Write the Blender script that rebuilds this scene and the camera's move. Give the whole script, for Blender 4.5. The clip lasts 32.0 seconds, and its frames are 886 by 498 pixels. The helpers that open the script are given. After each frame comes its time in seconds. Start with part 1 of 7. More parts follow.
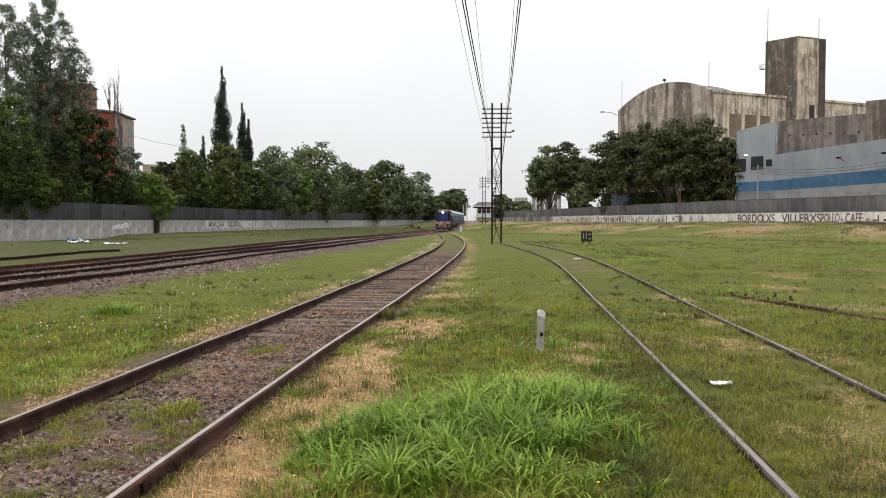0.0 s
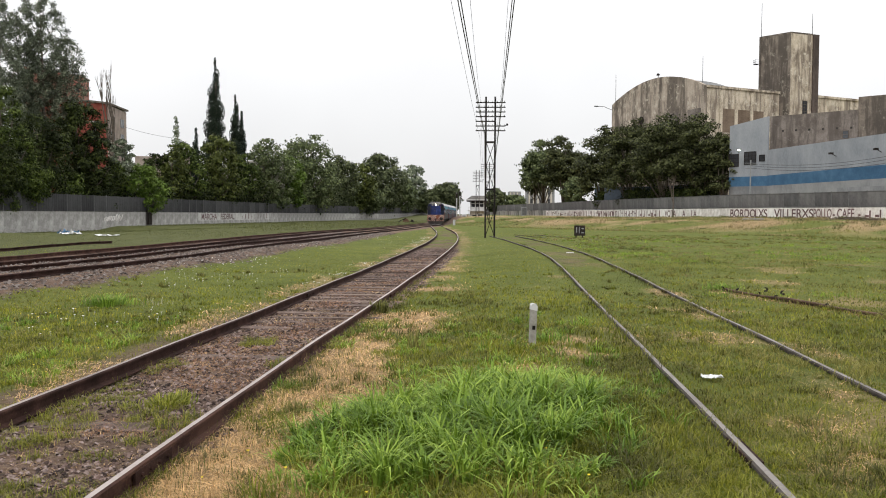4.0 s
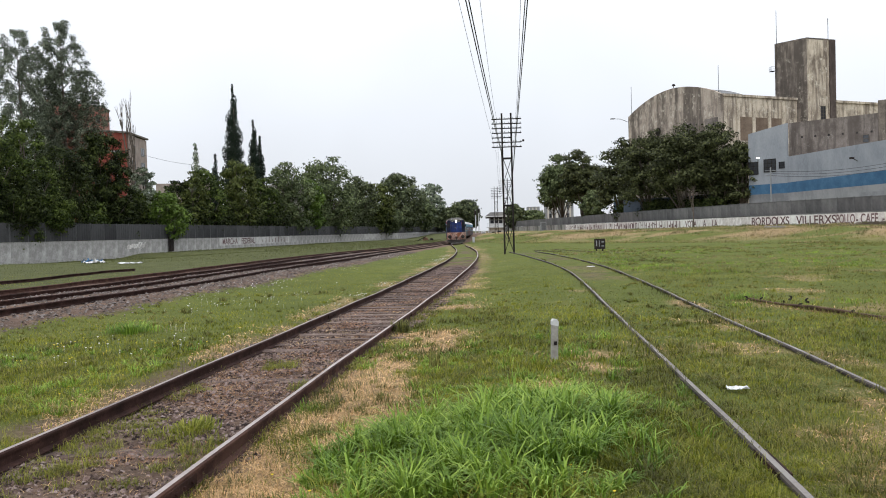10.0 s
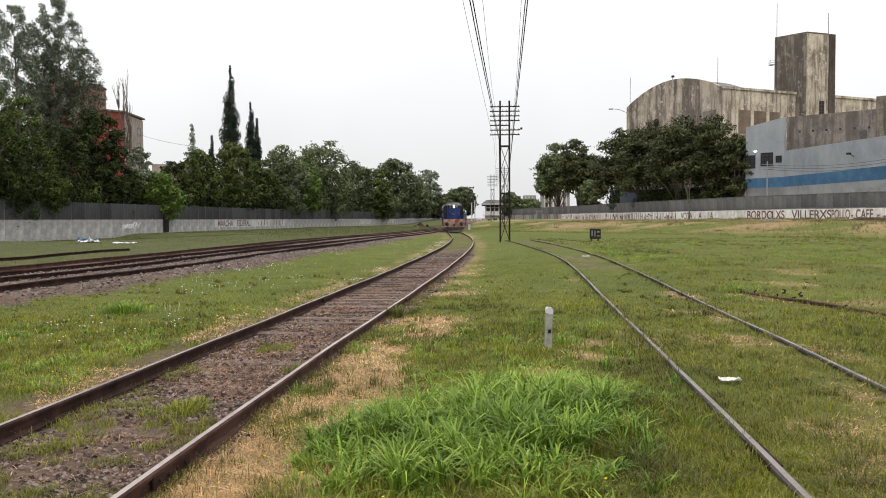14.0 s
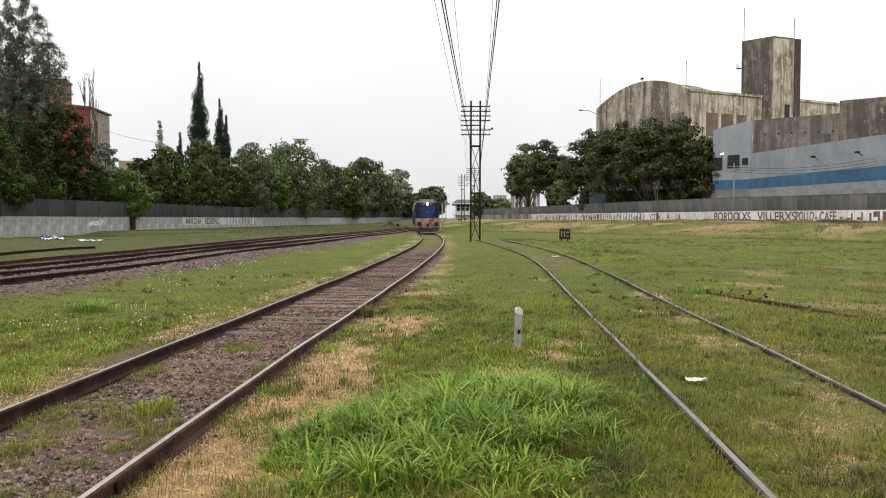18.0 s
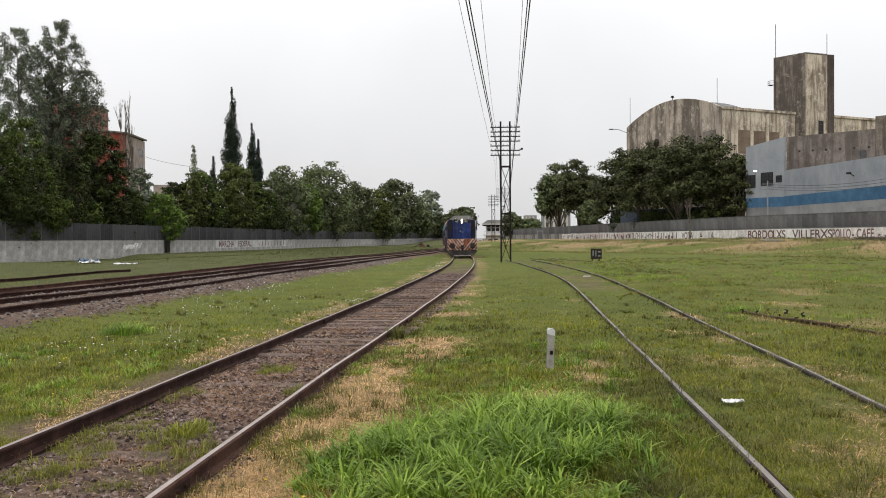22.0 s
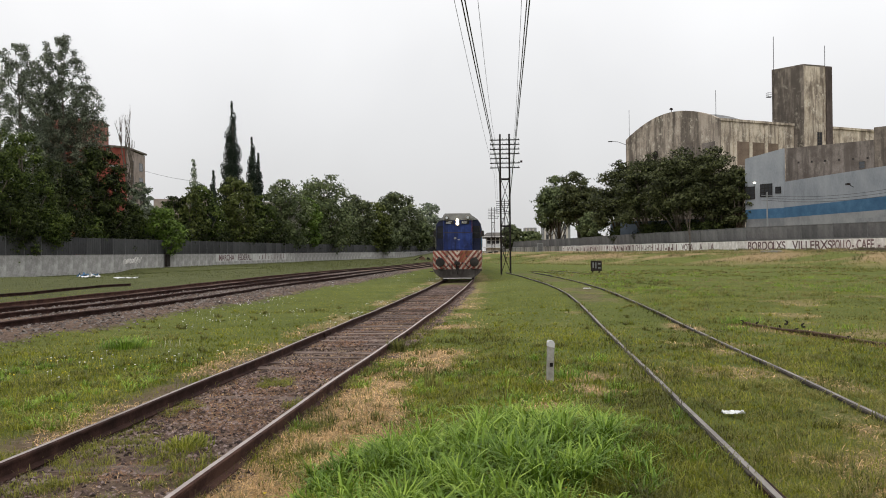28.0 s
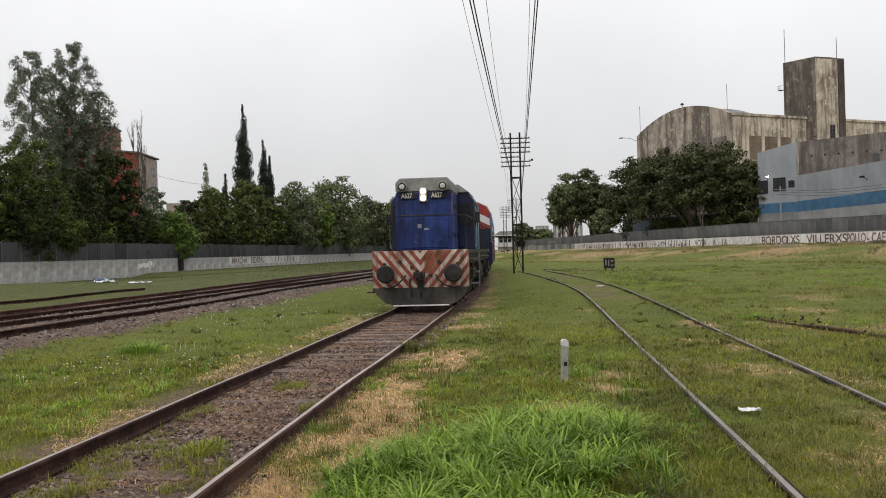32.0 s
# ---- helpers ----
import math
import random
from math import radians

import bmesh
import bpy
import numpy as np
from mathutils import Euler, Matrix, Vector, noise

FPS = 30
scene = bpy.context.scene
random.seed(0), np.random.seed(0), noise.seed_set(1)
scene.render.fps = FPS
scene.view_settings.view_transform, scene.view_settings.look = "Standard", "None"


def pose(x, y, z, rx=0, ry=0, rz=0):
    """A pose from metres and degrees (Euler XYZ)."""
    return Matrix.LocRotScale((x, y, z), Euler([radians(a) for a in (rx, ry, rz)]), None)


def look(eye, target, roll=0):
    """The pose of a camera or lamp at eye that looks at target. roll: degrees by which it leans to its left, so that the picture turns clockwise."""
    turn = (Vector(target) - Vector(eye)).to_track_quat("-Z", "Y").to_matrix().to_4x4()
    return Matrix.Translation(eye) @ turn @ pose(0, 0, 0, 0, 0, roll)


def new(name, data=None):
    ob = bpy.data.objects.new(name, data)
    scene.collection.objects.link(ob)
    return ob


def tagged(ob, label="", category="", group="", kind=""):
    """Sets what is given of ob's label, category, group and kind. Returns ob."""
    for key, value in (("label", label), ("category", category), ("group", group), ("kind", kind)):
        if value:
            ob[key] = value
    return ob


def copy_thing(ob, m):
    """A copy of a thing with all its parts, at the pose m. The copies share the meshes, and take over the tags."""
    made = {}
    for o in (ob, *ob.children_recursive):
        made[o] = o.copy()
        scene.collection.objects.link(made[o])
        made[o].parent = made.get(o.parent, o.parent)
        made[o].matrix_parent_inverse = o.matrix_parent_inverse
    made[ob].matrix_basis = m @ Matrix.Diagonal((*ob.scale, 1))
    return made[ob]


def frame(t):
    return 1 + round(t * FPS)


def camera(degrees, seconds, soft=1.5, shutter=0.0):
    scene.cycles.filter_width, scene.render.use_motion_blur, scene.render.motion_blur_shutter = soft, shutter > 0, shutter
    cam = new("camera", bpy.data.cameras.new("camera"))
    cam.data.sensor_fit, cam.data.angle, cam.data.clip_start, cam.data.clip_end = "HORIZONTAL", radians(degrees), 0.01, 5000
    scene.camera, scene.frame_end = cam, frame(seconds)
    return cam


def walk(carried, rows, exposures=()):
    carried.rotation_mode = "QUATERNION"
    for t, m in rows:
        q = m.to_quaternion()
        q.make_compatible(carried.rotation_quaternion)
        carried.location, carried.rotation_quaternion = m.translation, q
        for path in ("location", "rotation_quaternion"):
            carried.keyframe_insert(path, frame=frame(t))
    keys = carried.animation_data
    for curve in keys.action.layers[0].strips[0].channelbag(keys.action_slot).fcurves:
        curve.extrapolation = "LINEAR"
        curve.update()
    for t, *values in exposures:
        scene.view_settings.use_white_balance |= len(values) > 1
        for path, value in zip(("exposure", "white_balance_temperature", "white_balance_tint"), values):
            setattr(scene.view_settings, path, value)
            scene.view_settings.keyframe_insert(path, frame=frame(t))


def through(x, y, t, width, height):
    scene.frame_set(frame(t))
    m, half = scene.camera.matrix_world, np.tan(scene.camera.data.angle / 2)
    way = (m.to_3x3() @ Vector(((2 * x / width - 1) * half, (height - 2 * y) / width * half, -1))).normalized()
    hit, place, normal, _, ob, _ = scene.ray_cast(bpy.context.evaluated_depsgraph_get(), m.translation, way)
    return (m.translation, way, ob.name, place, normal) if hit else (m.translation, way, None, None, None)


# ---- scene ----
cam = camera(56.4, 32.0, 1.0)
# seconds, eye x, y, z, yaw, pitch, roll: a phone held by hand beside the track
ROWS = [
    (0, -0.004, 0.001, 1.779, -0.000, -1.980, -0.000),
    (0.5, -0.003, 0.003, 1.776, 0.060, -1.873, 0.798),
    (1, 0.006, -0.000, 1.779, -0.013, -2.124, 0.800),
    (1.5, 0.002, -0.000, 1.777, -0.082, -2.128, 0.708),
    (2, 0.006, -0.001, 1.780, -0.159, -2.128, 0.413),
    (2.5, 0.001, -0.003, 1.780, -0.249, -2.606, 0.357),
    (4.5, 0.001, 0.001, 1.768, -0.416, -2.395, -0.459),
    (5, 0.007, -0.004, 1.764, 0.725, -3.002, 0.610),
    (5.5, -0.001, -0.004, 1.779, 1.143, -3.512, 1.183),
    (6, -0.001, -0.002, 1.777, 0.956, -3.157, 0.841),
    (6.5, -0.005, -0.001, 1.778, 1.169, -3.158, 0.421),
    (7, -0.011, 0.003, 1.785, 1.270, -2.818, 0.326),
    (7.5, -0.009, -0.002, 1.779, 1.501, -2.794, 0.177),
    (8, -0.011, 0.001, 1.772, 1.174, -2.750, 0.599),
    (8.5, -0.012, 0.002, 1.777, 1.283, -2.790, 0.602),
    (9, -0.006, 0.002, 1.782, 1.078, -2.281, -0.003),
    (9.5, -0.007, 0.001, 1.778, 1.153, -1.612, 1.427),
    (10, 0.021, -0.004, 1.780, 0.881, -1.185, 1.508),
    (10.5, 0.025, 0.006, 1.792, 2.107, -0.577, 0.618),
    (11, 0.030, -0.007, 1.778, 1.936, -0.987, 0.698),
    (11.5, 0.017, 0.001, 1.787, 1.552, -1.584, 1.189),
    (12, 0.026, -0.008, 1.777, 1.474, -1.494, 0.943),
    (12.5, 0.013, 0.000, 1.772, 0.560, -1.835, 0.635),
    (13, 0.013, -0.001, 1.769, 0.343, -2.104, 0.225),
    (13.5, 0.015, -0.001, 1.773, 0.594, -1.978, 0.053),
    (14, 0.009, -0.003, 1.770, 0.587, -2.109, 0.268),
    (14.5, 0.011, 0.000, 1.768, 0.410, -1.942, 0.554),
    (16.5, 0.009, 0.002, 1.772, 0.052, -2.253, 0.456),
    (17, 0.013, 0.001, 1.775, -0.288, -2.103, 0.375),
    (17.5, 0.012, 0.000, 1.778, -0.902, -2.063, 0.250),
    (18, 0.010, 0.002, 1.779, -1.459, -2.155, -0.119),
    (18.5, -0.020, 0.007, 1.777, -1.061, -2.659, -0.668),
    (19, -0.011, 0.005, 1.796, -0.114, -1.962, 0.724),
    (19.5, -0.009, 0.000, 1.783, 0.424, -1.276, 0.676),
    (20, -0.009, -0.003, 1.782, 0.692, -1.258, 0.748),
    (20.5, -0.003, 0.003, 1.792, 0.810, -1.186, 0.487),
    (21, -0.011, -0.001, 1.784, 0.818, -1.161, 0.731),
    (21.5, -0.010, 0.002, 1.786, 0.503, -1.101, 0.391),
    (22, 0.002, 0.004, 1.784, 0.646, -0.718, 0.375),
    (22.5, 0.004, -0.001, 1.782, 1.015, -0.324, 0.785),
    (23, -0.000, -0.001, 1.786, 1.035, -0.613, 0.902),
    (23.5, 0.001, 0.001, 1.787, 0.408, -0.894, 0.672),
    (24, 0.002, 0.002, 1.783, 0.243, -0.756, 0.882),
    (24.5, 0.014, -0.004, 1.779, 0.268, -0.666, 1.028),
    (25, 0.007, -0.000, 1.782, 0.332, -0.643, 0.838),
    (25.5, 0.013, -0.001, 1.787, -0.022, -0.551, 0.969),
    (27.5, 0.011, -0.002, 1.785, 0.584, -0.064, 0.666),
    (28, 0.014, -0.004, 1.780, 0.653, 0.168, 0.634),
    (28.5, 0.011, -0.005, 1.787, 0.645, 0.076, 0.955),
    (29, 0.017, -0.001, 1.790, 0.855, 0.059, 1.109),
    (29.5, 0.016, -0.003, 1.788, 0.796, 0.050, 1.137),
    (30, 0.003, -0.001, 1.788, 0.659, 0.212, 1.067),
    (30.5, 0.002, -0.009, 1.773, 0.703, 0.536, 0.534),
    (31, 0.018, -0.003, 1.781, 1.155, 0.165, 1.207),
    (31.5, 0.007, 0.001, 1.789, 1.289, 0.189, 1.305),
    (32, 0.014, -0.001, 1.795, 1.497, 0.153, 1.545),
]
EXPOSURES = [(0, -0.15, 6500, 10), (1, -0.15, 6500, 10), (2, -0.08, 6500, 10), (4.4, -0.1, 6500, 10), (5.0, 0.26, 5750, 12), (7, 0.26, 5450, 13), (9.2, 0.24, 5400, 13), (9.9, -0.15, 6050, 10), (12, -0.19, 6400, 10), (14, -0.11, 6500, 10), (17, -0.11, 6500, 10), (18, -0.11, 6500, 10), (19, -0.03, 6500, 10), (19.8, -0.22, 6500, 10), (22, -0.29, 6500, 10), (23, -0.3, 6500, 10), (28, -0.38, 6500, 10), (32, -0.43, 6500, 10)]
walk(cam, [(t, pose(x, y, z, 90 + pitch, roll, yaw)) for t, x, y, z, yaw, pitch, roll in ROWS], EXPOSURES)

# ---- daylight: overcast sky and a weak, wide sun ----
world = bpy.data.worlds.new("overcast_sky")
scene.world = world
world.use_nodes = True
wn, wl = world.node_tree.nodes, world.node_tree.links
wn.clear()
sky = wn.new("ShaderNodeTexSky")
sky.sky_type, sky.sun_disc = "NISHITA", False
sky.sun_elevation, sky.sun_rotation = radians(48), radians(200)
sky.dust_density, sky.air_density = 4.0, 1.0
scale_sky = wn.new("ShaderNodeMix")
scale_sky.data_type, scale_sky.blend_type = "RGBA", "MULTIPLY"
scale_sky.inputs["Factor"].default_value = 1.0
scale_sky.inputs["B"].default_value = (0.1, 0.1, 0.1, 1)
cloud = wn.new("ShaderNodeMix")
cloud.data_type = "RGBA"
cloud.inputs["Factor"].default_value = 0.9
up = wn.new("ShaderNodeTexCoord")
height = wn.new("ShaderNodeSeparateXYZ")
grade = wn.new("ShaderNodeMapRange")
grade.inputs["To Min"].default_value, grade.inputs["To Max"].default_value = 0.95, 2.5
tint = wn.new("ShaderNodeMix")
tint.data_type, tint.blend_type = "RGBA", "MULTIPLY"
tint.inputs["Factor"].default_value = 1.0
tint.inputs["B"].default_value = (0.985, 0.985, 0.99, 1)
wl.new(up.outputs["Generated"], height.inputs["Vector"])
wl.new(height.outputs["Z"], grade.inputs["Value"])
wl.new(grade.outputs["Result"], tint.inputs["A"])
# soft uneven cloud cover
puffs = wn.new("ShaderNodeTexNoise")
puffs.inputs["Scale"].default_value, puffs.inputs["Detail"].default_value = 2.2, 4
span = wn.new("ShaderNodeMapRange")
span.inputs["From Min"].default_value, span.inputs["From Max"].default_value = 0.3, 0.7
span.inputs["To Min"].default_value, span.inputs["To Max"].default_value = 0.93, 1.08
uneven = wn.new("ShaderNodeVectorMath")
uneven.operation = "SCALE"
wl.new(puffs.outputs["Fac"], span.inputs["Value"])
wl.new(tint.outputs["Result"], uneven.inputs[0])
wl.new(span.outputs["Result"], uneven.inputs["Scale"])
wl.new(uneven.outputs["Vector"], cloud.inputs["B"])
back = wn.new("ShaderNodeBackground")
back.inputs["Strength"].default_value = 1.0
wout = wn.new("ShaderNodeOutputWorld")
wl.new(sky.outputs["Color"], scale_sky.inputs["A"])
wl.new(scale_sky.outputs["Result"], cloud.inputs["A"])
wl.new(cloud.outputs["Result"], back.inputs["Color"])
wl.new(back.outputs["Background"], wout.inputs["Surface"])
sun = new("sun", bpy.data.lights.new("sun", "SUN"))
sun.data.energy, sun.data.angle, sun.data.color = 1.0, radians(30), (1.0, 0.96, 0.9)
sun.matrix_world = look((0, 0, 60), (20, 50, 0))


# ---- materials ----
def surface(name, colours, scale=3.0, rough=0.8, bump=0.3, fine=40.0, metal=0.0, vary="object", spread=0.25, spec=0.3, streak=0.0, lo=0.3, hi=0.7):
    """Mottled material: colours mixed by coarse and fine noise, shifted from piece to piece, with a fine relief."""
    m = bpy.data.materials.new(name)
    m.use_nodes = True
    n, l = m.node_tree.nodes, m.node_tree.links
    b = n["Principled BSDF"]
    b.inputs["Roughness"].default_value, b.inputs["Metallic"].default_value = rough, metal
    b.inputs["Specular IOR Level"].default_value = spec
    co = n.new("ShaderNodeTexCoord")
    mp = n.new("ShaderNodeMapping")
    mp.inputs["Scale"].default_value = (1, 1, 1 - 0.9 * streak)
    l.new(co.outputs["Object"], mp.inputs["Vector"])
    big, small = n.new("ShaderNodeTexNoise"), n.new("ShaderNodeTexNoise")
    big.inputs["Scale"].default_value, big.inputs["Detail"].default_value, big.inputs["Roughness"].default_value = scale, 6, 0.65
    small.inputs["Scale"].default_value, small.inputs["Detail"].default_value = fine, 4
    l.new(mp.outputs["Vector"], big.inputs["Vector"])
    l.new(mp.outputs["Vector"], small.inputs["Vector"])
    add = n.new("ShaderNodeMath")
    add.operation = "MULTIPLY_ADD"
    add.inputs[1].default_value, add.inputs[2].default_value = 0.35, -0.17
    l.new(small.outputs["Fac"], add.inputs[0])
    tot = n.new("ShaderNodeMath")
    l.new(big.outputs["Fac"], tot.inputs[0])
    l.new(add.outputs["Value"], tot.inputs[1])
    last = tot
    if vary:
        rnd = n.new("ShaderNodeObjectInfo" if vary == "object" else "ShaderNodeNewGeometry")
        shift = n.new("ShaderNodeMath")
        shift.operation = "MULTIPLY_ADD"
        shift.inputs[1].default_value, shift.inputs[2].default_value = spread, -spread / 2
        l.new(rnd.outputs["Random" if vary == "object" else "Random Per Island"], shift.inputs[0])
        last = n.new("ShaderNodeMath")
        l.new(tot.outputs["Value"], last.inputs[0])
        l.new(shift.outputs["Value"], last.inputs[1])
    ramp = n.new("ShaderNodeValToRGB")
    els = ramp.color_ramp.elements
    k = len(colours)
    els[0].position, els[1].position = lo, hi
    while len(els) < k:
        els.new(0.5)
    for i, c in enumerate(colours):
        els[i].position = lo + (hi - lo) * i / (k - 1)
        els[i].color = (*c, 1)
    l.new(last.outputs["Value"], ramp.inputs["Fac"])
    l.new(ramp.outputs["Color"], b.inputs["Base Color"])
    if bump:
        bp = n.new("ShaderNodeBump")
        bp.inputs["Strength"].default_value, bp.inputs["Distance"].default_value = bump, 0.02
        l.new(tot.outputs["Value"], bp.inputs["Height"])
        l.new(bp.outputs["Normal"], b.inputs["Normal"])
    return m


def leafy(name, colours, vary="island", through=0.24, gloss=0.3):
    """Leaves and blades: colour from piece to piece, a little light let through."""
    m = surface(name, colours, 0.35, 0.6, 0, 3.0, 0, vary, 0.36, gloss)
    n, l = m.node_tree.nodes, m.node_tree.links
    b, out = n["Principled BSDF"], n["Material Output"]
    tr, mix = n.new("ShaderNodeBsdfTranslucent"), n.new("ShaderNodeMixShader")
    ramp = next(x for x in n if x.type == "VALTORGB")
    l.new(ramp.outputs["Color"], tr.inputs["Color"])
    mix.inputs["Fac"].default_value = through
    l.new(b.outputs["BSDF"], mix.inputs[1])
    l.new(tr.outputs["BSDF"], mix.inputs[2])
    l.new(mix.outputs["Shader"], out.inputs["Surface"])
    return m


def glow(name, colour, strength):
    m = bpy.data.materials.new(name)
    m.use_nodes = True
    b = m.node_tree.nodes["Principled BSDF"]
    b.inputs["Base Color"].default_value = (*colour, 1)
    b.inputs["Emission Color"].default_value = (*colour, 1)
    b.inputs["Emission Strength"].default_value = strength
    return m


def glass(name, colour):
    m = bpy.data.materials.new(name)
    m.use_nodes = True
    b = m.node_tree.nodes["Principled BSDF"]
    b.inputs["Base Color"].default_value = (*colour, 1)
    b.inputs["Roughness"].default_value = 0.06
    b.inputs["Specular IOR Level"].default_value = 0.8
    return m


def stained(name, colours, soot, pale, soot_at=0.5, pale_at=0.6, blotch=0.22, run=0.5, rough=0.93):
    """Old render: mottled ground, soot that runs down in streaks, and pale patches where the coat has flaked."""
    m = surface(name, colours, 0.45 if rough > 0.9 else 1.5, rough, 0.3 if rough > 0.9 else 0.06, 5.0, vary="", lo=0.32, hi=0.68, spec=0.25)
    n, l = m.node_tree.nodes, m.node_tree.links
    b = n["Principled BSDF"]
    co = next(x for x in n if x.type == "TEX_COORD")
    col = next(x for x in n if x.type == "VALTORGB").outputs["Color"]
    for size, squash, at, width, tone, grain in ((run, 0.1, soot_at, 0.13, soot, 0.7), (blotch, 0.55, soot_at + 0.04, 0.12, soot, 0.72), (blotch * 2.2, 0.8, pale_at, 0.07, pale, 0.75)):
        mp = n.new("ShaderNodeMapping")
        mp.inputs["Scale"].default_value = (1, 1, squash)
        mp.inputs["Location"].default_value = (size * 31, 7, size * 17)
        tx = n.new("ShaderNodeTexNoise")
        tx.inputs["Scale"].default_value, tx.inputs["Detail"].default_value, tx.inputs["Roughness"].default_value = size, 8, grain
        rg = n.new("ShaderNodeMapRange")
        rg.inputs["From Min"].default_value, rg.inputs["From Max"].default_value = at - width / 2, at + width / 2
        rg.inputs["To Max"].default_value = 0.8
        mx = n.new("ShaderNodeMix")
        mx.data_type = "RGBA"
        mx.inputs["B"].default_value = (*tone, 1)
        l.new(co.outputs["Object"], mp.inputs["Vector"])
        l.new(mp.outputs["Vector"], tx.inputs["Vector"])
        l.new(tx.outputs["Fac"], rg.inputs["Value"])
        l.new(rg.outputs["Result"], mx.inputs["Factor"])
        l.new(col, mx.inputs["A"])
        col = mx.outputs["Result"]
    l.new(col, b.inputs["Base Color"])
    return m


RAIL_RUST = surface("rusty_rail", [(0.018, 0.009, 0.007), (0.04, 0.02, 0.016), (0.08, 0.042, 0.031)], 4, 0.85, 0.3, 60, 0.0, spec=0.12)
RAIL_TOP = surface("worn_rail_head", [(0.16, 0.122, 0.11), (0.28, 0.225, 0.205), (0.4, 0.34, 0.315)], 1.2, 0.42, 0.1, 40, 0.6)
RAIL_WEB = surface("dull_rail_web", [(0.022, 0.018, 0.015), (0.045, 0.038, 0.033), (0.08, 0.068, 0.06)], 3, 0.9, 0.3, 40, 0.0, spec=0.12)
RAIL_GREY = surface("weathered_rail_head", [(0.075, 0.066, 0.058), (0.135, 0.12, 0.108), (0.22, 0.2, 0.182)], 1.2, 0.75, 0.15, 40, 0.1)
SLEEPER = surface("weathered_timber", [(0.0495, 0.0333, 0.0266), (0.099, 0.0676, 0.0541), (0.1815, 0.1294, 0.1045)], 5, 0.9, 0.6, 50, spread=0.3)
STONE = surface("ballast_stone", [(0.0202, 0.012, 0.0097), (0.0694, 0.045, 0.0369), (0.14, 0.093, 0.0776), (0.2464, 0.188, 0.1697)], 8, 0.9, 0.3, 60, 0, "island", 0.5)
PALE_STONE = surface("pale_ballast", [(0.07, 0.053, 0.046), (0.12, 0.097, 0.085), (0.21, 0.18, 0.165)], 8, 0.9, 0.3, 60, 0, "island", 0.5)
CONCRETE = surface("weathered_concrete", [(0.1, 0.094, 0.084), (0.19, 0.182, 0.168), (0.3, 0.29, 0.27)], 0.5, 0.9, 0.3, 8, streak=0.7, lo=0.36, hi=0.64)
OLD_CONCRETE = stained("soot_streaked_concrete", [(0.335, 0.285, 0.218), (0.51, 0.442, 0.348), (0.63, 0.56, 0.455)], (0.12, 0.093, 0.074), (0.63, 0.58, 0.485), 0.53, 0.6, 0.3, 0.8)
SOOT_CONCRETE = stained("soot_black_concrete", [(0.265, 0.219, 0.178), (0.385, 0.325, 0.266), (0.49, 0.424, 0.35)], (0.085, 0.07, 0.058), (0.55, 0.5, 0.41), 0.515, 0.6, 0.35, 0.5)
DARK_CONCRETE = stained("dark_blotched_concrete", [(0.12, 0.099, 0.082), (0.19, 0.16, 0.132), (0.27, 0.23, 0.19)], (0.07, 0.059, 0.05), (0.3, 0.27, 0.22), 0.5, 0.6, 0.35, 0.8)
ROUGH_WALL = stained("bare_party_wall", [(0.14, 0.118, 0.102), (0.2, 0.172, 0.152), (0.265, 0.232, 0.205)], (0.09, 0.075, 0.065), (0.3, 0.275, 0.25), 0.52, 0.64, 0.4, 0.6)
POST_GREY = surface("weathered_post", [(0.119, 0.1105, 0.0935), (0.2125, 0.1997, 0.1742), (0.306, 0.2932, 0.2635)], 6, 0.9, 0.3, 40)
LIMEWASH = surface("faded_limewash", [(0.26, 0.25, 0.24), (0.42, 0.41, 0.395), (0.56, 0.55, 0.535)], 0.9, 0.9, 0.2, 8, streak=0.2)
WHITEWASH = surface("whitewashed_wall", [(0.44, 0.405, 0.38), (0.66, 0.635, 0.61), (0.76, 0.745, 0.73)], 1.2, 0.9, 0.2, 10, streak=0.4)
GREY_BLUE = surface("grey_blue_paint", [(0.18, 0.195, 0.215), (0.245, 0.262, 0.285), (0.3, 0.315, 0.335)], 0.3, 0.85, 0.1, 5, streak=0.6, vary="")
BLUE_BAND = surface("blue_wall_paint", [(0.03, 0.085, 0.155), (0.045, 0.112, 0.2), (0.07, 0.15, 0.245)], 0.4, 0.8, 0.1, 6, vary="")
GREY_PAINT = surface("grey_wall_paint", [(0.15, 0.155, 0.16), (0.21, 0.215, 0.22), (0.27, 0.275, 0.275)], 0.4, 0.85, 0.1, 6, streak=0.5)
BRICK_RED = surface("red_painted_render", [(0.15, 0.035, 0.024), (0.21, 0.052, 0.036), (0.27, 0.08, 0.055)], 0.5, 0.9, 0.2, 6, vary="")
PALE_RENDER = surface("pale_render", [(0.36, 0.33, 0.29), (0.47, 0.44, 0.39), (0.56, 0.53, 0.48)], 0.5, 0.9, 0.2, 6)
ROOF_GREY = surface("roof_sheet", [(0.12, 0.12, 0.12), (0.2, 0.2, 0.2), (0.27, 0.26, 0.25)], 0.5, 0.8, 0.2, 6)
FENCE_MESH = surface("dark_fence_sheet", [(0.022, 0.022, 0.024), (0.038, 0.038, 0.04), (0.058, 0.058, 0.06)], 0.7, 0.8, 0.3, 12, spread=0.35)
FENCE_PALE = surface("grey_fence_sheet", [(0.055, 0.054, 0.056), (0.1, 0.098, 0.1), (0.16, 0.155, 0.155)], 0.5, 0.8, 0.3, 12, spread=0.22)
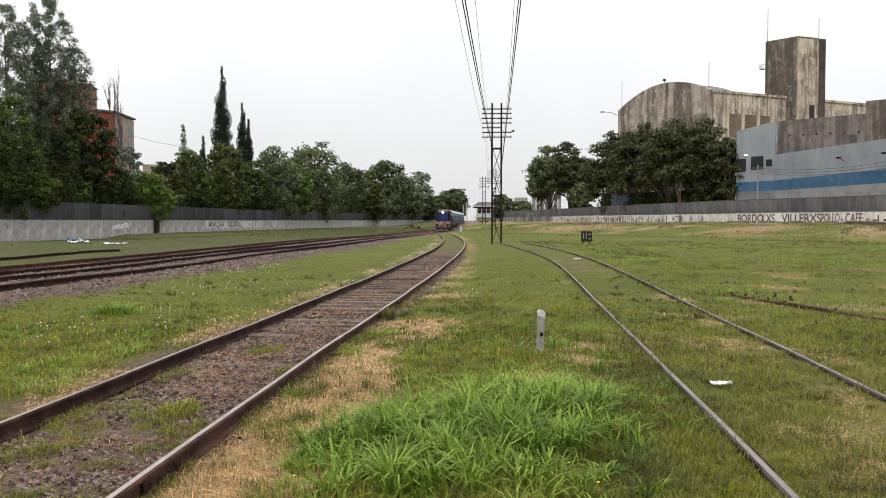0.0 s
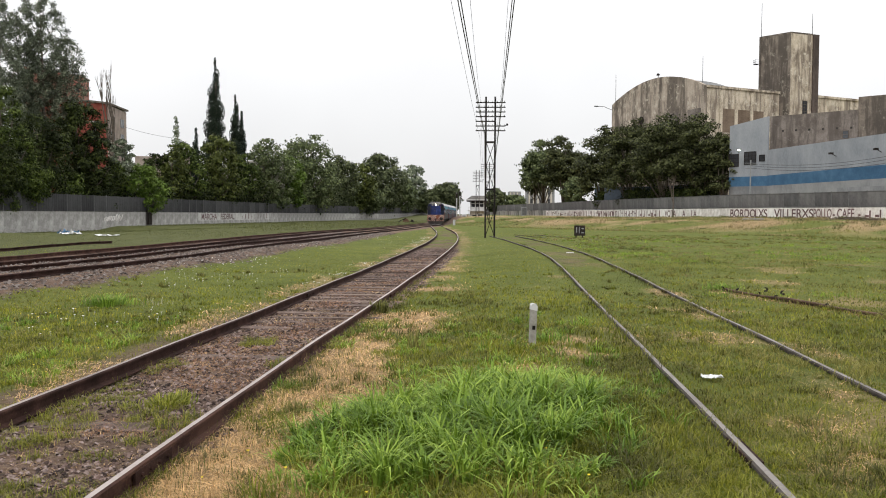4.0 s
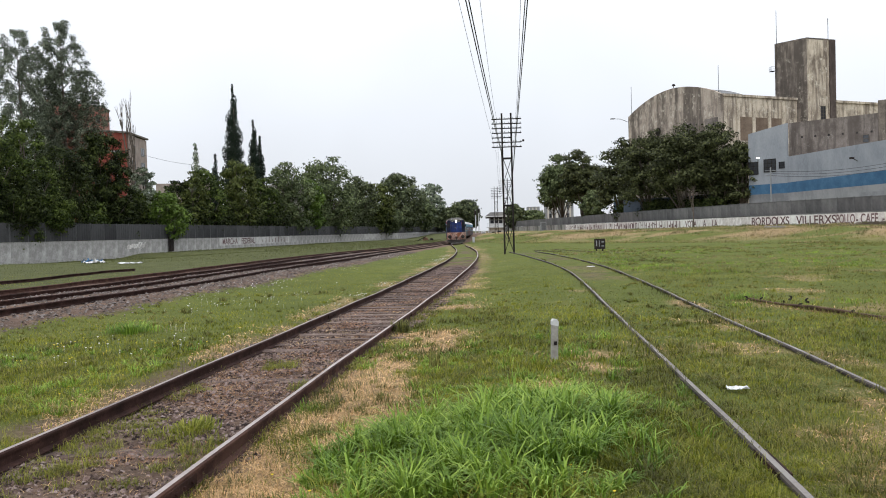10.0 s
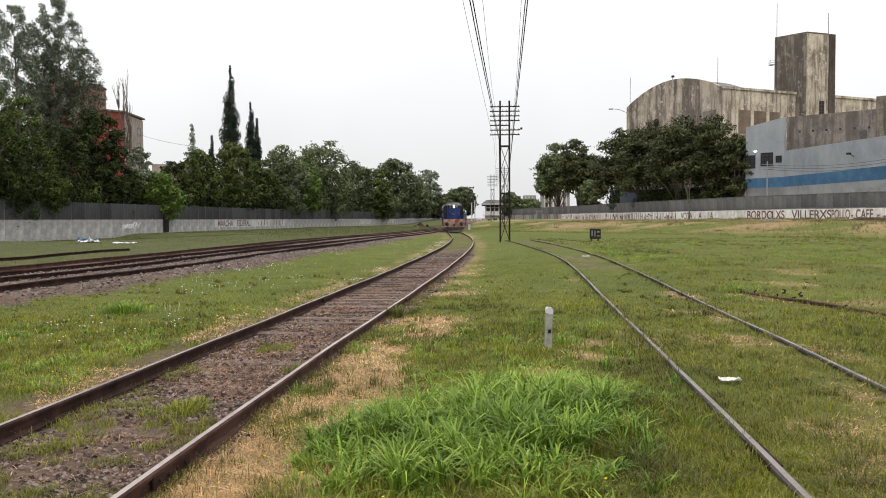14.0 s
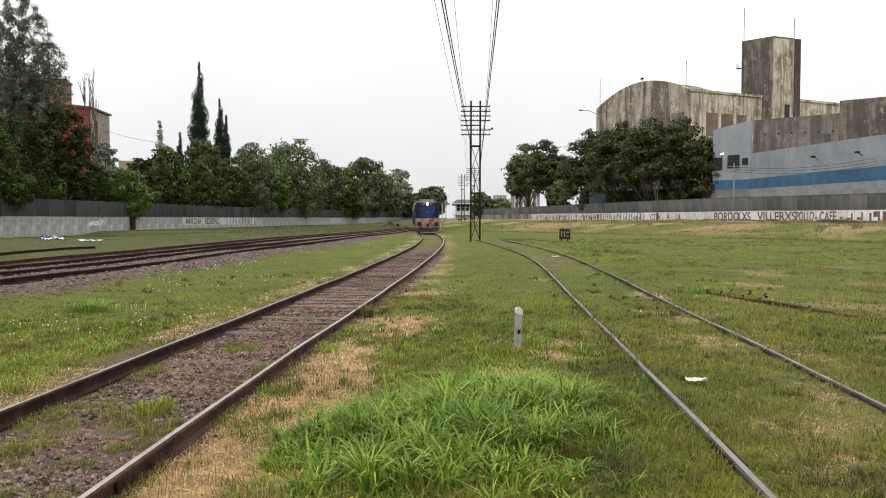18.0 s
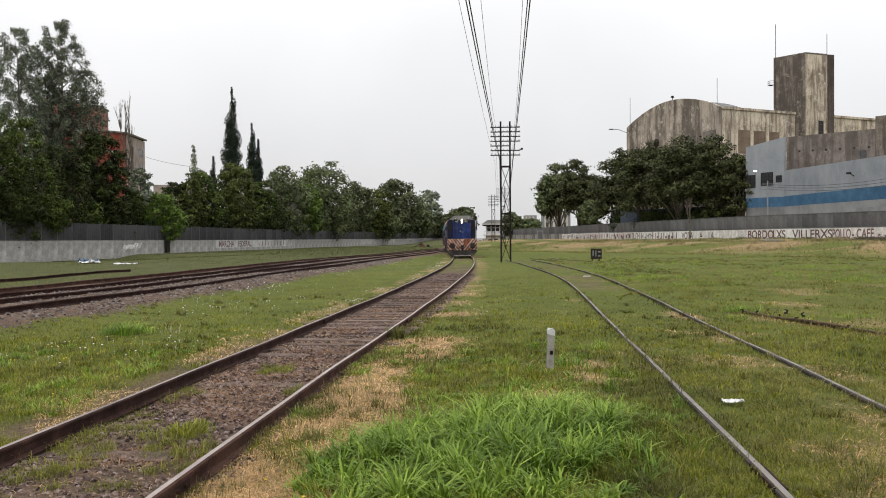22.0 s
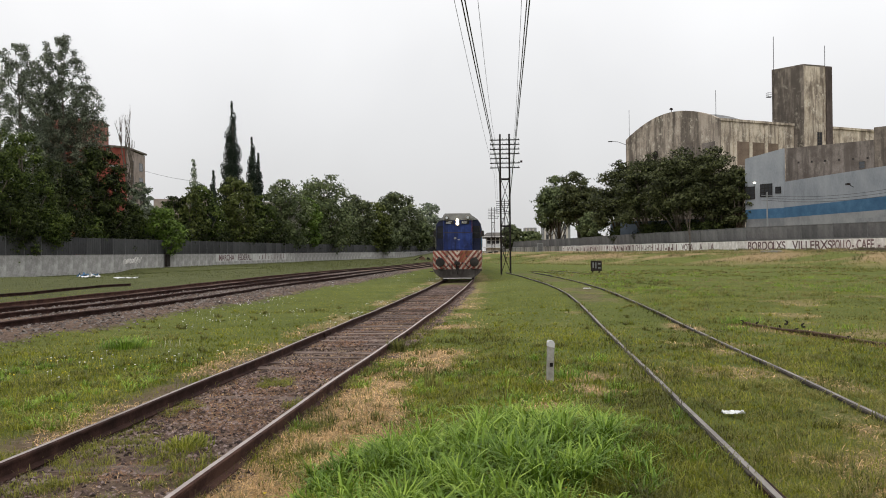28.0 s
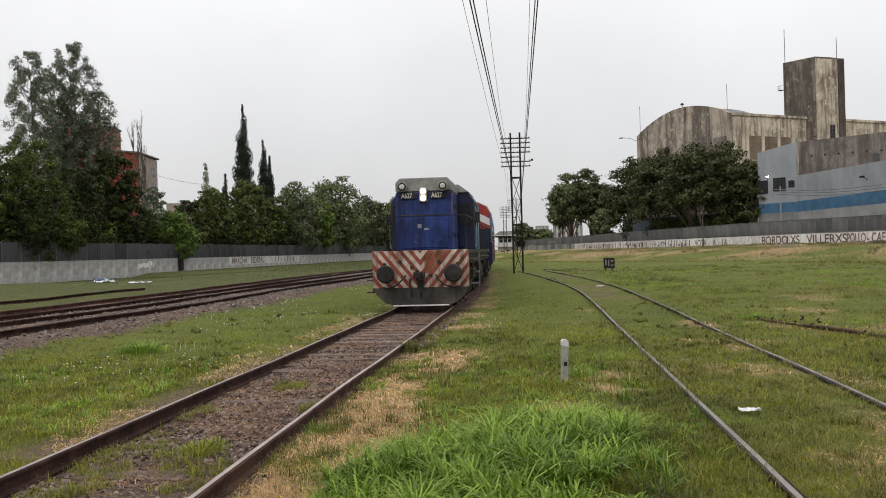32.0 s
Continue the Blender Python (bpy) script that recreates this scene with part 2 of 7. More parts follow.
FLAKING = surface("flaking_wall_render", [(0.15, 0.145, 0.137), (0.3, 0.291, 0.28), (0.47, 0.46, 0.447)], 0.6, 0.9, 0.3, 6, streak=0.1, lo=0.28, hi=0.74, spread=0.05)
FADED_RED = surface("faded_salmon_render", [(0.2, 0.075, 0.055), (0.29, 0.115, 0.085), (0.36, 0.17, 0.13)], 0.5, 0.9, 0.2, 6, vary="")
# cream darkened for the apartments' face in shadow; one house reuses it
SHADED_CREAM = surface("shadowed_cream_render", [(0.2, 0.16, 0.135), (0.3, 0.245, 0.21), (0.37, 0.32, 0.28)], 0.6, 0.9, 0.2, 6, vary="", streak=0.5)
FENCE_POST = surface("grey_fence_post", [(0.08, 0.08, 0.082), (0.14, 0.14, 0.145)], 2, 0.7, 0.1, 20)
IRON = surface("dark_lattice_iron", [(0.009, 0.008, 0.008), (0.018, 0.015, 0.014), (0.035, 0.028, 0.024)], 3, 0.85, 0.2, 30, spec=0.12)
WIRE = surface("dark_wire", [(0.02, 0.02, 0.02), (0.04, 0.04, 0.04)], 3, 0.6, 0, 30)
INSULATOR = surface("pale_insulator", [(0.3, 0.32, 0.32), (0.5, 0.52, 0.52)], 8, 0.3, 0, 30)
PANE = glass("dark_window_pane", (0.03, 0.034, 0.04))
BARK = surface("bark", [(0.05, 0.04, 0.032), (0.1, 0.08, 0.065), (0.16, 0.135, 0.11)], 3, 0.95, 0.6, 20)
PALE_BARK = surface("pale_bark", [(0.2, 0.17, 0.15), (0.31, 0.275, 0.25), (0.4, 0.36, 0.33)], 3, 0.95, 0.4, 20)
LEAF = {
    # mid and dark: low ends near black for the shade inside the crowns
    "mid": leafy("green_leaves", [(0.011, 0.017, 0.004), (0.038, 0.057, 0.012), (0.13, 0.168, 0.036)], through=0.06, gloss=0.1),
    "dark": leafy("dark_shaded_leaves", [(0.006, 0.009, 0.003), (0.019, 0.027, 0.007), (0.068, 0.086, 0.022)], through=0.06, gloss=0.1),
    "shade": leafy("shade_tree_leaves", [(0.018, 0.021, 0.009), (0.043, 0.05, 0.02), (0.105, 0.116, 0.046)], through=0.1, gloss=0.1),
    "grey": leafy("grey_green_leaves", [(0.06, 0.076, 0.05), (0.16, 0.19, 0.128), (0.33, 0.365, 0.25)], through=0.06, gloss=0.1),
    "ash": leafy("ash_green_leaves", [(0.04, 0.05, 0.034), (0.11, 0.128, 0.088), (0.25, 0.275, 0.19)], through=0.06, gloss=0.1),
    "olive": leafy("olive_leaves", [(0.022, 0.028, 0.008), (0.06, 0.075, 0.019), (0.13, 0.148, 0.04)], through=0.06, gloss=0.1),
    # next two: paler, greyer tones with distance haze put into the leaf colour
    "dusty": leafy("hazed_green_leaves", [(0.034, 0.045, 0.021), (0.085, 0.108, 0.046), (0.175, 0.205, 0.09)], through=0.1, gloss=0.1),
    "dull": leafy("hazed_dark_leaves", [(0.03, 0.037, 0.02), (0.072, 0.088, 0.042), (0.15, 0.17, 0.08)], through=0.1, gloss=0.1),
    "fresh": leafy("fresh_leaves", [(0.045, 0.075, 0.012), (0.085, 0.135, 0.022), (0.14, 0.2, 0.04)], through=0.06, gloss=0.1),
    "cypress": leafy("cypress_needles", [(0.009, 0.015, 0.01), (0.018, 0.027, 0.017), (0.03, 0.042, 0.026)], through=0.06, gloss=0.1),
}
LAWN = leafy("short_grass_blades", [(0.0742, 0.088, 0.0085), (0.1802, 0.197, 0.0195), (0.3392, 0.335, 0.0493)], through=0.42)
LUSH = leafy("lush_grass_blades", [(0.07, 0.13, 0.011), (0.155, 0.25, 0.024), (0.31, 0.415, 0.06)])
WEED = leafy("dull_weed_blades", [(0.053, 0.056, 0.0127), (0.1378, 0.14, 0.0306), (0.2862, 0.262, 0.0765)], through=0.42)
DRY_STEM = leafy("dry_scrub_stems", [(0.12, 0.09, 0.04), (0.24, 0.185, 0.085), (0.38, 0.3, 0.15)])
RANK = leafy("rank_weed_blades", [(0.04, 0.048, 0.012), (0.078, 0.09, 0.022), (0.14, 0.145, 0.045)])
STRAW = leafy("dry_grass_blades", [(0.3078, 0.187, 0.0771), (0.591, 0.3795, 0.1696), (0.8618, 0.594, 0.3085)])
YELLOW = surface("yellow_petals", [(0.6, 0.45, 0.02), (0.75, 0.6, 0.04)], 5, 0.6, 0, 20)
WHITE_PETAL = surface("white_petals", [(0.55, 0.55, 0.5), (0.75, 0.75, 0.7)], 5, 0.6, 0, 20)
LITTER_WHITE = surface("white_plastic_litter", [(0.5, 0.5, 0.5), (0.75, 0.75, 0.74)], 9, 0.5, 0.3, 30)
# navy paint, made darker for the cab's shadowed front; also the coaches' navy
CAB_NAVY = surface("navy_paint_and_shade", [(0.005, 0.007, 0.02), (0.009, 0.013, 0.042), (0.018, 0.024, 0.06)], 1.1, 0.4, 0.08, 14, vary="", streak=0.5)
LOCO_BLUE = stained("faded_blue_paint", [(0.006, 0.012, 0.06), (0.011, 0.026, 0.125), (0.022, 0.046, 0.18)], (0.006, 0.008, 0.03), (0.03, 0.055, 0.17), 0.56, 0.62, 1.6, 2.5, 0.5)
LOCO_GREY = surface("grey_roof_paint", [(0.13, 0.128, 0.122), (0.2, 0.198, 0.19), (0.26, 0.258, 0.25)], 1.5, 0.6, 0.1, 14, vary="")
PILOT_GREY = stained("scraped_grey_steel", [(0.03, 0.026, 0.024), (0.05, 0.044, 0.04), (0.085, 0.076, 0.07)], (0.018, 0.014, 0.012), (0.16, 0.14, 0.125), 0.54, 0.64, 2.4, 2.0, 0.6)
STRIPE_RED = stained("worn_red_paint", [(0.13, 0.026, 0.018), (0.2, 0.045, 0.032), (0.26, 0.08, 0.055)], (0.045, 0.024, 0.016), (0.33, 0.16, 0.11), 0.57, 0.63, 2.2, 3.0, 0.6)
SEED_HEAD = surface("pale_seed_heads", [(0.3, 0.3, 0.18), (0.5, 0.48, 0.34)], 5, 0.8, 0, 20)
STRIPE_WHITE = stained("dirty_white_paint", [(0.28, 0.2, 0.15), (0.44, 0.36, 0.3), (0.56, 0.5, 0.45)], (0.11, 0.05, 0.028), (0.6, 0.55, 0.5), 0.53, 0.62, 2.0, 3.2, 0.65)
RUST_PAINT = surface("rusty_orange_patch", [(0.1, 0.035, 0.014), (0.17, 0.07, 0.03), (0.3, 0.17, 0.1)], 3, 0.75, 0.2, 14, vary="")
RUST_LITTER = leafy("rusty_dead_weeds", [(0.115, 0.05, 0.0238), (0.2415, 0.115, 0.0522), (0.391, 0.21, 0.1045)])
DARK_PANE = surface("dusty_dark_pane", [(0.012, 0.013, 0.016), (0.03, 0.032, 0.036)], 2, 0.45, 0, 20, spec=0.2)
LITTER_BROWN = leafy("brown_plant_litter", [(0.06, 0.04, 0.025), (0.13, 0.09, 0.055), (0.25, 0.18, 0.1)])
SCRAP_RUST = surface("scrap_rust", [(0.05, 0.028, 0.018), (0.1, 0.058, 0.036), (0.16, 0.1, 0.065)], 3, 0.9, 0.4, 30)
BLACK = surface("greasy_black_steel", [(0.01, 0.009, 0.008), (0.025, 0.022, 0.02), (0.05, 0.042, 0.036)], 3, 0.6, 0.2, 25, 0.2)
SKY_BLUE = surface("light_blue_coach_paint", [(0.03, 0.14, 0.25), (0.05, 0.2, 0.33), (0.08, 0.25, 0.39)], 1, 0.45, 0.05, 14, vary="")
COACH_RED = surface("coach_red_paint", [(0.16, 0.015, 0.015), (0.22, 0.022, 0.02), (0.28, 0.04, 0.035)], 1, 0.45, 0.05, 14, vary="")
COACH_WHITE = surface("coach_white_paint", [(0.38, 0.38, 0.38), (0.5, 0.5, 0.5), (0.6, 0.6, 0.6)], 1, 0.45, 0.05, 14, vary="")
LETTER_WHITE = surface("white_lettering", [(0.42, 0.42, 0.41), (0.55, 0.55, 0.54)], 5, 0.6, 0, 20)
GRAFFITI = surface("dark_graffiti_paint", [(0.09, 0.055, 0.055), (0.16, 0.1, 0.1)], 4, 0.9, 0, 20)
LAMP = glow("lit_headlamp", (1.0, 0.78, 0.5), 14.0)


# ---- mesh helpers ----
class Shape:
    """Collects simple solids into one mesh."""

    def __init__(self):
        self.v, self.f, self.k = [], [], []

    def add(self, verts, faces, slot=0):
        o = len(self.v)
        self.v += [tuple(p) for p in verts]
        self.f += [tuple(o + i for i in q) for q in faces]
        self.k += [slot] * len(faces)
        return self

    def box(self, x0, x1, y0, y1, z0, z1, slot=0):
        p = [(x, y, z) for z in (z0, z1) for y in (y0, y1) for x in (x0, x1)]
        return self.add(p, [(0, 2, 3, 1), (4, 5, 7, 6), (0, 1, 5, 4), (2, 6, 7, 3), (0, 4, 6, 2), (1, 3, 7, 5)], slot)

    def bar(self, a, b, w, h=None, slot=0):
        """A square bar from a to b."""
        a, b = Vector(a), Vector(b)
        d = (b - a).normalized()
        s = d.cross(Vector((0, 0, 1)))
        s = (s if s.length > 1e-3 else Vector((1, 0, 0))).normalized()
        u = s.cross(d)
        h = h or w
        c = [s * w / 2 + u * h / 2, -s * w / 2 + u * h / 2, -s * w / 2 - u * h / 2, s * w / 2 - u * h / 2]
        return self.add([a + q for q in c] + [b + q for q in c], [(0, 1, 2, 3), (7, 6, 5, 4)] + [(i, i + 4, (i + 1) % 4 + 4, (i + 1) % 4) for i in range(4)], slot)

    def tube(self, pts, radii, n=8, slot=0):
        """A round tube along points, with a radius at each."""
        pts = [Vector(p) for p in pts]
        if not hasattr(radii, "__len__"):
            radii = [radii] * len(pts)
        vs, fs = [], []
        for i, p in enumerate(pts):
            d = (pts[min(i + 1, len(pts) - 1)] - pts[max(i - 1, 0)]).normalized()
            s = d.cross(Vector((0.13, 0.07, 1)) if abs(d.z) < 0.95 else Vector((1, 0.1, 0))).normalized()
            u = s.cross(d)
            for j in range(n):
                a = 2 * math.pi * j / n
                vs.append(p + (s * math.cos(a) + u * math.sin(a)) * radii[i])
        for i in range(len(pts) - 1):
            for j in range(n):
                fs.append((i * n + j, i * n + (j + 1) % n, (i + 1) * n + (j + 1) % n, (i + 1) * n + j))
        fs += [tuple(range(n))[::-1], tuple(range((len(pts) - 1) * n, len(pts) * n))]
        return self.add(vs, fs, slot)

    def slab(self, poly, axis, lo, hi, slot=0):
        """A polygon in the plane across axis (x, y or z), given thickness from lo to hi."""
        put = {"x": lambda a, b, c: (c, a, b), "y": lambda a, b, c: (a, c, b), "z": lambda a, b, c: (a, b, c)}[axis]
        n = len(poly)
        vs = [put(a, b, lo) for a, b in poly] + [put(a, b, hi) for a, b in poly]
        return self.add(vs, [tuple(range(n))[::-1], tuple(range(n, 2 * n))] + [(i, (i + 1) % n, (i + 1) % n + n, i + n) for i in range(n)], slot)

    def mesh(self, name, mats, smooth=False):
        me = bpy.data.meshes.new(name)
        me.from_pydata(self.v, [], self.f)
        for m in mats if isinstance(mats, (list, tuple)) else [mats]:
            me.materials.append(m)
        me.polygons.foreach_set("material_index", self.k)
        b = bmesh.new()
        b.from_mesh(me)
        bmesh.ops.recalc_face_normals(b, faces=b.faces)
        b.to_mesh(me)
        b.free()
        if smooth:
            me.shade_smooth()
        return me


def part(name, shape, material, parent, label="", at=None, smooth=False, bevel=0.0):
    me = shape.mesh(name, material, smooth) if isinstance(shape, Shape) else shape
    ob = new(name, me)
    ob.parent = parent
    if at is not None:
        ob.matrix_basis = at
    if bevel:
        mod = ob.modifiers.new("edge", "BEVEL")
        mod.width, mod.segments, mod.limit_method = bevel, 2, "ANGLE"
    return tagged(ob, label)


def thing(name, label, category, at=None, group="", kind=""):
    ob = new(name)
    if at is not None:
        ob.matrix_basis = at
    return tagged(ob, label, category, group, kind)


def raw_mesh(name, verts, faces, material, smooth=False):
    """A mesh straight from arrays."""
    me = bpy.data.meshes.new(name)
    me.from_pydata(np.asarray(verts).tolist(), [], np.asarray(faces).tolist())
    me.materials.append(material)
    if smooth:
        me.shade_smooth()
    return me


def sstep(a, b, x):
    u = np.clip((np.asarray(x, float) - a) / (b - a), 0, 1)
    return u * u * (3 - 2 * u)


LATTICE = np.random.RandomState(7).rand(257, 257)


def vnoise(x, y, size, octaves=3):
    """Smooth value noise from 0 to 1."""
    x, y = np.asarray(x, float) / size, np.asarray(y, float) / size
    tot, amp, norm = 0, 1.0, 0
    for o in range(octaves):
        xi, yi = np.floor(x).astype(int), np.floor(y).astype(int)
        fx, fy = x - xi, y - yi
        fx, fy = fx * fx * (3 - 2 * fx), fy * fy * (3 - 2 * fy)
        g = lambda a, b: LATTICE[a % 257, b % 257]
        v = (g(xi, yi) * (1 - fx) + g(xi + 1, yi) * fx) * (1 - fy) + (g(xi, yi + 1) * (1 - fx) + g(xi + 1, yi + 1) * fx) * fy
        tot, norm = tot + v * amp, norm + amp
        x, y, amp = x * 2.03 + 17.3, y * 2.03 + 41.7, amp * 0.5
    return tot / norm


# ---- the plan: lines of the tracks and walls, metres ----
def line(knots):
    """A smooth curve x(y) through (y, x) knots."""
    ky, kx = [k[0] for k in knots], [k[1] for k in knots]
    ky, kx = np.array(ky, float), np.array(kx, float)
    sl = np.gradient(kx, ky)

    def at(y):
        y = np.asarray(y, float)
        i = np.clip(np.searchsorted(ky, y) - 1, 0, len(ky) - 2)
        h = ky[i + 1] - ky[i]
        u = (y - ky[i]) / h
        cub = (2 * u**3 - 3 * u**2 + 1) * kx[i] + (u**3 - 2 * u**2 + u) * h * sl[i] + (3 * u**2 - 2 * u**3) * kx[i + 1] + (u**3 - u**2) * h * sl[i + 1]
        out = np.where(y < ky[0], kx[0] + (y - ky[0]) * sl[0], cub)
        return np.where(y > ky[-1], kx[-1] + (y - ky[-1]) * sl[-1], out)

    return at


main_x = line([(-20, -4.7), (0, -3.25), (10, -2.49), (20, -1.63), (31, -0.78), (47.5, 0.24), (63, 0.78), (76, 0.93), (88, 0.82), (100, 0.58), (113, 0.3), (126, 0.08), (138, -0.06), (150, -0.08), (165, 0.4), (185, 1.5), (220, 3.6), (300, 8.5), (400, 15)])
near_x = line([(-20, -14.5), (5, -12.1), (18, -10.75), (25, -9.65), (39, -8.6), (50, -7.5), (80, -5.75), (107, -3.6), (124, -2.5), (140, -1.0), (160, 0.6), (185, 2.6)])
far_x = line([(-20, -18.5), (5, -16), (18, -14.3), (25, -13.05), (30, -12.5), (40, -11.7), (60, -10.9), (77, -10.1), (112, -7.0), (146, -4.0), (200, 0.2), (300, 9), (400, 20)])
side_x = line([(-20, 0.9), (4.5, 2.9), (8.2, 3.23), (12.5, 3.61), (17, 3.99), (26, 4.8), (36, 5.44), (44, 5.62), (52, 5.62), (62, 5.35), (80, 4.4), (100, 3.2), (118, 1.9)])
spur_x = line([(36, 17.5), (48, 12.2), (53, 10.5), (60, 9.0), (70, 7.5), (80, 5.8), (92, 4.4)])
wall_l = [(-62, 30), (-56, 60), (-49.5, 91), (-45.2, 122), (-37.5, 185), (-28.5, 240), (-15, 310), (2, 390)]
wall_r = [(78, 60), (70, 85), (58.5, 112), (48.2, 136), (40.5, 175), (34, 232), (24.5, 300), (18, 390)]


def poly_x(poly, y):
    return np.interp(y, [p[1] for p in poly], [p[0] for p in poly])


def fall(y):
    """The whole yard falls a little away from the eye."""
    return -0.0022 * np.clip(np.asarray(y, float) - 40, 0, 120)


def rail_z(kind, y):
    y = np.asarray(y, float)
    if kind == "main":
        return 0.12 + fall(y)
    if kind == "left":
        return 0.12 + 0.23 * (1 - sstep(45, 110, y)) + fall(y)
    return 0.2 - 0.012 * sstep(22, 45, y) + fall(y)


def ground_z(x, y):
    x, y = np.asarray(x, float), np.asarray(y, float)
    z = fall(y) + 0.07 * (vnoise(x, y, 2.3) - 0.5) + 0.15 * (vnoise(x, y, 9) - 0.5) * sstep(2.5, 8, np.abs(x - main_x(y)))
    d = poly_x(wall_r, y) - x
    bank = 0.8 * (1 - sstep(29, 43, d + 5 * (vnoise(x, y, 8) - 0.5))) + 0.2 * (1 - sstep(2, 32, d))
    z = z + (1.38 - fall(y) + (0.4 * (vnoise(x, y, 4) - 0.5) + 0.5 * (vnoise(x + 40, y, 9) - 0.5)) * sstep(0, 8, d)) * bank * sstep(20, 60, y)
    z = z + 0.1 * sstep(1.2, 2.2, x - main_x(y) - 1.2) * (1 - sstep(60, 110, y))
    m = np.abs(x - main_x(y))
    z = z - (0.04 + 0.07 * (vnoise(x, y, 2.3) - 0.5)) * (1 - sstep(0.9, 1.6, m)) + 0.06 * (vnoise(x, y, 0.5, 2) - 0.5) * (1 - sstep(0.9, 1.6, m))
    s = np.abs(x - side_x(y))
    z = np.where((s < 1.6) & (y < 120), z * sstep(1.1, 1.6, s) + (0.125 - 0.03 * sstep(12, 26, y) + fall(y) + 0.035 * (vnoise(x, y, 0.7) - 0.5)) * (1 - sstep(1.1, 1.6, s)), z)
    bed = np.minimum(np.abs(x - near_x(y)), np.abs(x - far_x(y)))
    bed = np.where((x < near_x(y)) & (x > far_x(y)), np.minimum(bed, 1.5), bed)
    z = z + (0.2 * (1 - sstep(45, 110, y))) * (1 - sstep(1.6, 3.2, bed))
    z = z - 0.55 * (1 - sstep(6, 24, x - poly_x(wall_l, y))) * sstep(70, 85, y) * (1 - sstep(112, 119, y))
    return z


def soil_at(x, y):
    """How bare and stony the ground is, from 0 to 1."""
    w = 0.5 * (vnoise(x, y, 1.1) - 0.5)
    d = x - main_x(y)
    a = 1 - sstep(0.95, 1.45, np.abs(d) + w + np.where(d > 0, 0.3 * (1 - sstep(10, 20, y)), 0.0))
    a = a * (1 - 0.62 * sstep(26, 55, y) * sstep(0.25, 0.6, vnoise(x, y * 0.4, 0.9))) * (1 - 0.42 * sstep(40, 66, y))
    bed = np.minimum(np.abs(x - near_x(y)), np.abs(x - far_x(y)) + 0.3)
    bed = np.where((x < near_x(y)) & (x > far_x(y)), np.minimum(bed, 1.3), bed)
    b = 1 - sstep(1.7, 2.9, bed + 1.2 * w)
    c = 0.5 * (1 - sstep(0.55, 1.0, np.abs(x - side_x(y)))) * sstep(18, 30, y) * (1 - sstep(70, 95, y)) * sstep(0.35, 0.6, vnoise(x, y * 0.5, 1.2))
    e = 0.62 * sstep(-2.2, -1.35, d + 0.9 * (vnoise(x * 0.9 + 4, y * 0.5, 0.9) - 0.5)) * (1 - sstep(-0.95, -0.8, d)) * (1 - 0.55 * sstep(9, 22, y)) * sstep(0.3, 0.55, vnoise(x + 17, y, 0.8))
    return np.maximum.reduce([a, b, c, e])


def dry_at(x, y):
    """How dry and yellow the grass is, from 0 to 1."""
    d = x - main_x(y)
    n1, n2 = vnoise(x, y, 1.3), vnoise(x + 50, y, 4.5)
    right = sstep(0.8, 1.1, d) * (1 - sstep(1.7, 2.9, d)) * sstep(0.36, 0.6, n1 * 0.65 + n2 * 0.35 + 0.16 * (1 - sstep(6, 13, y)))
    n3 = vnoise(x * 1.5 + 8, y * 0.45, 0.7)
    left = (0.3 + 0.4 * n3) * sstep(-2.3, -1.5, d + 0.8 * (n3 - 0.5)) * (1 - sstep(-1.0, -0.8, d)) * sstep(0.25, 0.5, n1)
    right = right * (1 - 0.45 * sstep(14, 28, y)) * (1 - 0.55 * sstep(16, 30, y) * sstep(0.42, 0.6, n3)) + 0.4 * sstep(16, 26, y) * sstep(0.7, 1.0, d) * (1 - sstep(1.3, 2.2, d)) * sstep(0.35, 0.65, n3)
    right = np.maximum(right, (0.3 + 0.34 * n1) * sstep(20, 30, y) * (1 - sstep(66, 84, y)) * sstep(0.9, 1.15, d) * (1 - sstep(1.4, 2.5, d + 0.9 * (n3 - 0.5))))
    spots = 0.7 * sstep(0.25, 0.5, n1) * (1.15 * np.exp(-(((x - 1.75) / 0.62) ** 2) - ((y - 10.4) / 1.5) ** 2) + 0.9 * np.exp(-(((x - 3.75) / 0.4) ** 2) - ((y - 7.4) / 0.55) ** 2) + 0.8 * np.exp(-(((x - 1.6) / 0.35) ** 2) - ((y - 5.6) / 0.5) ** 2) + 0.8 * np.exp(-(((x - 4.3) / 0.45) ** 2) - ((y - 13.2) / 0.8) ** 2) + np.exp(-(((x - 0.95) / 0.45) ** 2) - ((y - 8.9) / 0.5) ** 2) + np.exp(-(((x - 4.9) / 0.5) ** 2) - ((y - 17.5) / 1.5) ** 2))
    bank = 0.72 * sstep(0.38, 0.6, vnoise(x, y * 0.6, 5)) * sstep(50, 32, poly_x(wall_r, y) - x) * sstep(20, 40, y)
    worn = (0.05 + 0.48 * sstep(0.44, 0.72, vnoise(x + 70, y, 1.6))) * sstep(0.9, 3.0, x) * (1 - 0.5 * sstep(20, 40, y))
    return np.clip(np.maximum.reduce([right, left, spots, bank, worn]), 0, 1)


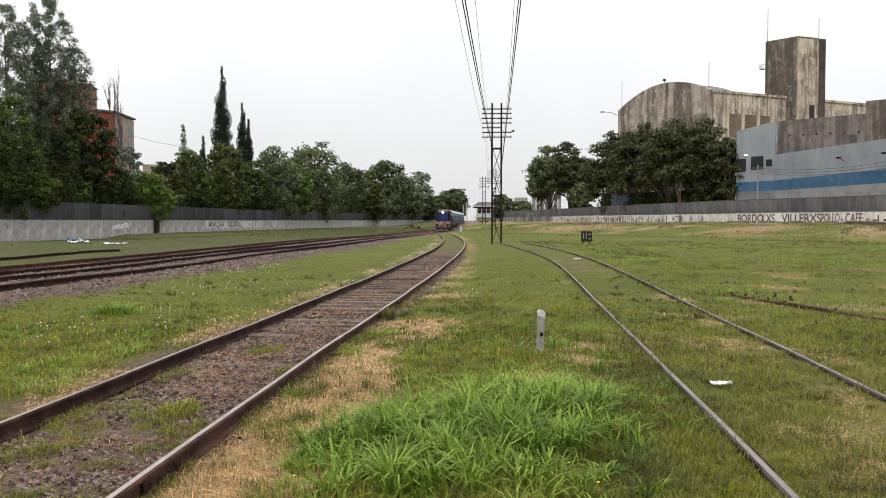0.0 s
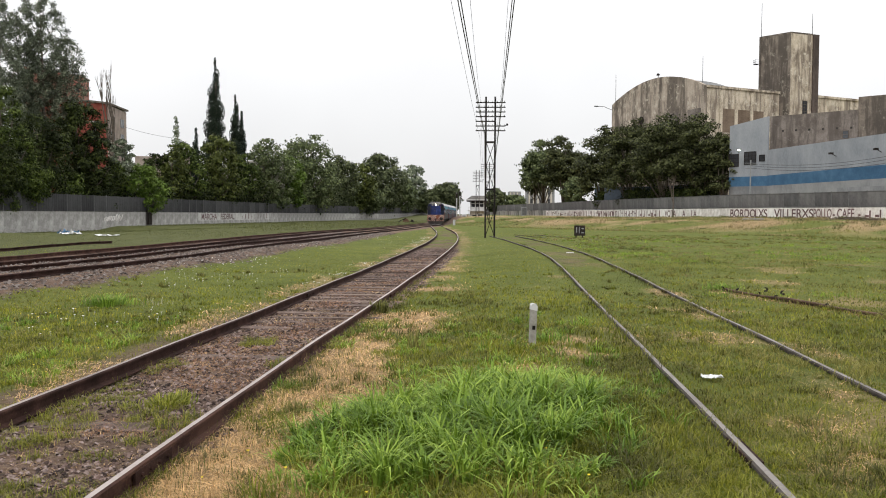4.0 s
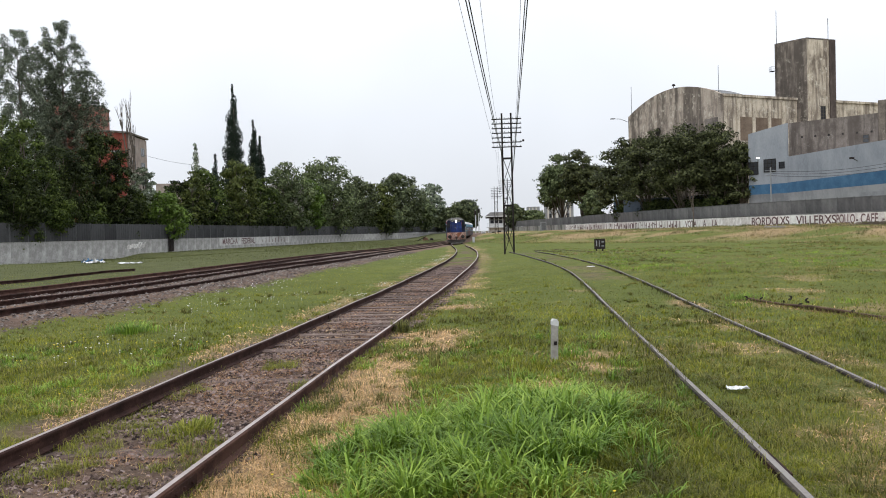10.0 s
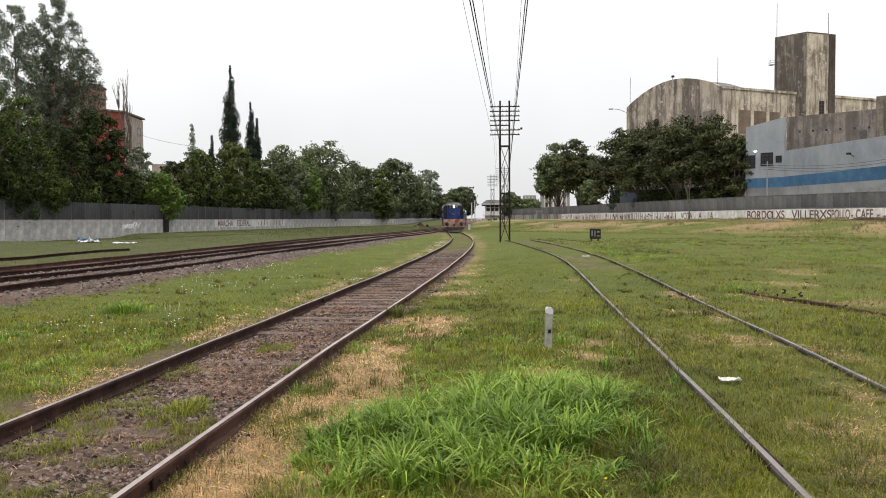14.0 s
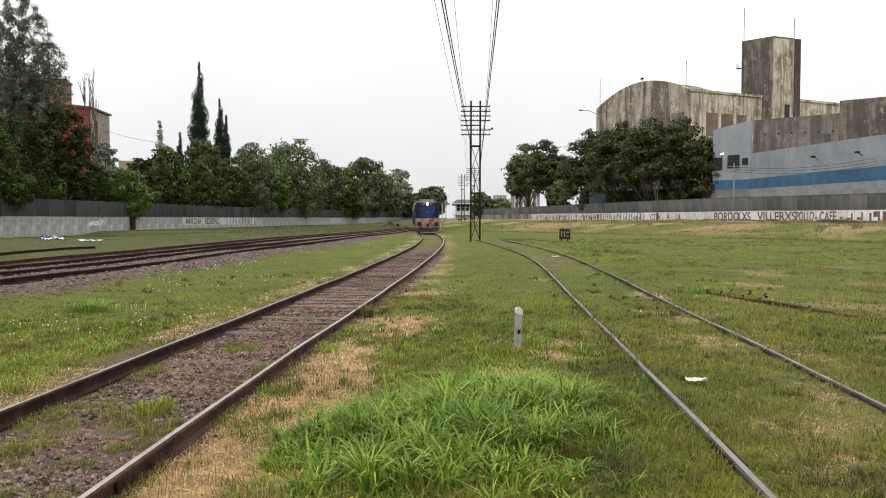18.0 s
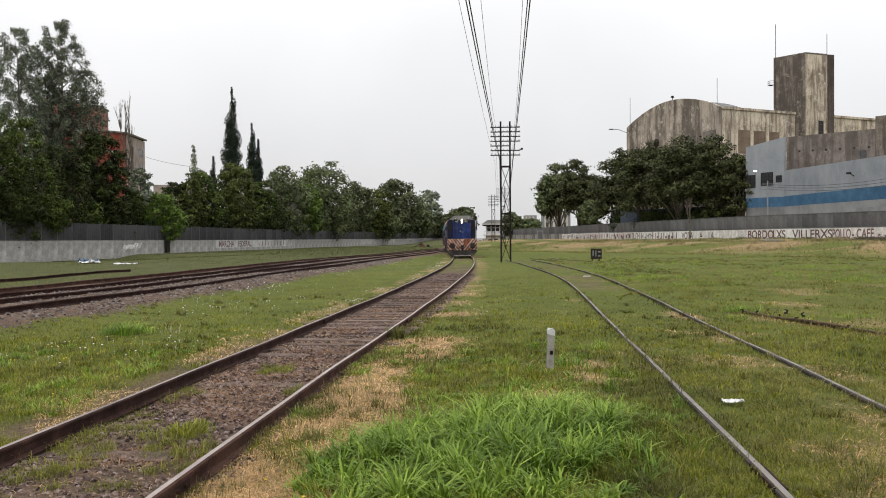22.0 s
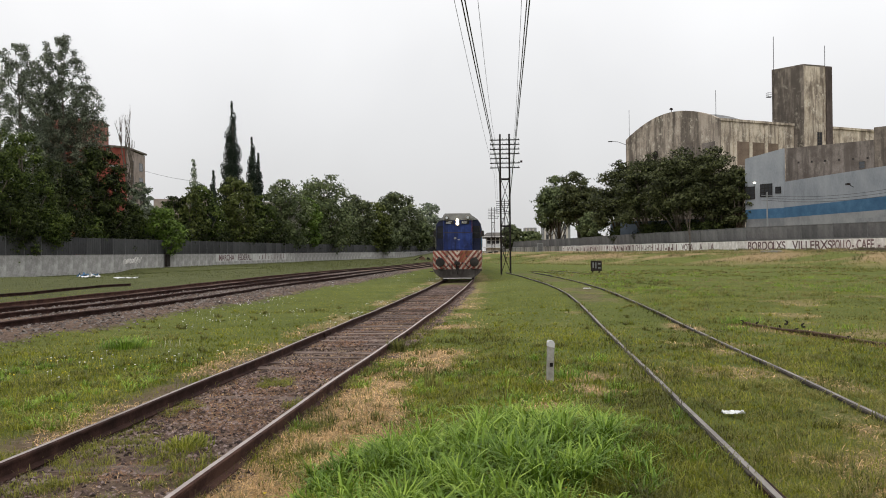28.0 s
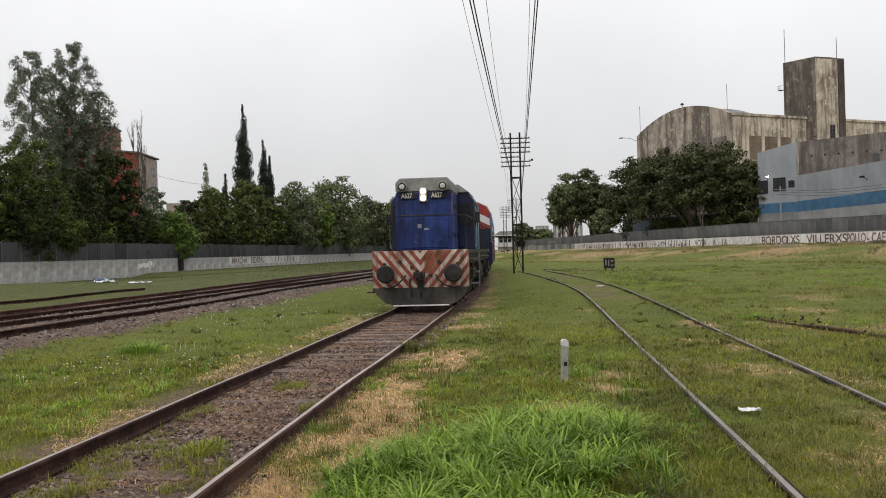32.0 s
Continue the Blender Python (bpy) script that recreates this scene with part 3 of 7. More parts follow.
# ---- ground: one sheet to the horizon ----
def ground_material():
    m = bpy.data.materials.new("yard_ground")
    m.use_nodes = True
    n, l = m.node_tree.nodes, m.node_tree.links
    b = n["Principled BSDF"]
    b.inputs["Roughness"].default_value, b.inputs["Specular IOR Level"].default_value = 0.95, 0.15
    co = n.new("ShaderNodeTexCoord")

    def tex(scale, detail=5, rough=0.6):
        t = n.new("ShaderNodeTexNoise")
        t.inputs["Scale"].default_value, t.inputs["Detail"].default_value, t.inputs["Roughness"].default_value = scale, detail, rough
        l.new(co.outputs["Object"], t.inputs["Vector"])
        return t.outputs["Fac"]

    def ramp(fac, cols, lo=0.32, hi=0.68):
        r = n.new("ShaderNodeValToRGB")
        e = r.color_ramp.elements
        while len(e) < len(cols):
            e.new(0.5)
        for i, c in enumerate(cols):
            e[i].position, e[i].color = lo + (hi - lo) * i / (len(cols) - 1), (*c, 1)
        l.new(fac, r.inputs["Fac"])
        return r.outputs["Color"]

    def mix(fac, a, c):
        x = n.new("ShaderNodeMix")
        x.data_type = "RGBA"
        if isinstance(fac, float):
            x.inputs["Factor"].default_value = fac
        else:
            l.new(fac, x.inputs["Factor"])
        l.new(a, x.inputs["A"])
        l.new(c, x.inputs["B"])
        return x.outputs["Result"]

    def edge(name, noise_out, amount):
        at = n.new("ShaderNodeAttribute")
        at.attribute_name = name
        s = n.new("ShaderNodeMath")
        s.operation = "MULTIPLY_ADD"
        s.inputs[1].default_value, s.inputs[2].default_value = amount, -amount / 2
        l.new(noise_out, s.inputs[0])
        a = n.new("ShaderNodeMath")
        l.new(at.outputs["Fac"], a.inputs[0])
        l.new(s.outputs["Value"], a.inputs[1])
        q = n.new("ShaderNodeMapRange")
        q.inputs["From Min"].default_value, q.inputs["From Max"].default_value = 0.3, 0.7
        l.new(a.outputs["Value"], q.inputs["Value"])
        return q.outputs["Result"]

    fine, mid, big = tex(28, 6, 0.75), tex(2.2), tex(0.16, 4)
    patch = tex(0.7, 6, 0.7)
    green = mix(0.5, ramp(fine, [(0.02, 0.025, 0.005), (0.09, 0.11, 0.018), (0.23, 0.245, 0.05)]), ramp(big, [(0.05, 0.073, 0.009), (0.097, 0.118, 0.015), (0.155, 0.15, 0.027)]))
    green = mix(0.4, green, ramp(patch, [(0.035, 0.045, 0.012), (0.085, 0.1, 0.024), (0.12, 0.135, 0.03), (0.17, 0.16, 0.05)], 0.3, 0.74))
    green = mix(0.2, green, ramp(mid, [(0.03, 0.04, 0.012), (0.09, 0.105, 0.022), (0.15, 0.145, 0.042)]))
    straw = mix(0.5, ramp(fine, [(0.1, 0.066, 0.033), (0.29, 0.2, 0.105), (0.52, 0.4, 0.23)]), ramp(mid, [(0.15, 0.1, 0.052), (0.34, 0.24, 0.125)]))
    vor = n.new("ShaderNodeTexVoronoi")
    vor.inputs["Scale"].default_value = 22
    l.new(co.outputs["Object"], vor.inputs["Vector"])
    stones = mix(0.55, ramp(vor.outputs["Color"], [(0.03, 0.023, 0.019), (0.085, 0.065, 0.053), (0.17, 0.135, 0.115)], 0.15, 0.85), ramp(patch, [(0.07, 0.041, 0.029), (0.145, 0.089, 0.06), (0.27, 0.165, 0.105)]))
    col = mix(edge("dry", fine, 0.9), green, straw)
    dark_weeds = mix(0.5, ramp(fine, [(0.03, 0.035, 0.01), (0.065, 0.072, 0.022), (0.12, 0.12, 0.045)]), ramp(patch, [(0.035, 0.04, 0.014), (0.07, 0.078, 0.024), (0.12, 0.112, 0.045)]))
    col = mix(edge("rank", mid, 0.6), col, dark_weeds)
    col = mix(edge("soil", mid, 0.5), col, stones)
    l.new(col, b.inputs["Base Color"])
    bp = n.new("ShaderNodeBump")
    bp.inputs["Strength"].default_value, bp.inputs["Distance"].default_value = 0.8, 0.05
    l.new(fine, bp.inputs["Height"])
    l.new(bp.outputs["Normal"], b.inputs["Normal"])
    return m


GROUND = ground_material()


def steps(*runs):
    """Grid lines: runs of (from, to, spacing)."""
    out = []
    for a, b, s in runs:
        out += list(np.arange(a, b - 1e-6, s))
    return np.array(out + [runs[-1][1]])


def make_ground():
    gx = steps((-2600, -400, 220), (-400, -80, 20), (-80, -16, 2.0), (-16, -7, 0.4), (-7, 7.5, 0.14), (7.5, 14, 0.4), (14, 90, 2.0), (90, 400, 20), (400, 2600, 220))
    gy = steps((-400, -40, 40), (-40, 2, 3), (2, 22, 0.16), (22, 50, 0.4), (50, 130, 1.2), (130, 420, 6), (420, 1000, 60), (1000, 4400, 340))
    X, Y = np.meshgrid(gx, gy)
    Z = ground_z(X, Y)
    nx, ny = len(gx), len(gy)
    idx = np.arange(nx * ny).reshape(ny, nx)
    faces = np.stack([idx[:-1, :-1], idx[:-1, 1:], idx[1:, 1:], idx[1:, :-1]], -1).reshape(-1, 4)
    me = raw_mesh("ground", np.stack([X, Y, Z], -1).reshape(-1, 3), faces, GROUND, True)
    for name, fn in (("soil", soil_at), ("dry", dry_at), ("rank", lambda a, b: 0.85 * sstep(1.2, 3.0, far_x(b) - a) * (1 - sstep(0, 6, poly_x(wall_l, b) - a)))):
        a = me.attributes.new(name, "FLOAT", "POINT")
        a.data.foreach_set("value", np.clip(fn(X, Y), 0, 1).astype(np.float32).ravel())
    tagged(new("ground", me), "grassy railway yard ground with dry patches and ballast", "ground", kind="structure")


make_ground()


# ---- tracks ----
GAUGE = 1.745
PROFILE = [(-0.065, -0.15), (0.065, -0.15), (0.065, -0.138), (0.012, -0.118), (0.01, -0.042), (0.036, -0.034), (0.036, -0.012), (0.021, 0.0), (-0.021, 0.0), (-0.036, -0.012), (-0.036, -0.034), (-0.01, -0.042), (-0.012, -0.118), (-0.065, -0.138)]


def rail_shape(fx, fz, off, y0, y1, sink=0.0, splay=0.0):
    """One rail swept along a track line."""
    ys = np.concatenate([np.arange(y0, min(y1, 60), 0.8), np.arange(max(y0, 60), y1, 2.5), [y1]])
    s, n = Shape(), len(PROFILE)
    vs = []
    for y in ys:
        dx = float(fx(y + 0.1) - fx(y - 0.1)) / 0.2
        L = math.hypot(1, dx)
        wob = 0.006 * math.sin(y * 0.55 + off * 3) + 0.004 * math.sin(y * 1.3)
        for a, b in PROFILE:
            o = off + a - splay * float(sstep(28, 52, y))
            vs.append((float(fx(y)) + o / L, y - o * dx / L, float(fz(y)) + b - sink + wob))
    fs, ks = [], []
    for i in range(len(ys) - 1):
        for j in range(n):
            fs.append((i * n + j, i * n + (j + 1) % n, (i + 1) * n + (j + 1) % n, (i + 1) * n + j))
            ks.append(1 if j == 7 else 0)
    s.v, s.f, s.k = vs, fs + [tuple(range(n)), tuple(range(len(vs) - n, len(vs)))[::-1]], ks + [0, 0]
    return s


def sleeper_mesh(name, seed):
    rng = random.Random(seed)
    s = Shape()
    p = []
    for z in (-0.14, 0.0):
        for y in (-0.12, 0.12):
            for i in range(5):
                x = -1.35 + 2.7 * i / 4
                p.append((x + rng.uniform(-0.03, 0.03), y + rng.uniform(-0.02, 0.02), z + (rng.uniform(-0.012, 0.008) if z == 0 else 0)))
    f = []
    for i in range(4):
        f += [(i, i + 5, i + 6, i + 1), (10 + i, 11 + i, 16 + i, 15 + i), (i, i + 1, i + 11, i + 10), (5 + i, 15 + i, 16 + i, 6 + i)]
    f += [(0, 10, 15, 5), (4, 9, 19, 14)]
    return s.add(p, f).mesh(name, SLEEPER)


SLEEPERS = [sleeper_mesh("sleeper", k) for k in range(5)]


def track(label, fx, kind, y0, y1, s0, s1, gap, top, sink=0.0, drop=0.155, web=RAIL_RUST, splay=0.0):
    t = thing("railway_track", label, "railway track", kind="structure")
    fz = lambda y: rail_z(kind, y)
    for off in (-GAUGE / 2, GAUGE / 2):
        part("rail", rail_shape(fx, fz, off, y0, y1, sink, splay if off < 0 else 0.0), [web, top], t)
    y, i = s0, 0
    rng = random.Random(int(s1))
    while y < s1:
        dx = float(fx(y + 0.1) - fx(y - 0.1)) / 0.2
        part("sleeper", SLEEPERS[i % 5], None, t, at=pose(float(fx(y)) + rng.uniform(-0.06, 0.06), y, float(fz(y)) - drop - ((0.034 - 0.034 * float(sstep(9, 17, y)) + 0.03 * float(sstep(34, 50, y))) if kind == "main" else 0.0) + rng.uniform(-0.032, 0.008), 0, rng.uniform(-0.5, 0.5), -math.degrees(math.atan(dx)) + rng.uniform(-1.5, 1.5)))
        y += gap * rng.uniform(0.93, 1.07)
        i += 1
    return t


main_track = track("broad-gauge running track with worn rails and weathered sleepers", main_x, "main", -12, 330, -11.0, 58, 0.66, RAIL_TOP, 0.0, 0.132)
near_track = track("rusty main line track on pale raised ballast", near_x, "left", -12, 178, -8, 140, 0.7, RAIL_RUST)
far_track = track("rusty outer main line track on ballast", far_x, "left", -12, 330, -8, 120, 0.7, RAIL_RUST)
side_track = track("disused siding with grey rails sunk in grass", side_x, "side", -12, 64, -9, 24, 0.7, RAIL_GREY, 0.028, 0.2, RAIL_WEB, 0.26)
spur_track = track("overgrown spur track curving off into grass", spur_x, "side", 55, 70, 60, 62, 0.7, RAIL_GREY, 0.06, 0.3, RAIL_WEB)

# rail joints with fishplates
fish = Shape().box(-0.045, -0.03, -0.3, 0.3, -0.11, -0.03).box(0.03, 0.045, -0.3, 0.3, -0.11, -0.03)
for y in (-0.21, -0.07, 0.07, 0.21):
    fish.tube([(-0.06, y, -0.07), (0.06, y, -0.07)], 0.014, 6)
FISH = fish.mesh("fishplate", RAIL_RUST)
for fx, kind, parent in ((main_x, "main", main_track), (side_x, "side", side_track)):
    for y in (5.6, 17.6, 29.6):
        for off in (-GAUGE / 2, GAUGE / 2):
            dx = float(fx(y + 0.1) - fx(y - 0.1)) / 0.2
            part("fishplate", FISH, None, parent, at=pose(float(fx(y)) + off, y, float(rail_z(kind, y)), 0, 0, -math.degrees(math.atan(dx))))


# ---- boundary walls with fences ----
def boundary(name, poly, wall_top, fence_top, base, mat, label, pitch=3.0, sheets=FENCE_MESH):
    w = thing(name, label, "wall", kind="structure")
    cache = {}
    for (xa, ya), (xb, yb) in zip(poly[:-1], poly[1:]):
        L = math.hypot(xb - xa, yb - ya)
        k = max(1, round(L / pitch))
        step = L / k
        ang = math.degrees(math.atan2(yb - ya, xb - xa))
        key = round(step, 3)
        if key not in cache:
            wall = Shape().box(0.006, step - 0.006, -0.12, 0.12, base - 0.6, wall_top - 0.06).box(0, step, -0.15, 0.15, wall_top - 0.06, wall_top)
            sheet = Shape()
            ribs = 12
            for i in range(ribs):
                a, b = 0.05 + (step - 0.1) * i / ribs, 0.05 + (step - 0.1) * (i + 1) / ribs
                sheet.box(a, b - 0.03, -0.012 if i % 2 else 0.004, 0.008 if i % 2 else 0.024, wall_top + 0.04, fence_top - 0.05)
                sheet.box(b - 0.03, b, -0.004, 0.014, wall_top + 0.04, fence_top - 0.05)
            post = Shape().box(-0.035, 0.035, -0.05, 0.05, wall_top - 0.02, fence_top + 0.05)
            rail = Shape().box(0, step, 0.03, 0.07, fence_top - 0.1, fence_top - 0.04).box(0, step, 0.03, 0.07, wall_top + 0.1, wall_top + 0.16)
            cache[key] = (wall.mesh("wall_panel", mat), sheet.mesh("fence_sheet", sheets), post.mesh("fence_post", FENCE_POST), rail.mesh("fence_rail", FENCE_POST))
        for i in range(k):
            u = i / k
            m = pose(xa + (xb - xa) * u, ya + (yb - ya) * u, float(fall(ya + (yb - ya) * u)) * 0.5, 0, 0, ang)
            for nm, me in zip(("wall_panel", "fence_sheet", "fence_post", "fence_rail"), cache[key]):
                part(nm, me, None, w, at=m)
    return w


boundary("wall_west", wall_l, 1.93, 4.15, 0.0, FLAKING, "grey concrete boundary wall with dark sheet fence on top")
boundary("wall_east", wall_r, 3.1, 5.3, 1.2, CONCRETE, "concrete boundary wall with grey fence, painted with slogans", 3.0, FENCE_PALE)


def on_wall(poly, y):
    """Place and heading of a wall at depth y."""
    for (xa, ya), (xb, yb) in zip(poly[:-1], poly[1:]):
        if ya <= y <= yb:
            u = (y - ya) / (yb - ya)
            return xa + (xb - xa) * u, math.degrees(math.atan2(yb - ya, xb - xa))
    return poly[-1][0], 90.0


def lettering(name, body, size, mat, parent, at, label="", depth=0.004, width=1.0):
    cu = bpy.data.curves.new(name, "FONT")
    cu.body, cu.size, cu.extrude, cu.offset = body, size, depth, 0.018 * size
    cu.materials.append(mat)
    tmp = new(name, cu)
    bpy.context.view_layer.update()
    me = bpy.data.meshes.new_from_object(tmp.evaluated_get(bpy.context.evaluated_depsgraph_get()))
    bpy.data.objects.remove(tmp)
    ob = new(name, me)
    ob.parent, ob.matrix_basis = parent, at @ Matrix.Diagonal((width, 1, 1, 1))
    return tagged(ob, label)


def wall_paint(poly, y0, y1, z0, z1, side, label, name, mat=WHITEWASH):
    """A whitewashed stretch along a wall, as one thin coat a panel."""
    t = thing(name, label, "wall painting")
    y = y0
    while y < y1 - 0.1:
        ye = min([y + 6, y1] + [v for _, v in poly if v > y + 0.05])
        xa, ang = on_wall(poly, y)
        xb, _ = on_wall(poly, ye)
        L = math.hypot(xb - xa, ye - y)
        a = math.degrees(math.atan2(ye - y, xb - xa))
        part("paint_coat", Shape().box(0, L, side * 0.125, side * 0.135, z0, z1), mat, t, at=pose(xa, y, float(fall(y)) * 0.5, 0, 0, a))
        y = ye
    return t


slogan = wall_paint(wall_r, 66, 243, 1.1, 3.02, 1, "long whitewashed slogan band with dark painted letters on boundary wall", "painted_slogan")


def wall_letters(body, y_start, size, z, parent, squeeze):
    """Letters that run towards the eye along the east wall, read from the yard."""
    x, ang = on_wall(wall_r, y_start)
    lettering("slogan_letters", body, size, GRAFFITI, parent, pose(x, y_start, z + float(fall(y_start)) * 0.5, 0, 0, 0) @ pose(0, 0, 0, 0, 0, ang + 180) @ pose(0, -0.142, 0, 90, 0, 0), "", 0.003, squeeze)


for word, y, size, squeeze in (("VOTA", 158, 1.75, 0.95), ("A", 151.2, 1.75, 0.95), ("LA", 148, 1.75, 0.95), ("BORDO", 135.6, 1.85, 0.86), ("LXS", 130.6, 1.85, 0.86), ("VILLERXS", 126.9, 1.85, 0.98), ("POLLO", 120.1, 1.85, 0.56), ("-", 117.0, 1.85, 0.7), ("CAFE", 116.3, 1.85, 0.66), ("-", 113.1, 1.85, 0.7)):
    wall_letters(word, y, size, 1.58, slogan, squeeze)
rng = random.Random(5)
for y0, y1 in ((160, 242), (67, 112.0)):
    y = y0
    while y < y1:
        x, ang = on_wall(wall_r, y)
        h = rng.uniform(1.1, 1.45)
        bar = Shape().box(0, rng.uniform(0.22, 0.4), 0.137, 0.143, 1.5, 1.5 + h)
        if rng.random() < 0.6:
            bar.box(0.3, 0.95, 0.137, 0.143, 1.5 + h * rng.choice((0.0, 0.45, 0.82)), 1.5 + h * rng.choice((0.0, 0.45, 0.82)) + 0.22)
        part("painted_bar", bar, GRAFFITI, slogan, at=pose(x, y, float(fall(y)) * 0.5, 0, 0, ang))
        y += rng.uniform(0.9, 1.5)

march = wall_paint(wall_l, 146.5, 190, 0.5, 1.85, -1, "faded limewashed patch with painted march slogan on boundary wall", "painted_slogan", LIMEWASH)
for word, y in (("MARCHA", 147.8), ("FEDERAL", 156.8)):
    x, ang = on_wall(wall_l, y)
    lettering("slogan_letters", word, 1.55, GRAFFITI, march, pose(x, y, 0.55, 0, 0, ang) @ pose(0, -0.142, 0, 90, 0, 0), "", 0.003, 1.12)
for i in range(9):
    y = 168.0 + i * 1.9
    x, ang = on_wall(wall_l, y)
    part("painted_bar", Shape().box(0, 0.35, -0.142, -0.136, 0.6, 1.2 + 0.3 * (i % 3)), GRAFFITI, march, at=pose(x, y, 0, 0, 0, ang))
scrawl = thing("painted_scrawl", "white looping scrawl sprayed on the boundary wall", "wall painting")
rng = random.Random(8)
for i in range(9):
    y = 115.4 + i * 0.5
    x, ang = on_wall(wall_l, y)
    z, w, h = rng.uniform(0.5, 0.9), rng.uniform(0.25, 0.5), rng.uniform(0.45, 0.7)
    turns, phase = rng.uniform(4.0, 8.5), rng.uniform(0, 6.0)
    loop = [(w * math.cos(phase + turns * k / 14) + 0.25 * k / 14, -0.135, z + h * 0.5 + h * 0.6 * math.sin(phase + turns * 1.3 * k / 14)) for k in range(15)]
    part("painted_stroke", Shape().tube(loop, 0.05, 5), WHITEWASH, scrawl, at=pose(x, y, 0, 0, 0, ang))
pale = wall_paint(wall_l, 246, 284, 0.4, 1.8, -1, "pale painted stretch of boundary wall", "painted_patch", LIMEWASH)


# ---- buildings ----
def house(name, label, corners, z0, z1, mat, category="building", roof=ROOF_GREY, parapet=0.5):
    """A block on a four-cornered plan, with a roof slab inside its parapet."""
    h = thing(name, label, category)
    n = len(corners)
    c = Vector((sum(p[0] for p in corners) / n, sum(p[1] for p in corners) / n))
    inner = [tuple(c + (Vector(p) - c) * 0.96) for p in corners]
    for i in range(n):
        a, b, bi, ai = corners[i], corners[(i + 1) % n], inner[(i + 1) % n], inner[i]
        part("wall", Shape().slab([a, b, bi, ai], "z", z0, z1), mat, h)
    part("roof", Shape().slab(inner, "z", z1 - parapet - 0.2, z1 - parapet), roof, h)
    return h


def on_face(a, b, u, z):
    """Pose on the wall from a to b (seen with a on the left), u metres along, at height z; local -y looks outward."""
    ang = math.atan2(b[1] - a[1], b[0] - a[0])
    return pose(a[0] + u * math.cos(ang), a[1] + u * math.sin(ang), z, 0, 0, math.degrees(ang))


def window(parent, m, w, h, frame_mat=GREY_PAINT, mullions=1, bars=1, pane=PANE):
    o = part("window", Shape().box(0, w, -0.05, 0.05, 0, h), pane, parent, at=m)
    fr = Shape()
    for x0, x1, za, zb in ((-0.1, 0.0, -0.1, h + 0.1), (w, w + 0.1, -0.1, h + 0.1), (0, w, -0.1, 0), (0, w, h, h + 0.1)):
        fr.box(x0, x1, -0.1, 0.04, za, zb)
    part("window_frame", fr, frame_mat, o)
    mu = Shape()
    for i in range(1, mullions + 1):
        mu.box(w * i / (mullions + 1) - 0.04, w * i / (mullions + 1) + 0.04, -0.09, -0.05, 0, h)
    for i in range(1, bars + 1):
        mu.box(0, w, -0.088, -0.05, h * i / (bars + 1) - 0.04, h * i / (bars + 1) + 0.04)
    part("glazing_bar", mu, frame_mat, o)
    return o


# old mill hall: vaulted gable, side wall, tower
A, B, C = (44.3, 210.0), (56.5, 175.0), (101.5, 196.5)
D = (A[0] + C[0] - B[0], A[1] + C[1] - B[1])
hall = thing("mill_hall", "soot-streaked concrete mill hall with a vaulted gable", "factory")
GL = math.hypot(B[0] - A[0], B[1] - A[1])
arch = [(0, -1), (GL, -1), (GL, 29.2)]
for i in range(1, 16):
    u = i / 16
    arch.append((GL * (1 - u), 29.2 + 0.2 * u + 4.1 * math.sin(math.pi * u) ** 0.85 + 0.0))
arch.append((0, 29.5))
part("gable_wall", Shape().slab(arch, "y", 0, 0.6), SOOT_CONCRETE, hall, at=on_face(A, B, 0, 0))
SL = math.hypot(C[0] - B[0], C[1] - B[1])
part("side_wall", Shape().box(0, SL, 0, 0.6, -1, 29.3), OLD_CONCRETE, hall, at=on_face(B, C, 0.62, 0))
part("far_wall", Shape().box(0, SL, -0.6, 0, -1, 29.0), OLD_CONCRETE, hall, at=on_face(A, D, 0, 0))
part("back_wall", Shape().box(0, GL, -0.6, 0, -1, 28.2), OLD_CONCRETE, hall, at=on_face(D, C, 0, 0))
vault = Shape()
pr = [(min(x, GL - 1.6), z - 0.5) for x, z in arch[2:]]
pv = [(x, 0, z) for x, z in pr] + [(x, 0, z - 0.4) for x, z in pr]
k = len(pr)
away = [(x, 7.0, z) for x, _, z in pv]
vault.add(pv + away, [(i, i + 1, 2 * k + i + 1, 2 * k + i) for i in range(k - 1)] + [(k + i, 3 * k + i, 3 * k + i + 1, k + i + 1) for i in range(k - 1)])
part("vault_roof", vault, ROOF_GREY, hall, at=on_face(A, B, 0, 0))
part("flat_roof", Shape().slab([tuple(Vector(p) * 0.9 + Vector(((A[0] + C[0]) / 2, (A[1] + C[1]) / 2)) * 0.1) for p in (B, C, D, A)], "z", 27.6, 28.0), ROOF_GREY, hall)
part("cornice", Shape().box(0, SL + 0.3, -0.25, 0.0, 28.8, 29.3), OLD_CONCRETE, hall, at=on_face(B, C, 0.3, 0))
for u, w in ((5.0, 3.4), (9.4, 3.5), (13.8, 3.2)):
    part("shutter", Shape().box(0, w, -0.06, 0.0, 19.6, 24.6), surface("brown_shutter", [(0.12, 0.085, 0.06), (0.2, 0.15, 0.11)], 0.6, 0.8, 0.2, 5), hall, at=on_face(B, C, u, 0))
for u in (23.5, 31.4):
    part("shutter", Shape().box(0, 4.4, -0.08, 0.0, 20.2, 24.6), ROUGH_WALL, hall, at=on_face(A, B, u, 0))
for u in (4.1, 8.5, 13.0, 17.1):
    part("pilaster", Shape().box(0, 0.8, -0.2, 0.0, -1, 28.4), OLD_CONCRETE, hall, at=on_face(B, C, u, 0))
for u, z in ((33.5, 21.0),):
    window(hall, on_face(B, C, u, z), 2.2, 2.6, DARK_CONCRETE, 2, 2)
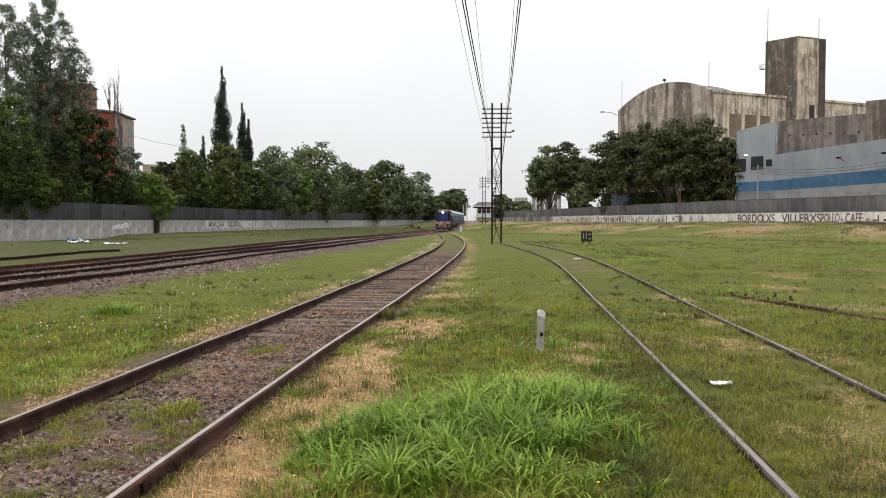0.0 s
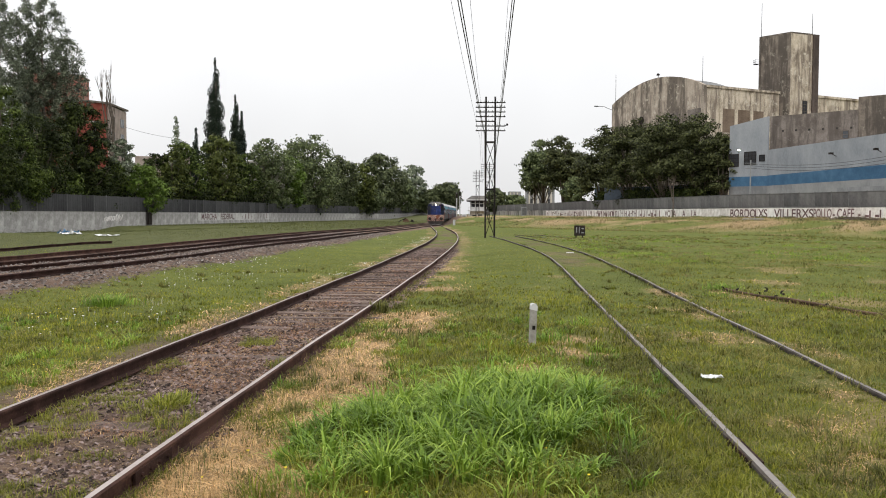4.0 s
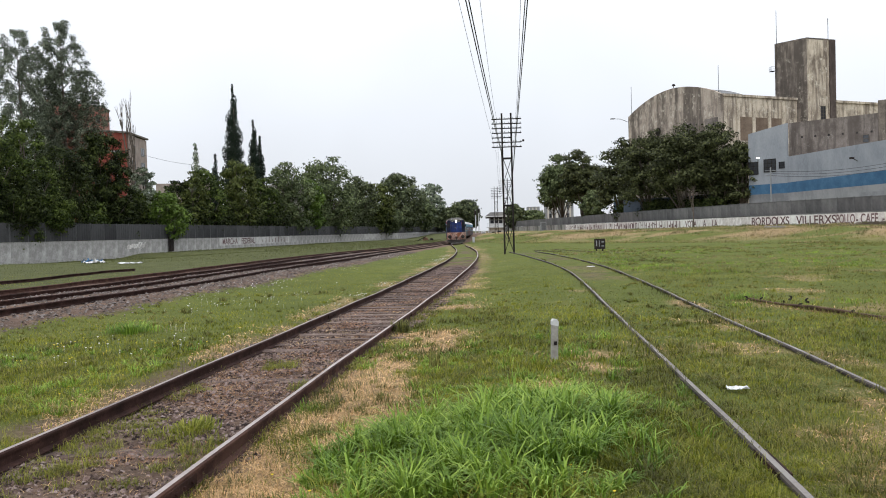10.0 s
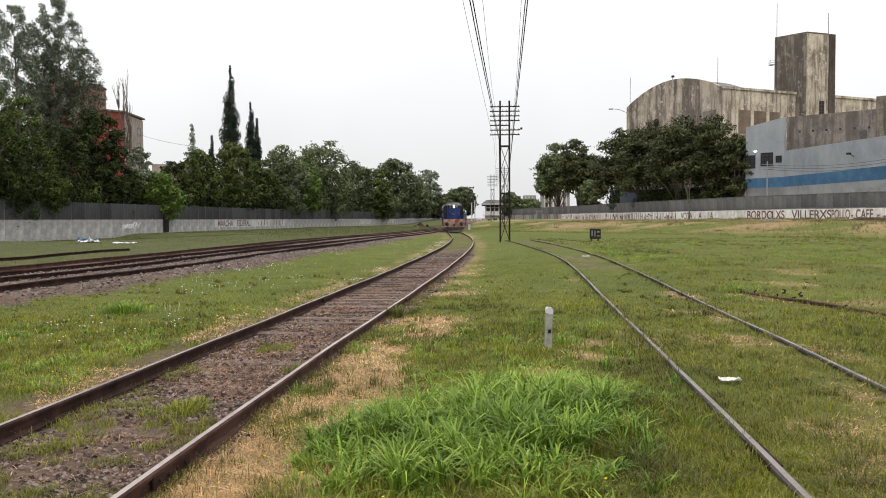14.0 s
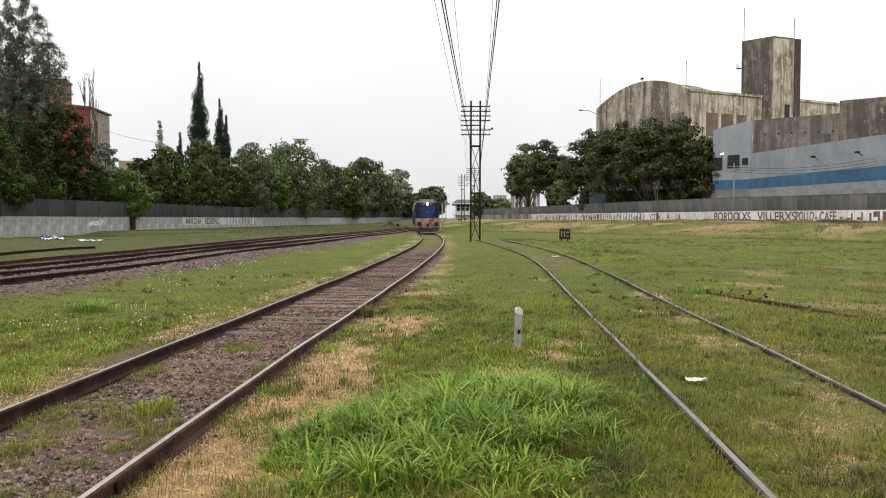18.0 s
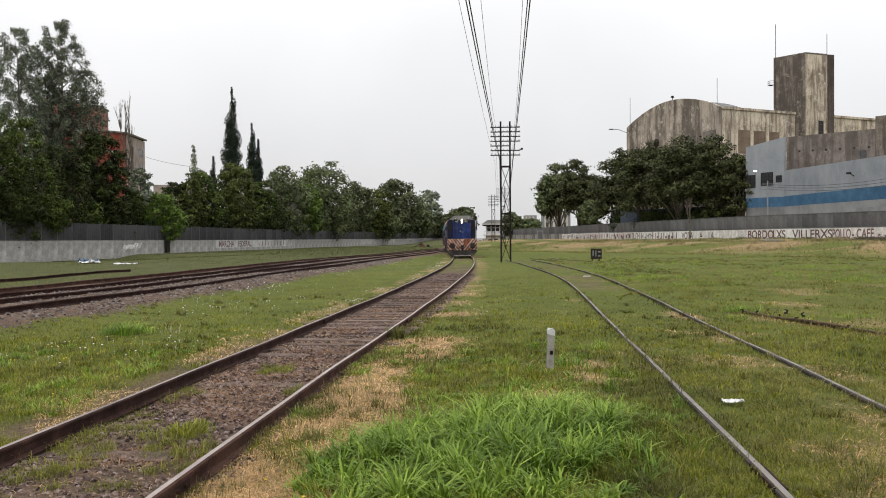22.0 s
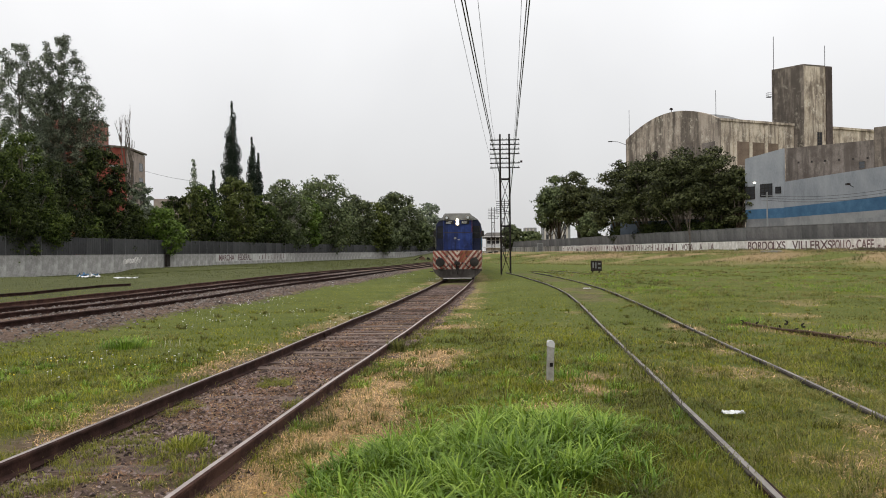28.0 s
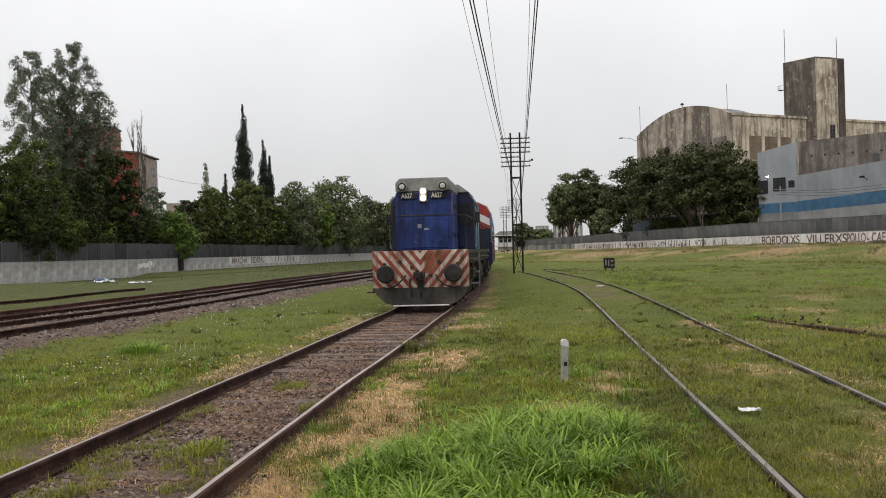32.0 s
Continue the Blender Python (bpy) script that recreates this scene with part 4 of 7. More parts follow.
part("clock_ring", Shape().tube([(0, -0.2, 0), (0, 0.05, 0)], 0.95, 16), IRON, hall, at=on_face(A, B, 13.4, 24.2))

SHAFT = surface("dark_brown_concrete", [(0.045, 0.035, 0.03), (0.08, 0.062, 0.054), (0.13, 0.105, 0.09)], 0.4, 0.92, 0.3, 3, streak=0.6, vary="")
tower = thing("mill_tower", "square grey concrete water tower of the mill", "tower")
TA, TB, TC = (72.9, 188.2), (77.68, 182.5), (83.4, 184.6)
TD = (TA[0] + TC[0] - TB[0], TA[1] + TC[1] - TB[1])
# both left-hand faces take the darker concrete, both right-hand faces the paler
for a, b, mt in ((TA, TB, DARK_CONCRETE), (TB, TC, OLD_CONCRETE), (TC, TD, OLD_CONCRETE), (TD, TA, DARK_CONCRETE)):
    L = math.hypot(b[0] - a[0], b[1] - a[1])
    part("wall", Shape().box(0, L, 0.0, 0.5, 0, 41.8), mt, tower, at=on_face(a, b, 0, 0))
part("roof", Shape().slab([TA, TB, TC, TD], "z", 41.8, 42.15), DARK_CONCRETE, tower)
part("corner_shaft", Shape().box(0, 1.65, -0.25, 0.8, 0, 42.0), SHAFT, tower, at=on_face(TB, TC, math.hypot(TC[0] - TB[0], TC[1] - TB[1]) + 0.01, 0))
window(tower, on_face(TB, TC, 3.6, 24.2), 1.2, 3.0, DARK_CONCRETE, 1, 3, DARK_PANE)
for x, y, z, h in ((73.2, 187.8, 42.0, 7.6), (83.6, 185.3, 42.0, 4.8)):
    part("mast", Shape().tube([(x, y, z), (x, y, z + h)], 0.06, 6), IRON, tower)
bal = Shape().box(-0.9, 0, -0.2, 1.0, 0, 0.1)
for zz in (0.5, 1.0):
    bal.bar((-0.9, -0.2, zz), (-0.9, 1.0, zz), 0.05).bar((-0.9, -0.2, zz), (0, -0.2, zz), 0.05)
for q in (-0.2, 0.4, 1.0):
    bal.bar((-0.9, q, 0), (-0.9, q, 1.0), 0.05)
part("balcony", bal, IRON, tower, at=pose(TA[0], TA[1], 36.0, 0, 0, 0))
for x, y, z, h in ((45.1, 209.5, 29.0, 8.0), (56.6, 177.0, 28.0, 7.6)):
    mast = thing("lightning_rod", "thin lightning rod on the mill roof", "mast")
    part("rod", Shape().tube([(x, y, z), (x, y, z + h)], 0.05, 6), IRON, mast)
siren = thing("roof_siren", "small roof siren on a post on the vaulted roof", "siren")
part("post", Shape().tube([(51.2, 192.4, 32.3), (51.2, 192.4, 34.1)], 0.08, 6), IRON, siren)
part("horn", Shape().tube([(51.2, 192.4, 34.1), (51.2, 192.4, 34.5)], [0.45, 0.25], 10), IRON, siren)
bracket = thing("bracket_lamp", "street lamp on a bracket at the mill corner", "lamp")
part("arm", Shape().tube([(44.3, 209.6, 28.2), (42.2, 209.4, 29.0), (40.6, 209.3, 29.1)], 0.06, 6), IRON, bracket)
part("head", Shape().box(39.7, 40.7, 209.1, 209.5, 28.98, 29.2), IRON, bracket)

# grey-blue works with a blue band
works = thing("works_building", "grey-blue works building with a blue painted band", "factory")
E0, E1, E2 = (55.4, 156.5), (60.2, 150.5), (70.9, 109.4)
WL = math.hypot(E2[0] - E1[0], E2[1] - E1[1])
part("gable_wall", Shape().slab([(0, 0), (7.7, 0), (7.7, 19.8), (0, 18.6)], "y", 0, 0.5), GREY_BLUE, works, at=on_face(E0, E1, 0, 0))
part("long_wall", Shape().slab([(0, 0), (WL, 0), (WL, 14.4), (0, 13.7)], "y", 0.0, 0.5), GREY_BLUE, works, at=on_face(E1, E2, 0.0, 0))
part("blue_band", Shape().slab([(0, 7.2), (WL, 7.6), (WL, 9.75), (0, 9.05)], "y", -0.05, 0.0), BLUE_BAND, works, at=on_face(E1, E2, 0.03, 0))
part("blue_band", Shape().box(0, 7.68, -0.05, 0.0, 7.2, 9.0), BLUE_BAND, works, at=on_face(E0, E1, 0, 0))
part("plinth", Shape().slab([(0, 0), (WL, 0), (WL, 7.59), (0, 7.19)], "y", -0.05, 0.0), GREY_PAINT, works, at=on_face(E1, E2, 0.03, 0))
part("plinth", Shape().box(0, 7.68, -0.05, 0.0, 0, 7.19), GREY_PAINT, works, at=on_face(E0, E1, 0, 0))
part("flat_roof", Shape().slab([(E1[0] + 0.4, E1[1] + 0.4), (E2[0] + 0.4, E2[1] + 0.4), (E2[0] + 14, E2[1] + 10), (E1[0] + 14, E1[1] + 10)], "z", 13.0, 13.3), ROOF_GREY, works)
window(works, on_face(E0, E1, 3.2, 11.3), 2.2, 2.2, IRON, 2, 2, DARK_PANE)
window(works, on_face(E0, E1, 6.2, 11.8), 0.9, 1.0, IRON, 0, 1, DARK_PANE)
window(works, on_face(E0, E1, 0.1, 11.0), 1.8, 2.2, IRON, 1, 2, DARK_PANE)
for u in (17.5, 27.0):
    lamp = part("wall_lamp", Shape().bar((0, 0, 11.4), (0, -0.9, 11.8), 0.08).box(-0.3, 0.3, -1.3, -0.8, 11.7, 12.0), IRON, works, at=on_face(E1, E2, u, 0))
upper = house("upper_block", "bare stained concrete block behind the works", [(62.45, 155.0), (95.0, 122.0), (108.0, 134.0), (76.0, 167.0)], 8, 20.3, ROUGH_WALL)
for i in range(9):
    part("beam_hole", Shape().box(0, 0.35, -0.03, 0.3, 0, 0.35), BLACK, upper, at=on_face((62.45, 155.0), (95.0, 122.0), 2.2 + i * 2.4, 17.3 - 0.05 * i))
window(upper, on_face((62.45, 155.0), (95.0, 122.0), 13.0, 15.5), 0.9, 1.2, DARK_CONCRETE, 0, 1)
house("end_block", "dark concrete block at the end of the works", [(73.1, 143.6), (84.0, 132.6), (92.0, 140.6), (81.1, 151.6)], 8, 22.4, DARK_CONCRETE)
shed = house("roofed_shed", "low shed with a sloping grey roof behind the fence", [(60.2, 124.0), (62.6, 112.0), (66.0, 112.8), (63.8, 124.8)], 1, 6.0, GREY_PAINT)
house("store_building", "long low dark blue-grey store under the shade trees", [(39.0, 192.0), (54.0, 166.0), (60.0, 170.0), (45.0, 196.0)], 0.5, 8.0, surface("dark_blue_grey_paint", [(0.05, 0.065, 0.085), (0.09, 0.11, 0.14)], 0.5, 0.85, 0.1, 6))
house("blue_shed", "small pale blue shed under the trees", [(39.2, 205.0), (42.5, 199.0), (45.5, 201.0), (42.2, 207.0)], 1, 8.6, surface("pale_blue_paint", [(0.16, 0.24, 0.36), (0.24, 0.34, 0.48)], 0.5, 0.85, 0.1, 6))

# apartment block
apart = thing("apartment_block", "red and cream apartment block with a flat roof", "apartment building")
for (xa, ya), (xb, yb), z1, mt in (((-79.0, 165.0), (-69.5, 176.0), 24.6, BRICK_RED), ((-69.5, 176.0), (-70.4, 189.0), 24.4, SHADED_CREAM), ((-80.5, 163.0), (-73.9, 174.0), 30.0, FADED_RED), ((-73.9, 174.0), (-75.0, 180.0), 29.8, FADED_RED)):
    L = math.hypot(xb - xa, yb - ya)
    part("wall", Shape().box(0, L, 0.0, 0.4, 0, z1), mt, apart, at=on_face((xa, ya), (xb, yb), 0, 0))
part("roof", Shape().slab([(-79.2, 164.8), (-69.2, 175.7), (-70.0, 189.3), (-82, 190)], "z", 24.6, 24.95), DARK_CONCRETE, apart)
part("roof", Shape().slab([(-80.6, 162.9), (-73.7, 173.9), (-74.8, 180.2), (-84, 186)], "z", 30.0, 30.25), DARK_CONCRETE, apart)
window(apart, on_face((-80.5, 163.0), (-73.9, 174.0), 11.3, 26.6), 0.7, 1.4, DARK_CONCRETE, 0, 0, DARK_PANE)
for k in range(6):
    for u in (1.2, 4.6):
        window(apart, on_face((-69.5, 176.0), (-70.4, 189.0), u * 1.9, 4.2 + k * 3.3), 2.2, 1.6, GREY_PAINT, 1, 0)


# small far houses
for x, y, w, z1, mt in ((-50, 195, 14, 14.0, PALE_RENDER), (-58, 160, 10, 12.6, SHADED_CREAM)):
    hs = house("house", "pale rendered house half hidden by trees", [(x, y), (x + w, y + 2), (x + w - 2, y + 10), (x - 2, y + 8)], 0, z1, mt)
    for u in (2.0, 6.0):
        window(hs, on_face((x, y), (x + w, y + 2), u, z1 - 3.0), 1.2, 1.4)
for x, y, w, z1 in ((37, 335, 11, 12.5), (37.5, 425, 6, 13.5), (50, 440, 8, 14)):
    hs = house("far_house", "pale grey building far along the line", [(x, y), (x + w, y + 1), (x + w, y + 11), (x, y + 10)], 0, z1, GREY_PAINT)
    for k in range(int(w / 1.8)):
        part("pilaster", Shape().box(0, 0.6, -0.3, 0.0, 0, z1 - 0.4), PALE_RENDER, hs, at=on_face((x, y), (x + w, y + 1), 0.3 + k * 1.8, 0))
    for kz in range(int(z1 / 4)):
        for u in (1.0, w - 3.0):
            window(hs, on_face((x, y), (x + w, y + 1), u, 3 + kz * 3.4), 1.6, 1.6)

# signal cabin
CX = 9.6
cabin = thing("signal_cabin", "pale two-storey signal cabin with dark windows and an overhanging roof", "signal cabin")
part("lower_wall", Shape().box(CX, CX + 3.8, 232, 237, -1, 2.6), PALE_RENDER, cabin)
part("upper_floor", Shape().box(CX - 0.7, CX + 4.4, 231.1, 237.4, 2.6, 2.85), COACH_WHITE, cabin)
part("upper_wall", Shape().box(CX, CX + 3.8, 232, 237, 2.85, 3.7), COACH_WHITE, cabin)
part("window_band", Shape().box(CX + 0.05, CX + 3.75, 232.05, 236.95, 3.7, 5.3), DARK_PANE, cabin)
for k in range(4):
    part("post", Shape().box(CX - 0.02 + k * 1.21, CX + 0.19 + k * 1.21, 231.95, 232.2, 3.7, 5.3), COACH_WHITE, cabin)
part("transom", Shape().box(CX, CX + 3.8, 231.97, 232.03, 4.7, 4.82), COACH_WHITE, cabin)
part("fascia", Shape().box(CX - 1.1, CX + 4.8, 230.8, 238, 5.6, 5.9), COACH_WHITE, cabin)
part("eaves", Shape().box(CX - 0.9, CX + 4.6, 231, 237.8, 5.3, 5.6), IRON, cabin)
part("roof", Shape().slab([(CX - 1.1, 5.9), (CX + 4.8, 5.9), (CX + 3.4, 6.9), (CX + 0.3, 6.9)], "y", 230.8, 238), ROOF_GREY, cabin)
rail = Shape().bar((CX - 0.7, 231.15, 3.75), (CX + 4.4, 231.15, 3.75), 0.07)
for k in range(7):
    rail.bar((CX - 0.7 + k * 0.85, 231.15, 2.85), (CX - 0.7 + k * 0.85, 231.15, 3.75), 0.06)
part("balcony_rail", rail, COACH_WHITE, cabin)
for x in (CX - 0.55, CX + 4.2):
    part("balcony_leg", Shape().box(x, x + 0.16, 231.2, 231.4, -1, 2.6), COACH_WHITE, cabin)
part("door", Shape().box(CX + 0.5, CX + 1.4, 231.93, 231.99, -0.6, 1.5), DARK_PANE, cabin)
part("window", Shape().box(CX + 2.1, CX + 3.2, 231.93, 231.99, 0.4, 1.7), DARK_PANE, cabin)
stair = Shape()
for k in range(12):
    stair.box(CX + 4.5, CX + 5.3, 231.4 + k * 0.26, 231.66 + k * 0.26, -0.3 + k * 0.25, -0.22 + k * 0.25)
part("outside_stair", stair.bar((CX + 5.3, 231.4, 0.6), (CX + 5.3, 234.5, 3.7), 0.07), IRON, cabin)
hut = thing("relay_hut", "small white relay cabinet beside the signal cabin", "cabinet")
part("body", Shape().box(CX - 2.6, CX - 1.2, 229, 230.2, -0.6, 1.7), COACH_WHITE, hut, bevel=0.04)
part("door", Shape().box(CX - 2.3, CX - 1.5, 228.96, 228.99, -0.3, 1.4), GREY_PAINT, hut)
for x, y, h in ((CX - 3.6, 246.0, 8.5), (CX - 2.2, 262.0, 9.5)):
    post = thing("signal_post", "slim pale signal post beside the far line", "signal", pose(x, y, -0.4))
    part("mast", Shape().tube([(0, 0, 0), (0, 0, h)], 0.13, 8), COACH_WHITE, post)
    part("signal_head", Shape().box(-0.3, 0.3, -0.15, 0.15, h - 1.6, h - 0.2), IRON, post)
    part("ladder", Shape().bar((0.3, 0.1, 0.2), (0.3, 0.1, h - 1.6), 0.06), GREY_PAINT, post)
kiosk = thing("utility_box", "grey utility cabinet on the bank by the fence", "utility box")
kx, ky = 23.6, 222.0
part("body", Shape().box(kx - 0.75, kx + 0.75, ky, ky + 0.9, float(ground_z(kx, ky)) - 0.3, float(ground_z(kx, ky)) + 2.3), GREY_PAINT, kiosk, bevel=0.04)
part("door", Shape().box(kx - 0.55, kx + 0.55, ky - 0.04, ky - 0.005, float(ground_z(kx, ky)) + 0.2, float(ground_z(kx, ky)) + 2.1), FENCE_POST, kiosk)


# ---- lattice telegraph poles and wires ----
def telegraph_pole():
    p = thing("telegraph_pole", "dark iron lattice telegraph pole with many crossarms", "telegraph pole")
    for x in (-0.34, 0.34):
        leg = Shape()
        leg.box(x - 0.065, x + 0.065, -0.09, 0.09, -0.3, 10.4)
        part("leg", leg, IRON, p)
    for z in (7.05, 3.55):
        part("tie", Shape().box(-0.29, 0.29, -0.06, 0.06, z - 0.07, z + 0.07), IRON, p)
    for z0, z1 in ((0.2, 1.9), (1.9, 3.5), (3.6, 5.3), (5.3, 7.0)):
        for sx in (-1, 1):
            part("brace", Shape().bar((-0.29 * sx, 0.03 * sx, z0), (0.29 * sx, 0.03 * sx, z1), 0.045), IRON, p)
    for i in range(7):
        z = 7.9 + i * 0.345
        arm = part("crossarm", Shape().box(-1.1 if i != 4 else -1.1, 1.1 if i != 2 else 0.35, -0.05, 0.05, z - 0.035, z + 0.035), IRON, p)
        for x in (-1.02, -0.72, -0.48, -0.15, 0.15, 0.48, 0.72, 1.02):
            if i == 2 and x > 0.4:
                continue
            part("insulator", Shape().tube([(x, 0, z + 0.035), (x, 0, z + 0.09), (x, 0, z + 0.14)], [0.015, 0.03, 0.022], 6), INSULATOR, arm)
    part("lamp_bracket", Shape().bar((1.0, 0, 8.25), (1.25, 0, 8.35), 0.05).box(1.15, 1.3, -0.08, 0.08, 8.28, 8.42), IRON, p)
    return p


pole = telegraph_pole()
POLES = [(-2.0, -21.0), (3.98, 61.5), (8.6, 140.0), (9.05, 182.0)]
pole.matrix_basis = pose(POLES[1][0], POLES[1][1], float(ground_z(*POLES[1])), 0, 0, -3)
tagged(pole, group="telegraph poles along the line")
for x, y in POLES[:1] + POLES[2:]:
    copy_thing(pole, pose(x, y, float(ground_z(x, y)), 0, 0, -3))


def wire(name, label, a, b, sag, r):
    pts = []
    for i in range(25):
        u = i / 24
        pts.append((a[0] + (b[0] - a[0]) * u, a[1] + (b[1] - a[1]) * u, a[2] + (b[2] - a[2]) * u - sag * 4 * u * (1 - u)))
    tagged(new(name, Shape().tube(pts, r, 5).mesh(name, WIRE)), label, "wire", "overhead wires")


for x0, z0, xo, z, sag, r in ((-3.04, 10.3, -0.78, 7.42, 0.7, 0.007), (-3.05, 10.3, -0.43, 7.6, 0.73, 0.019), (-2.93, 10.35, -0.4, 7.66, 0.72, 0.019), (-1.89, 10.35, -0.75, 10.3, 2.0, 0.007), (-1.08, 10.35, 0.7, 10.3, 2.0, 0.007), (-0.52, 10.3, 0.42, 6.4, 0.1, 0.016), (-0.4, 10.3, 0.45, 6.5, 0.1, 0.019)):
    wire("overhead_wire", "dark telegraph wire between lattice poles", (x0, POLES[0][1], z0), (POLES[1][0] + xo, POLES[1][1], z), sag, r)
    wire("overhead_wire", "dark telegraph wire between lattice poles", (POLES[1][0] + xo, POLES[1][1], z), (POLES[2][0] + xo, POLES[2][1], z - 0.3), 1.2, r)


# ---- trees ----
def leaf_cards(rng, centres, size, out):
    """Small bent leaf clumps: two triangles each, leaning outwards from their bough."""
    n = len(centres)
    face = out * 1.1 + rng.normal(0, 0.5, (n, 3)) + np.array([0, 0, 0.2])
    face /= np.linalg.norm(face, axis=1)[:, None] + 1e-9
    a = np.cross(face, rng.normal(size=(n, 3)))
    a /= np.linalg.norm(a, axis=1)[:, None] + 1e-9
    b = np.cross(face, a)
    s = (size * rng.uniform(0.55, 1.3, n))[:, None]
    v = np.stack([centres + a * s, centres + b * s * 0.55, centres - a * s * 0.8, centres - b * s * 0.6], 1).reshape(-1, 3)
    i = np.arange(n) * 4
    return v, np.stack([i, i + 1, i + 2, i + 3], 1)


def crown_points(rng, blobs, n, gappy=True):
    """Points near the outsides of lumpy ellipsoids."""
    vol = np.array([b[3] * b[3] + b[3] * b[4] for b in blobs])
    pick = rng.choice(len(blobs), n, p=vol / vol.sum())
    bl = np.array(blobs)[pick]
    d = rng.normal(size=(n, 3))
    d /= np.linalg.norm(d, axis=1)[:, None]
    if gappy:
        d[:, 2] = np.where((d[:, 2] < -0.2) & (rng.rand(n) < 0.6), -d[:, 2], d[:, 2])
        r = np.abs(rng.normal(0.8, 0.18, n))
    else:
        r = np.abs(rng.normal(0.72, 0.26, n))
    r = r * (1 + 0.3 * np.sin(d[:, 0] * 5 + pick) * np.sin(d[:, 2] * 6 + pick * 2))
    if gappy:
        r = np.where(rng.rand(n) < 0.08, r * rng.uniform(1.0, 1.35, n), r)
    else:
        r = np.minimum(r, 1.0)
    p = bl[:, :3] + d * r[:, None] * np.stack([bl[:, 3], bl[:, 3], bl[:, 4]], 1)
    if not gappy:
        return p, d
    size = np.ptp(p[:, 2])
    gaps = vnoise(p[:, 0] * 1.3 + p[:, 1] * 0.6, p[:, 2] * 1.1 - p[:, 1] * 0.5, size * 0.075, 2)
    return p[gaps > 0.3], d[gaps > 0.3]


def tree(name, label, x, y, top, spread, low, tone, seed, n=4500, leaf=0.4, bark=BARK, kind="round", open_=0.0, z0=None):
    """A trunk with limbs, and a crown of many leaf clumps over lumpy boughs."""
    rng = np.random.RandomState(seed)
    base = float(ground_z(x, y)) if z0 is None else z0
    t = thing(name, label, "tree", pose(x, y, base))
    H = top - base
    tr = Shape()
    lean = rng.uniform(-0.04, 0.04, 2)
    r0 = max(0.12, H * (0.011 if kind == "tall" else 0.018))
    tr.tube([(lean[0] * H * u, lean[1] * H * u, H * u - 0.2) for u in (0, 0.15, 0.4, 0.65, 0.85)], [r0 * 1.25, r0, r0 * 0.75, r0 * 0.45, r0 * 0.15], 7)
    blobs = []
    if kind == "column":
        for i in range(9):
            u = (i + 0.5) / 9
            zz = low + (H - low) * u
            rr = spread * (0.55 + 0.5 * math.sin(math.pi * min(1, u * 1.15) ** 0.8)) * (1 - u**4)
            blobs.append((rng.normal(0, 0.06 * spread), rng.normal(0, 0.06 * spread), zz, max(rr, 0.25), (H - low) / 11))
    elif kind == "spire":
        for i in range(7):
            u = (i + 0.5) / 7
            blobs.append((0, 0, low + (H - low) * u, spread * (1.05 - u) + 0.15, (H - low) / 10))
    elif kind == "umbrella":
        for i in range(80):
            u = (i * 37 % 80 + 0.5) / 80
            th = i * 2.39996 + seed + rng.uniform(-0.3, 0.3)
            e = math.sqrt(u) * rng.uniform(0.85, 1.0)
            br = spread * rng.uniform(0.2, 0.34)
            zz = low + (H - low) * (0.06 + 0.9 * (1 - 0.5 * e * e) * rng.uniform(0.2, 1.0) ** 0.7)
            zz = min(zz, H - br * 0.45)
            q = ((spread - br * 0.6) * e * math.cos(th), (spread - br * 0.6) * e * math.sin(th), zz)
            blobs.append((*q, br, br * 0.6))
            if i % 8 == 0:
                p0, p1 = Vector((0, 0, low * rng.uniform(0.5, 1.3))), Vector(q)
                tr.tube([p0, p0 * 0.4 + p1 * 0.6 + Vector((0, 0, 0.03 * H)), p1], [r0 * 0.55, r0 * 0.32, r0 * 0.1], 6)
    elif kind == "tall":
        for i in range(150):
            u = (i + rng.rand()) / 150
            prof = min(1.0, 0.65 + u) * math.sqrt(1 - min(u, 0.98) ** 4.5) + 0.08
            th, e = i * 2.39996 + seed, math.sqrt(rng.rand()) * 0.92
            br = spread * rng.uniform(0.12, 0.22) * (0.7 + 0.4 * prof)
            q = (spread * prof * e * math.cos(th) + lean[0] * H * u, spread * prof * e * math.sin(th) + lean[1] * H * u, low + (H - low - br * 0.8) * u)
            blobs.append((*q, br, br * 1.25))
            if i % 3 == 0:
                p0, p1 = Vector((lean[0] * q[2] * 0.8, lean[1] * q[2] * 0.8, max(0.8, q[2] - spread * 0.7))), Vector(q)
                tr.tube([p0, (p0 + p1) / 2 + Vector((0, 0, -0.02 * H)), p1], [r0 * 0.2, r0 * 0.12, r0 * 0.04], 5)
    else:
        k = 48 if kind == "round" else 40
        mid_z, half = low + (H - low) * (0.52 if kind == "round" else 0.5), (H - low) * 0.5
        for i in range(k):
            w = 1 - 2 * (i + 0.5) / k
            th = i * 2.39996 + rng.uniform(-0.25, 0.25) + seed
            d = Vector((math.sqrt(1 - w * w) * math.cos(th), math.sqrt(1 - w * w) * math.sin(th), w))
            e = rng.uniform(0.58, 0.86) if i % 5 != 2 else rng.uniform(0.1, 0.45)
            br = spread * rng.uniform(0.19, 0.34)
            q = (d.x * spread * e + lean[0] * H * 0.5, d.y * spread * e + lean[1] * H * 0.5, mid_z + d.z * max(0.3, half - br * 0.75) * min(1.0, e + 0.2))
            blobs.append((*q, br, br * 0.85))
            if i % 2 == 0:
                p0 = Vector((lean[0] * q[2] * 0.6, lean[1] * q[2] * 0.6, max(0.8, q[2] * 0.55)))
                p1 = Vector(q)
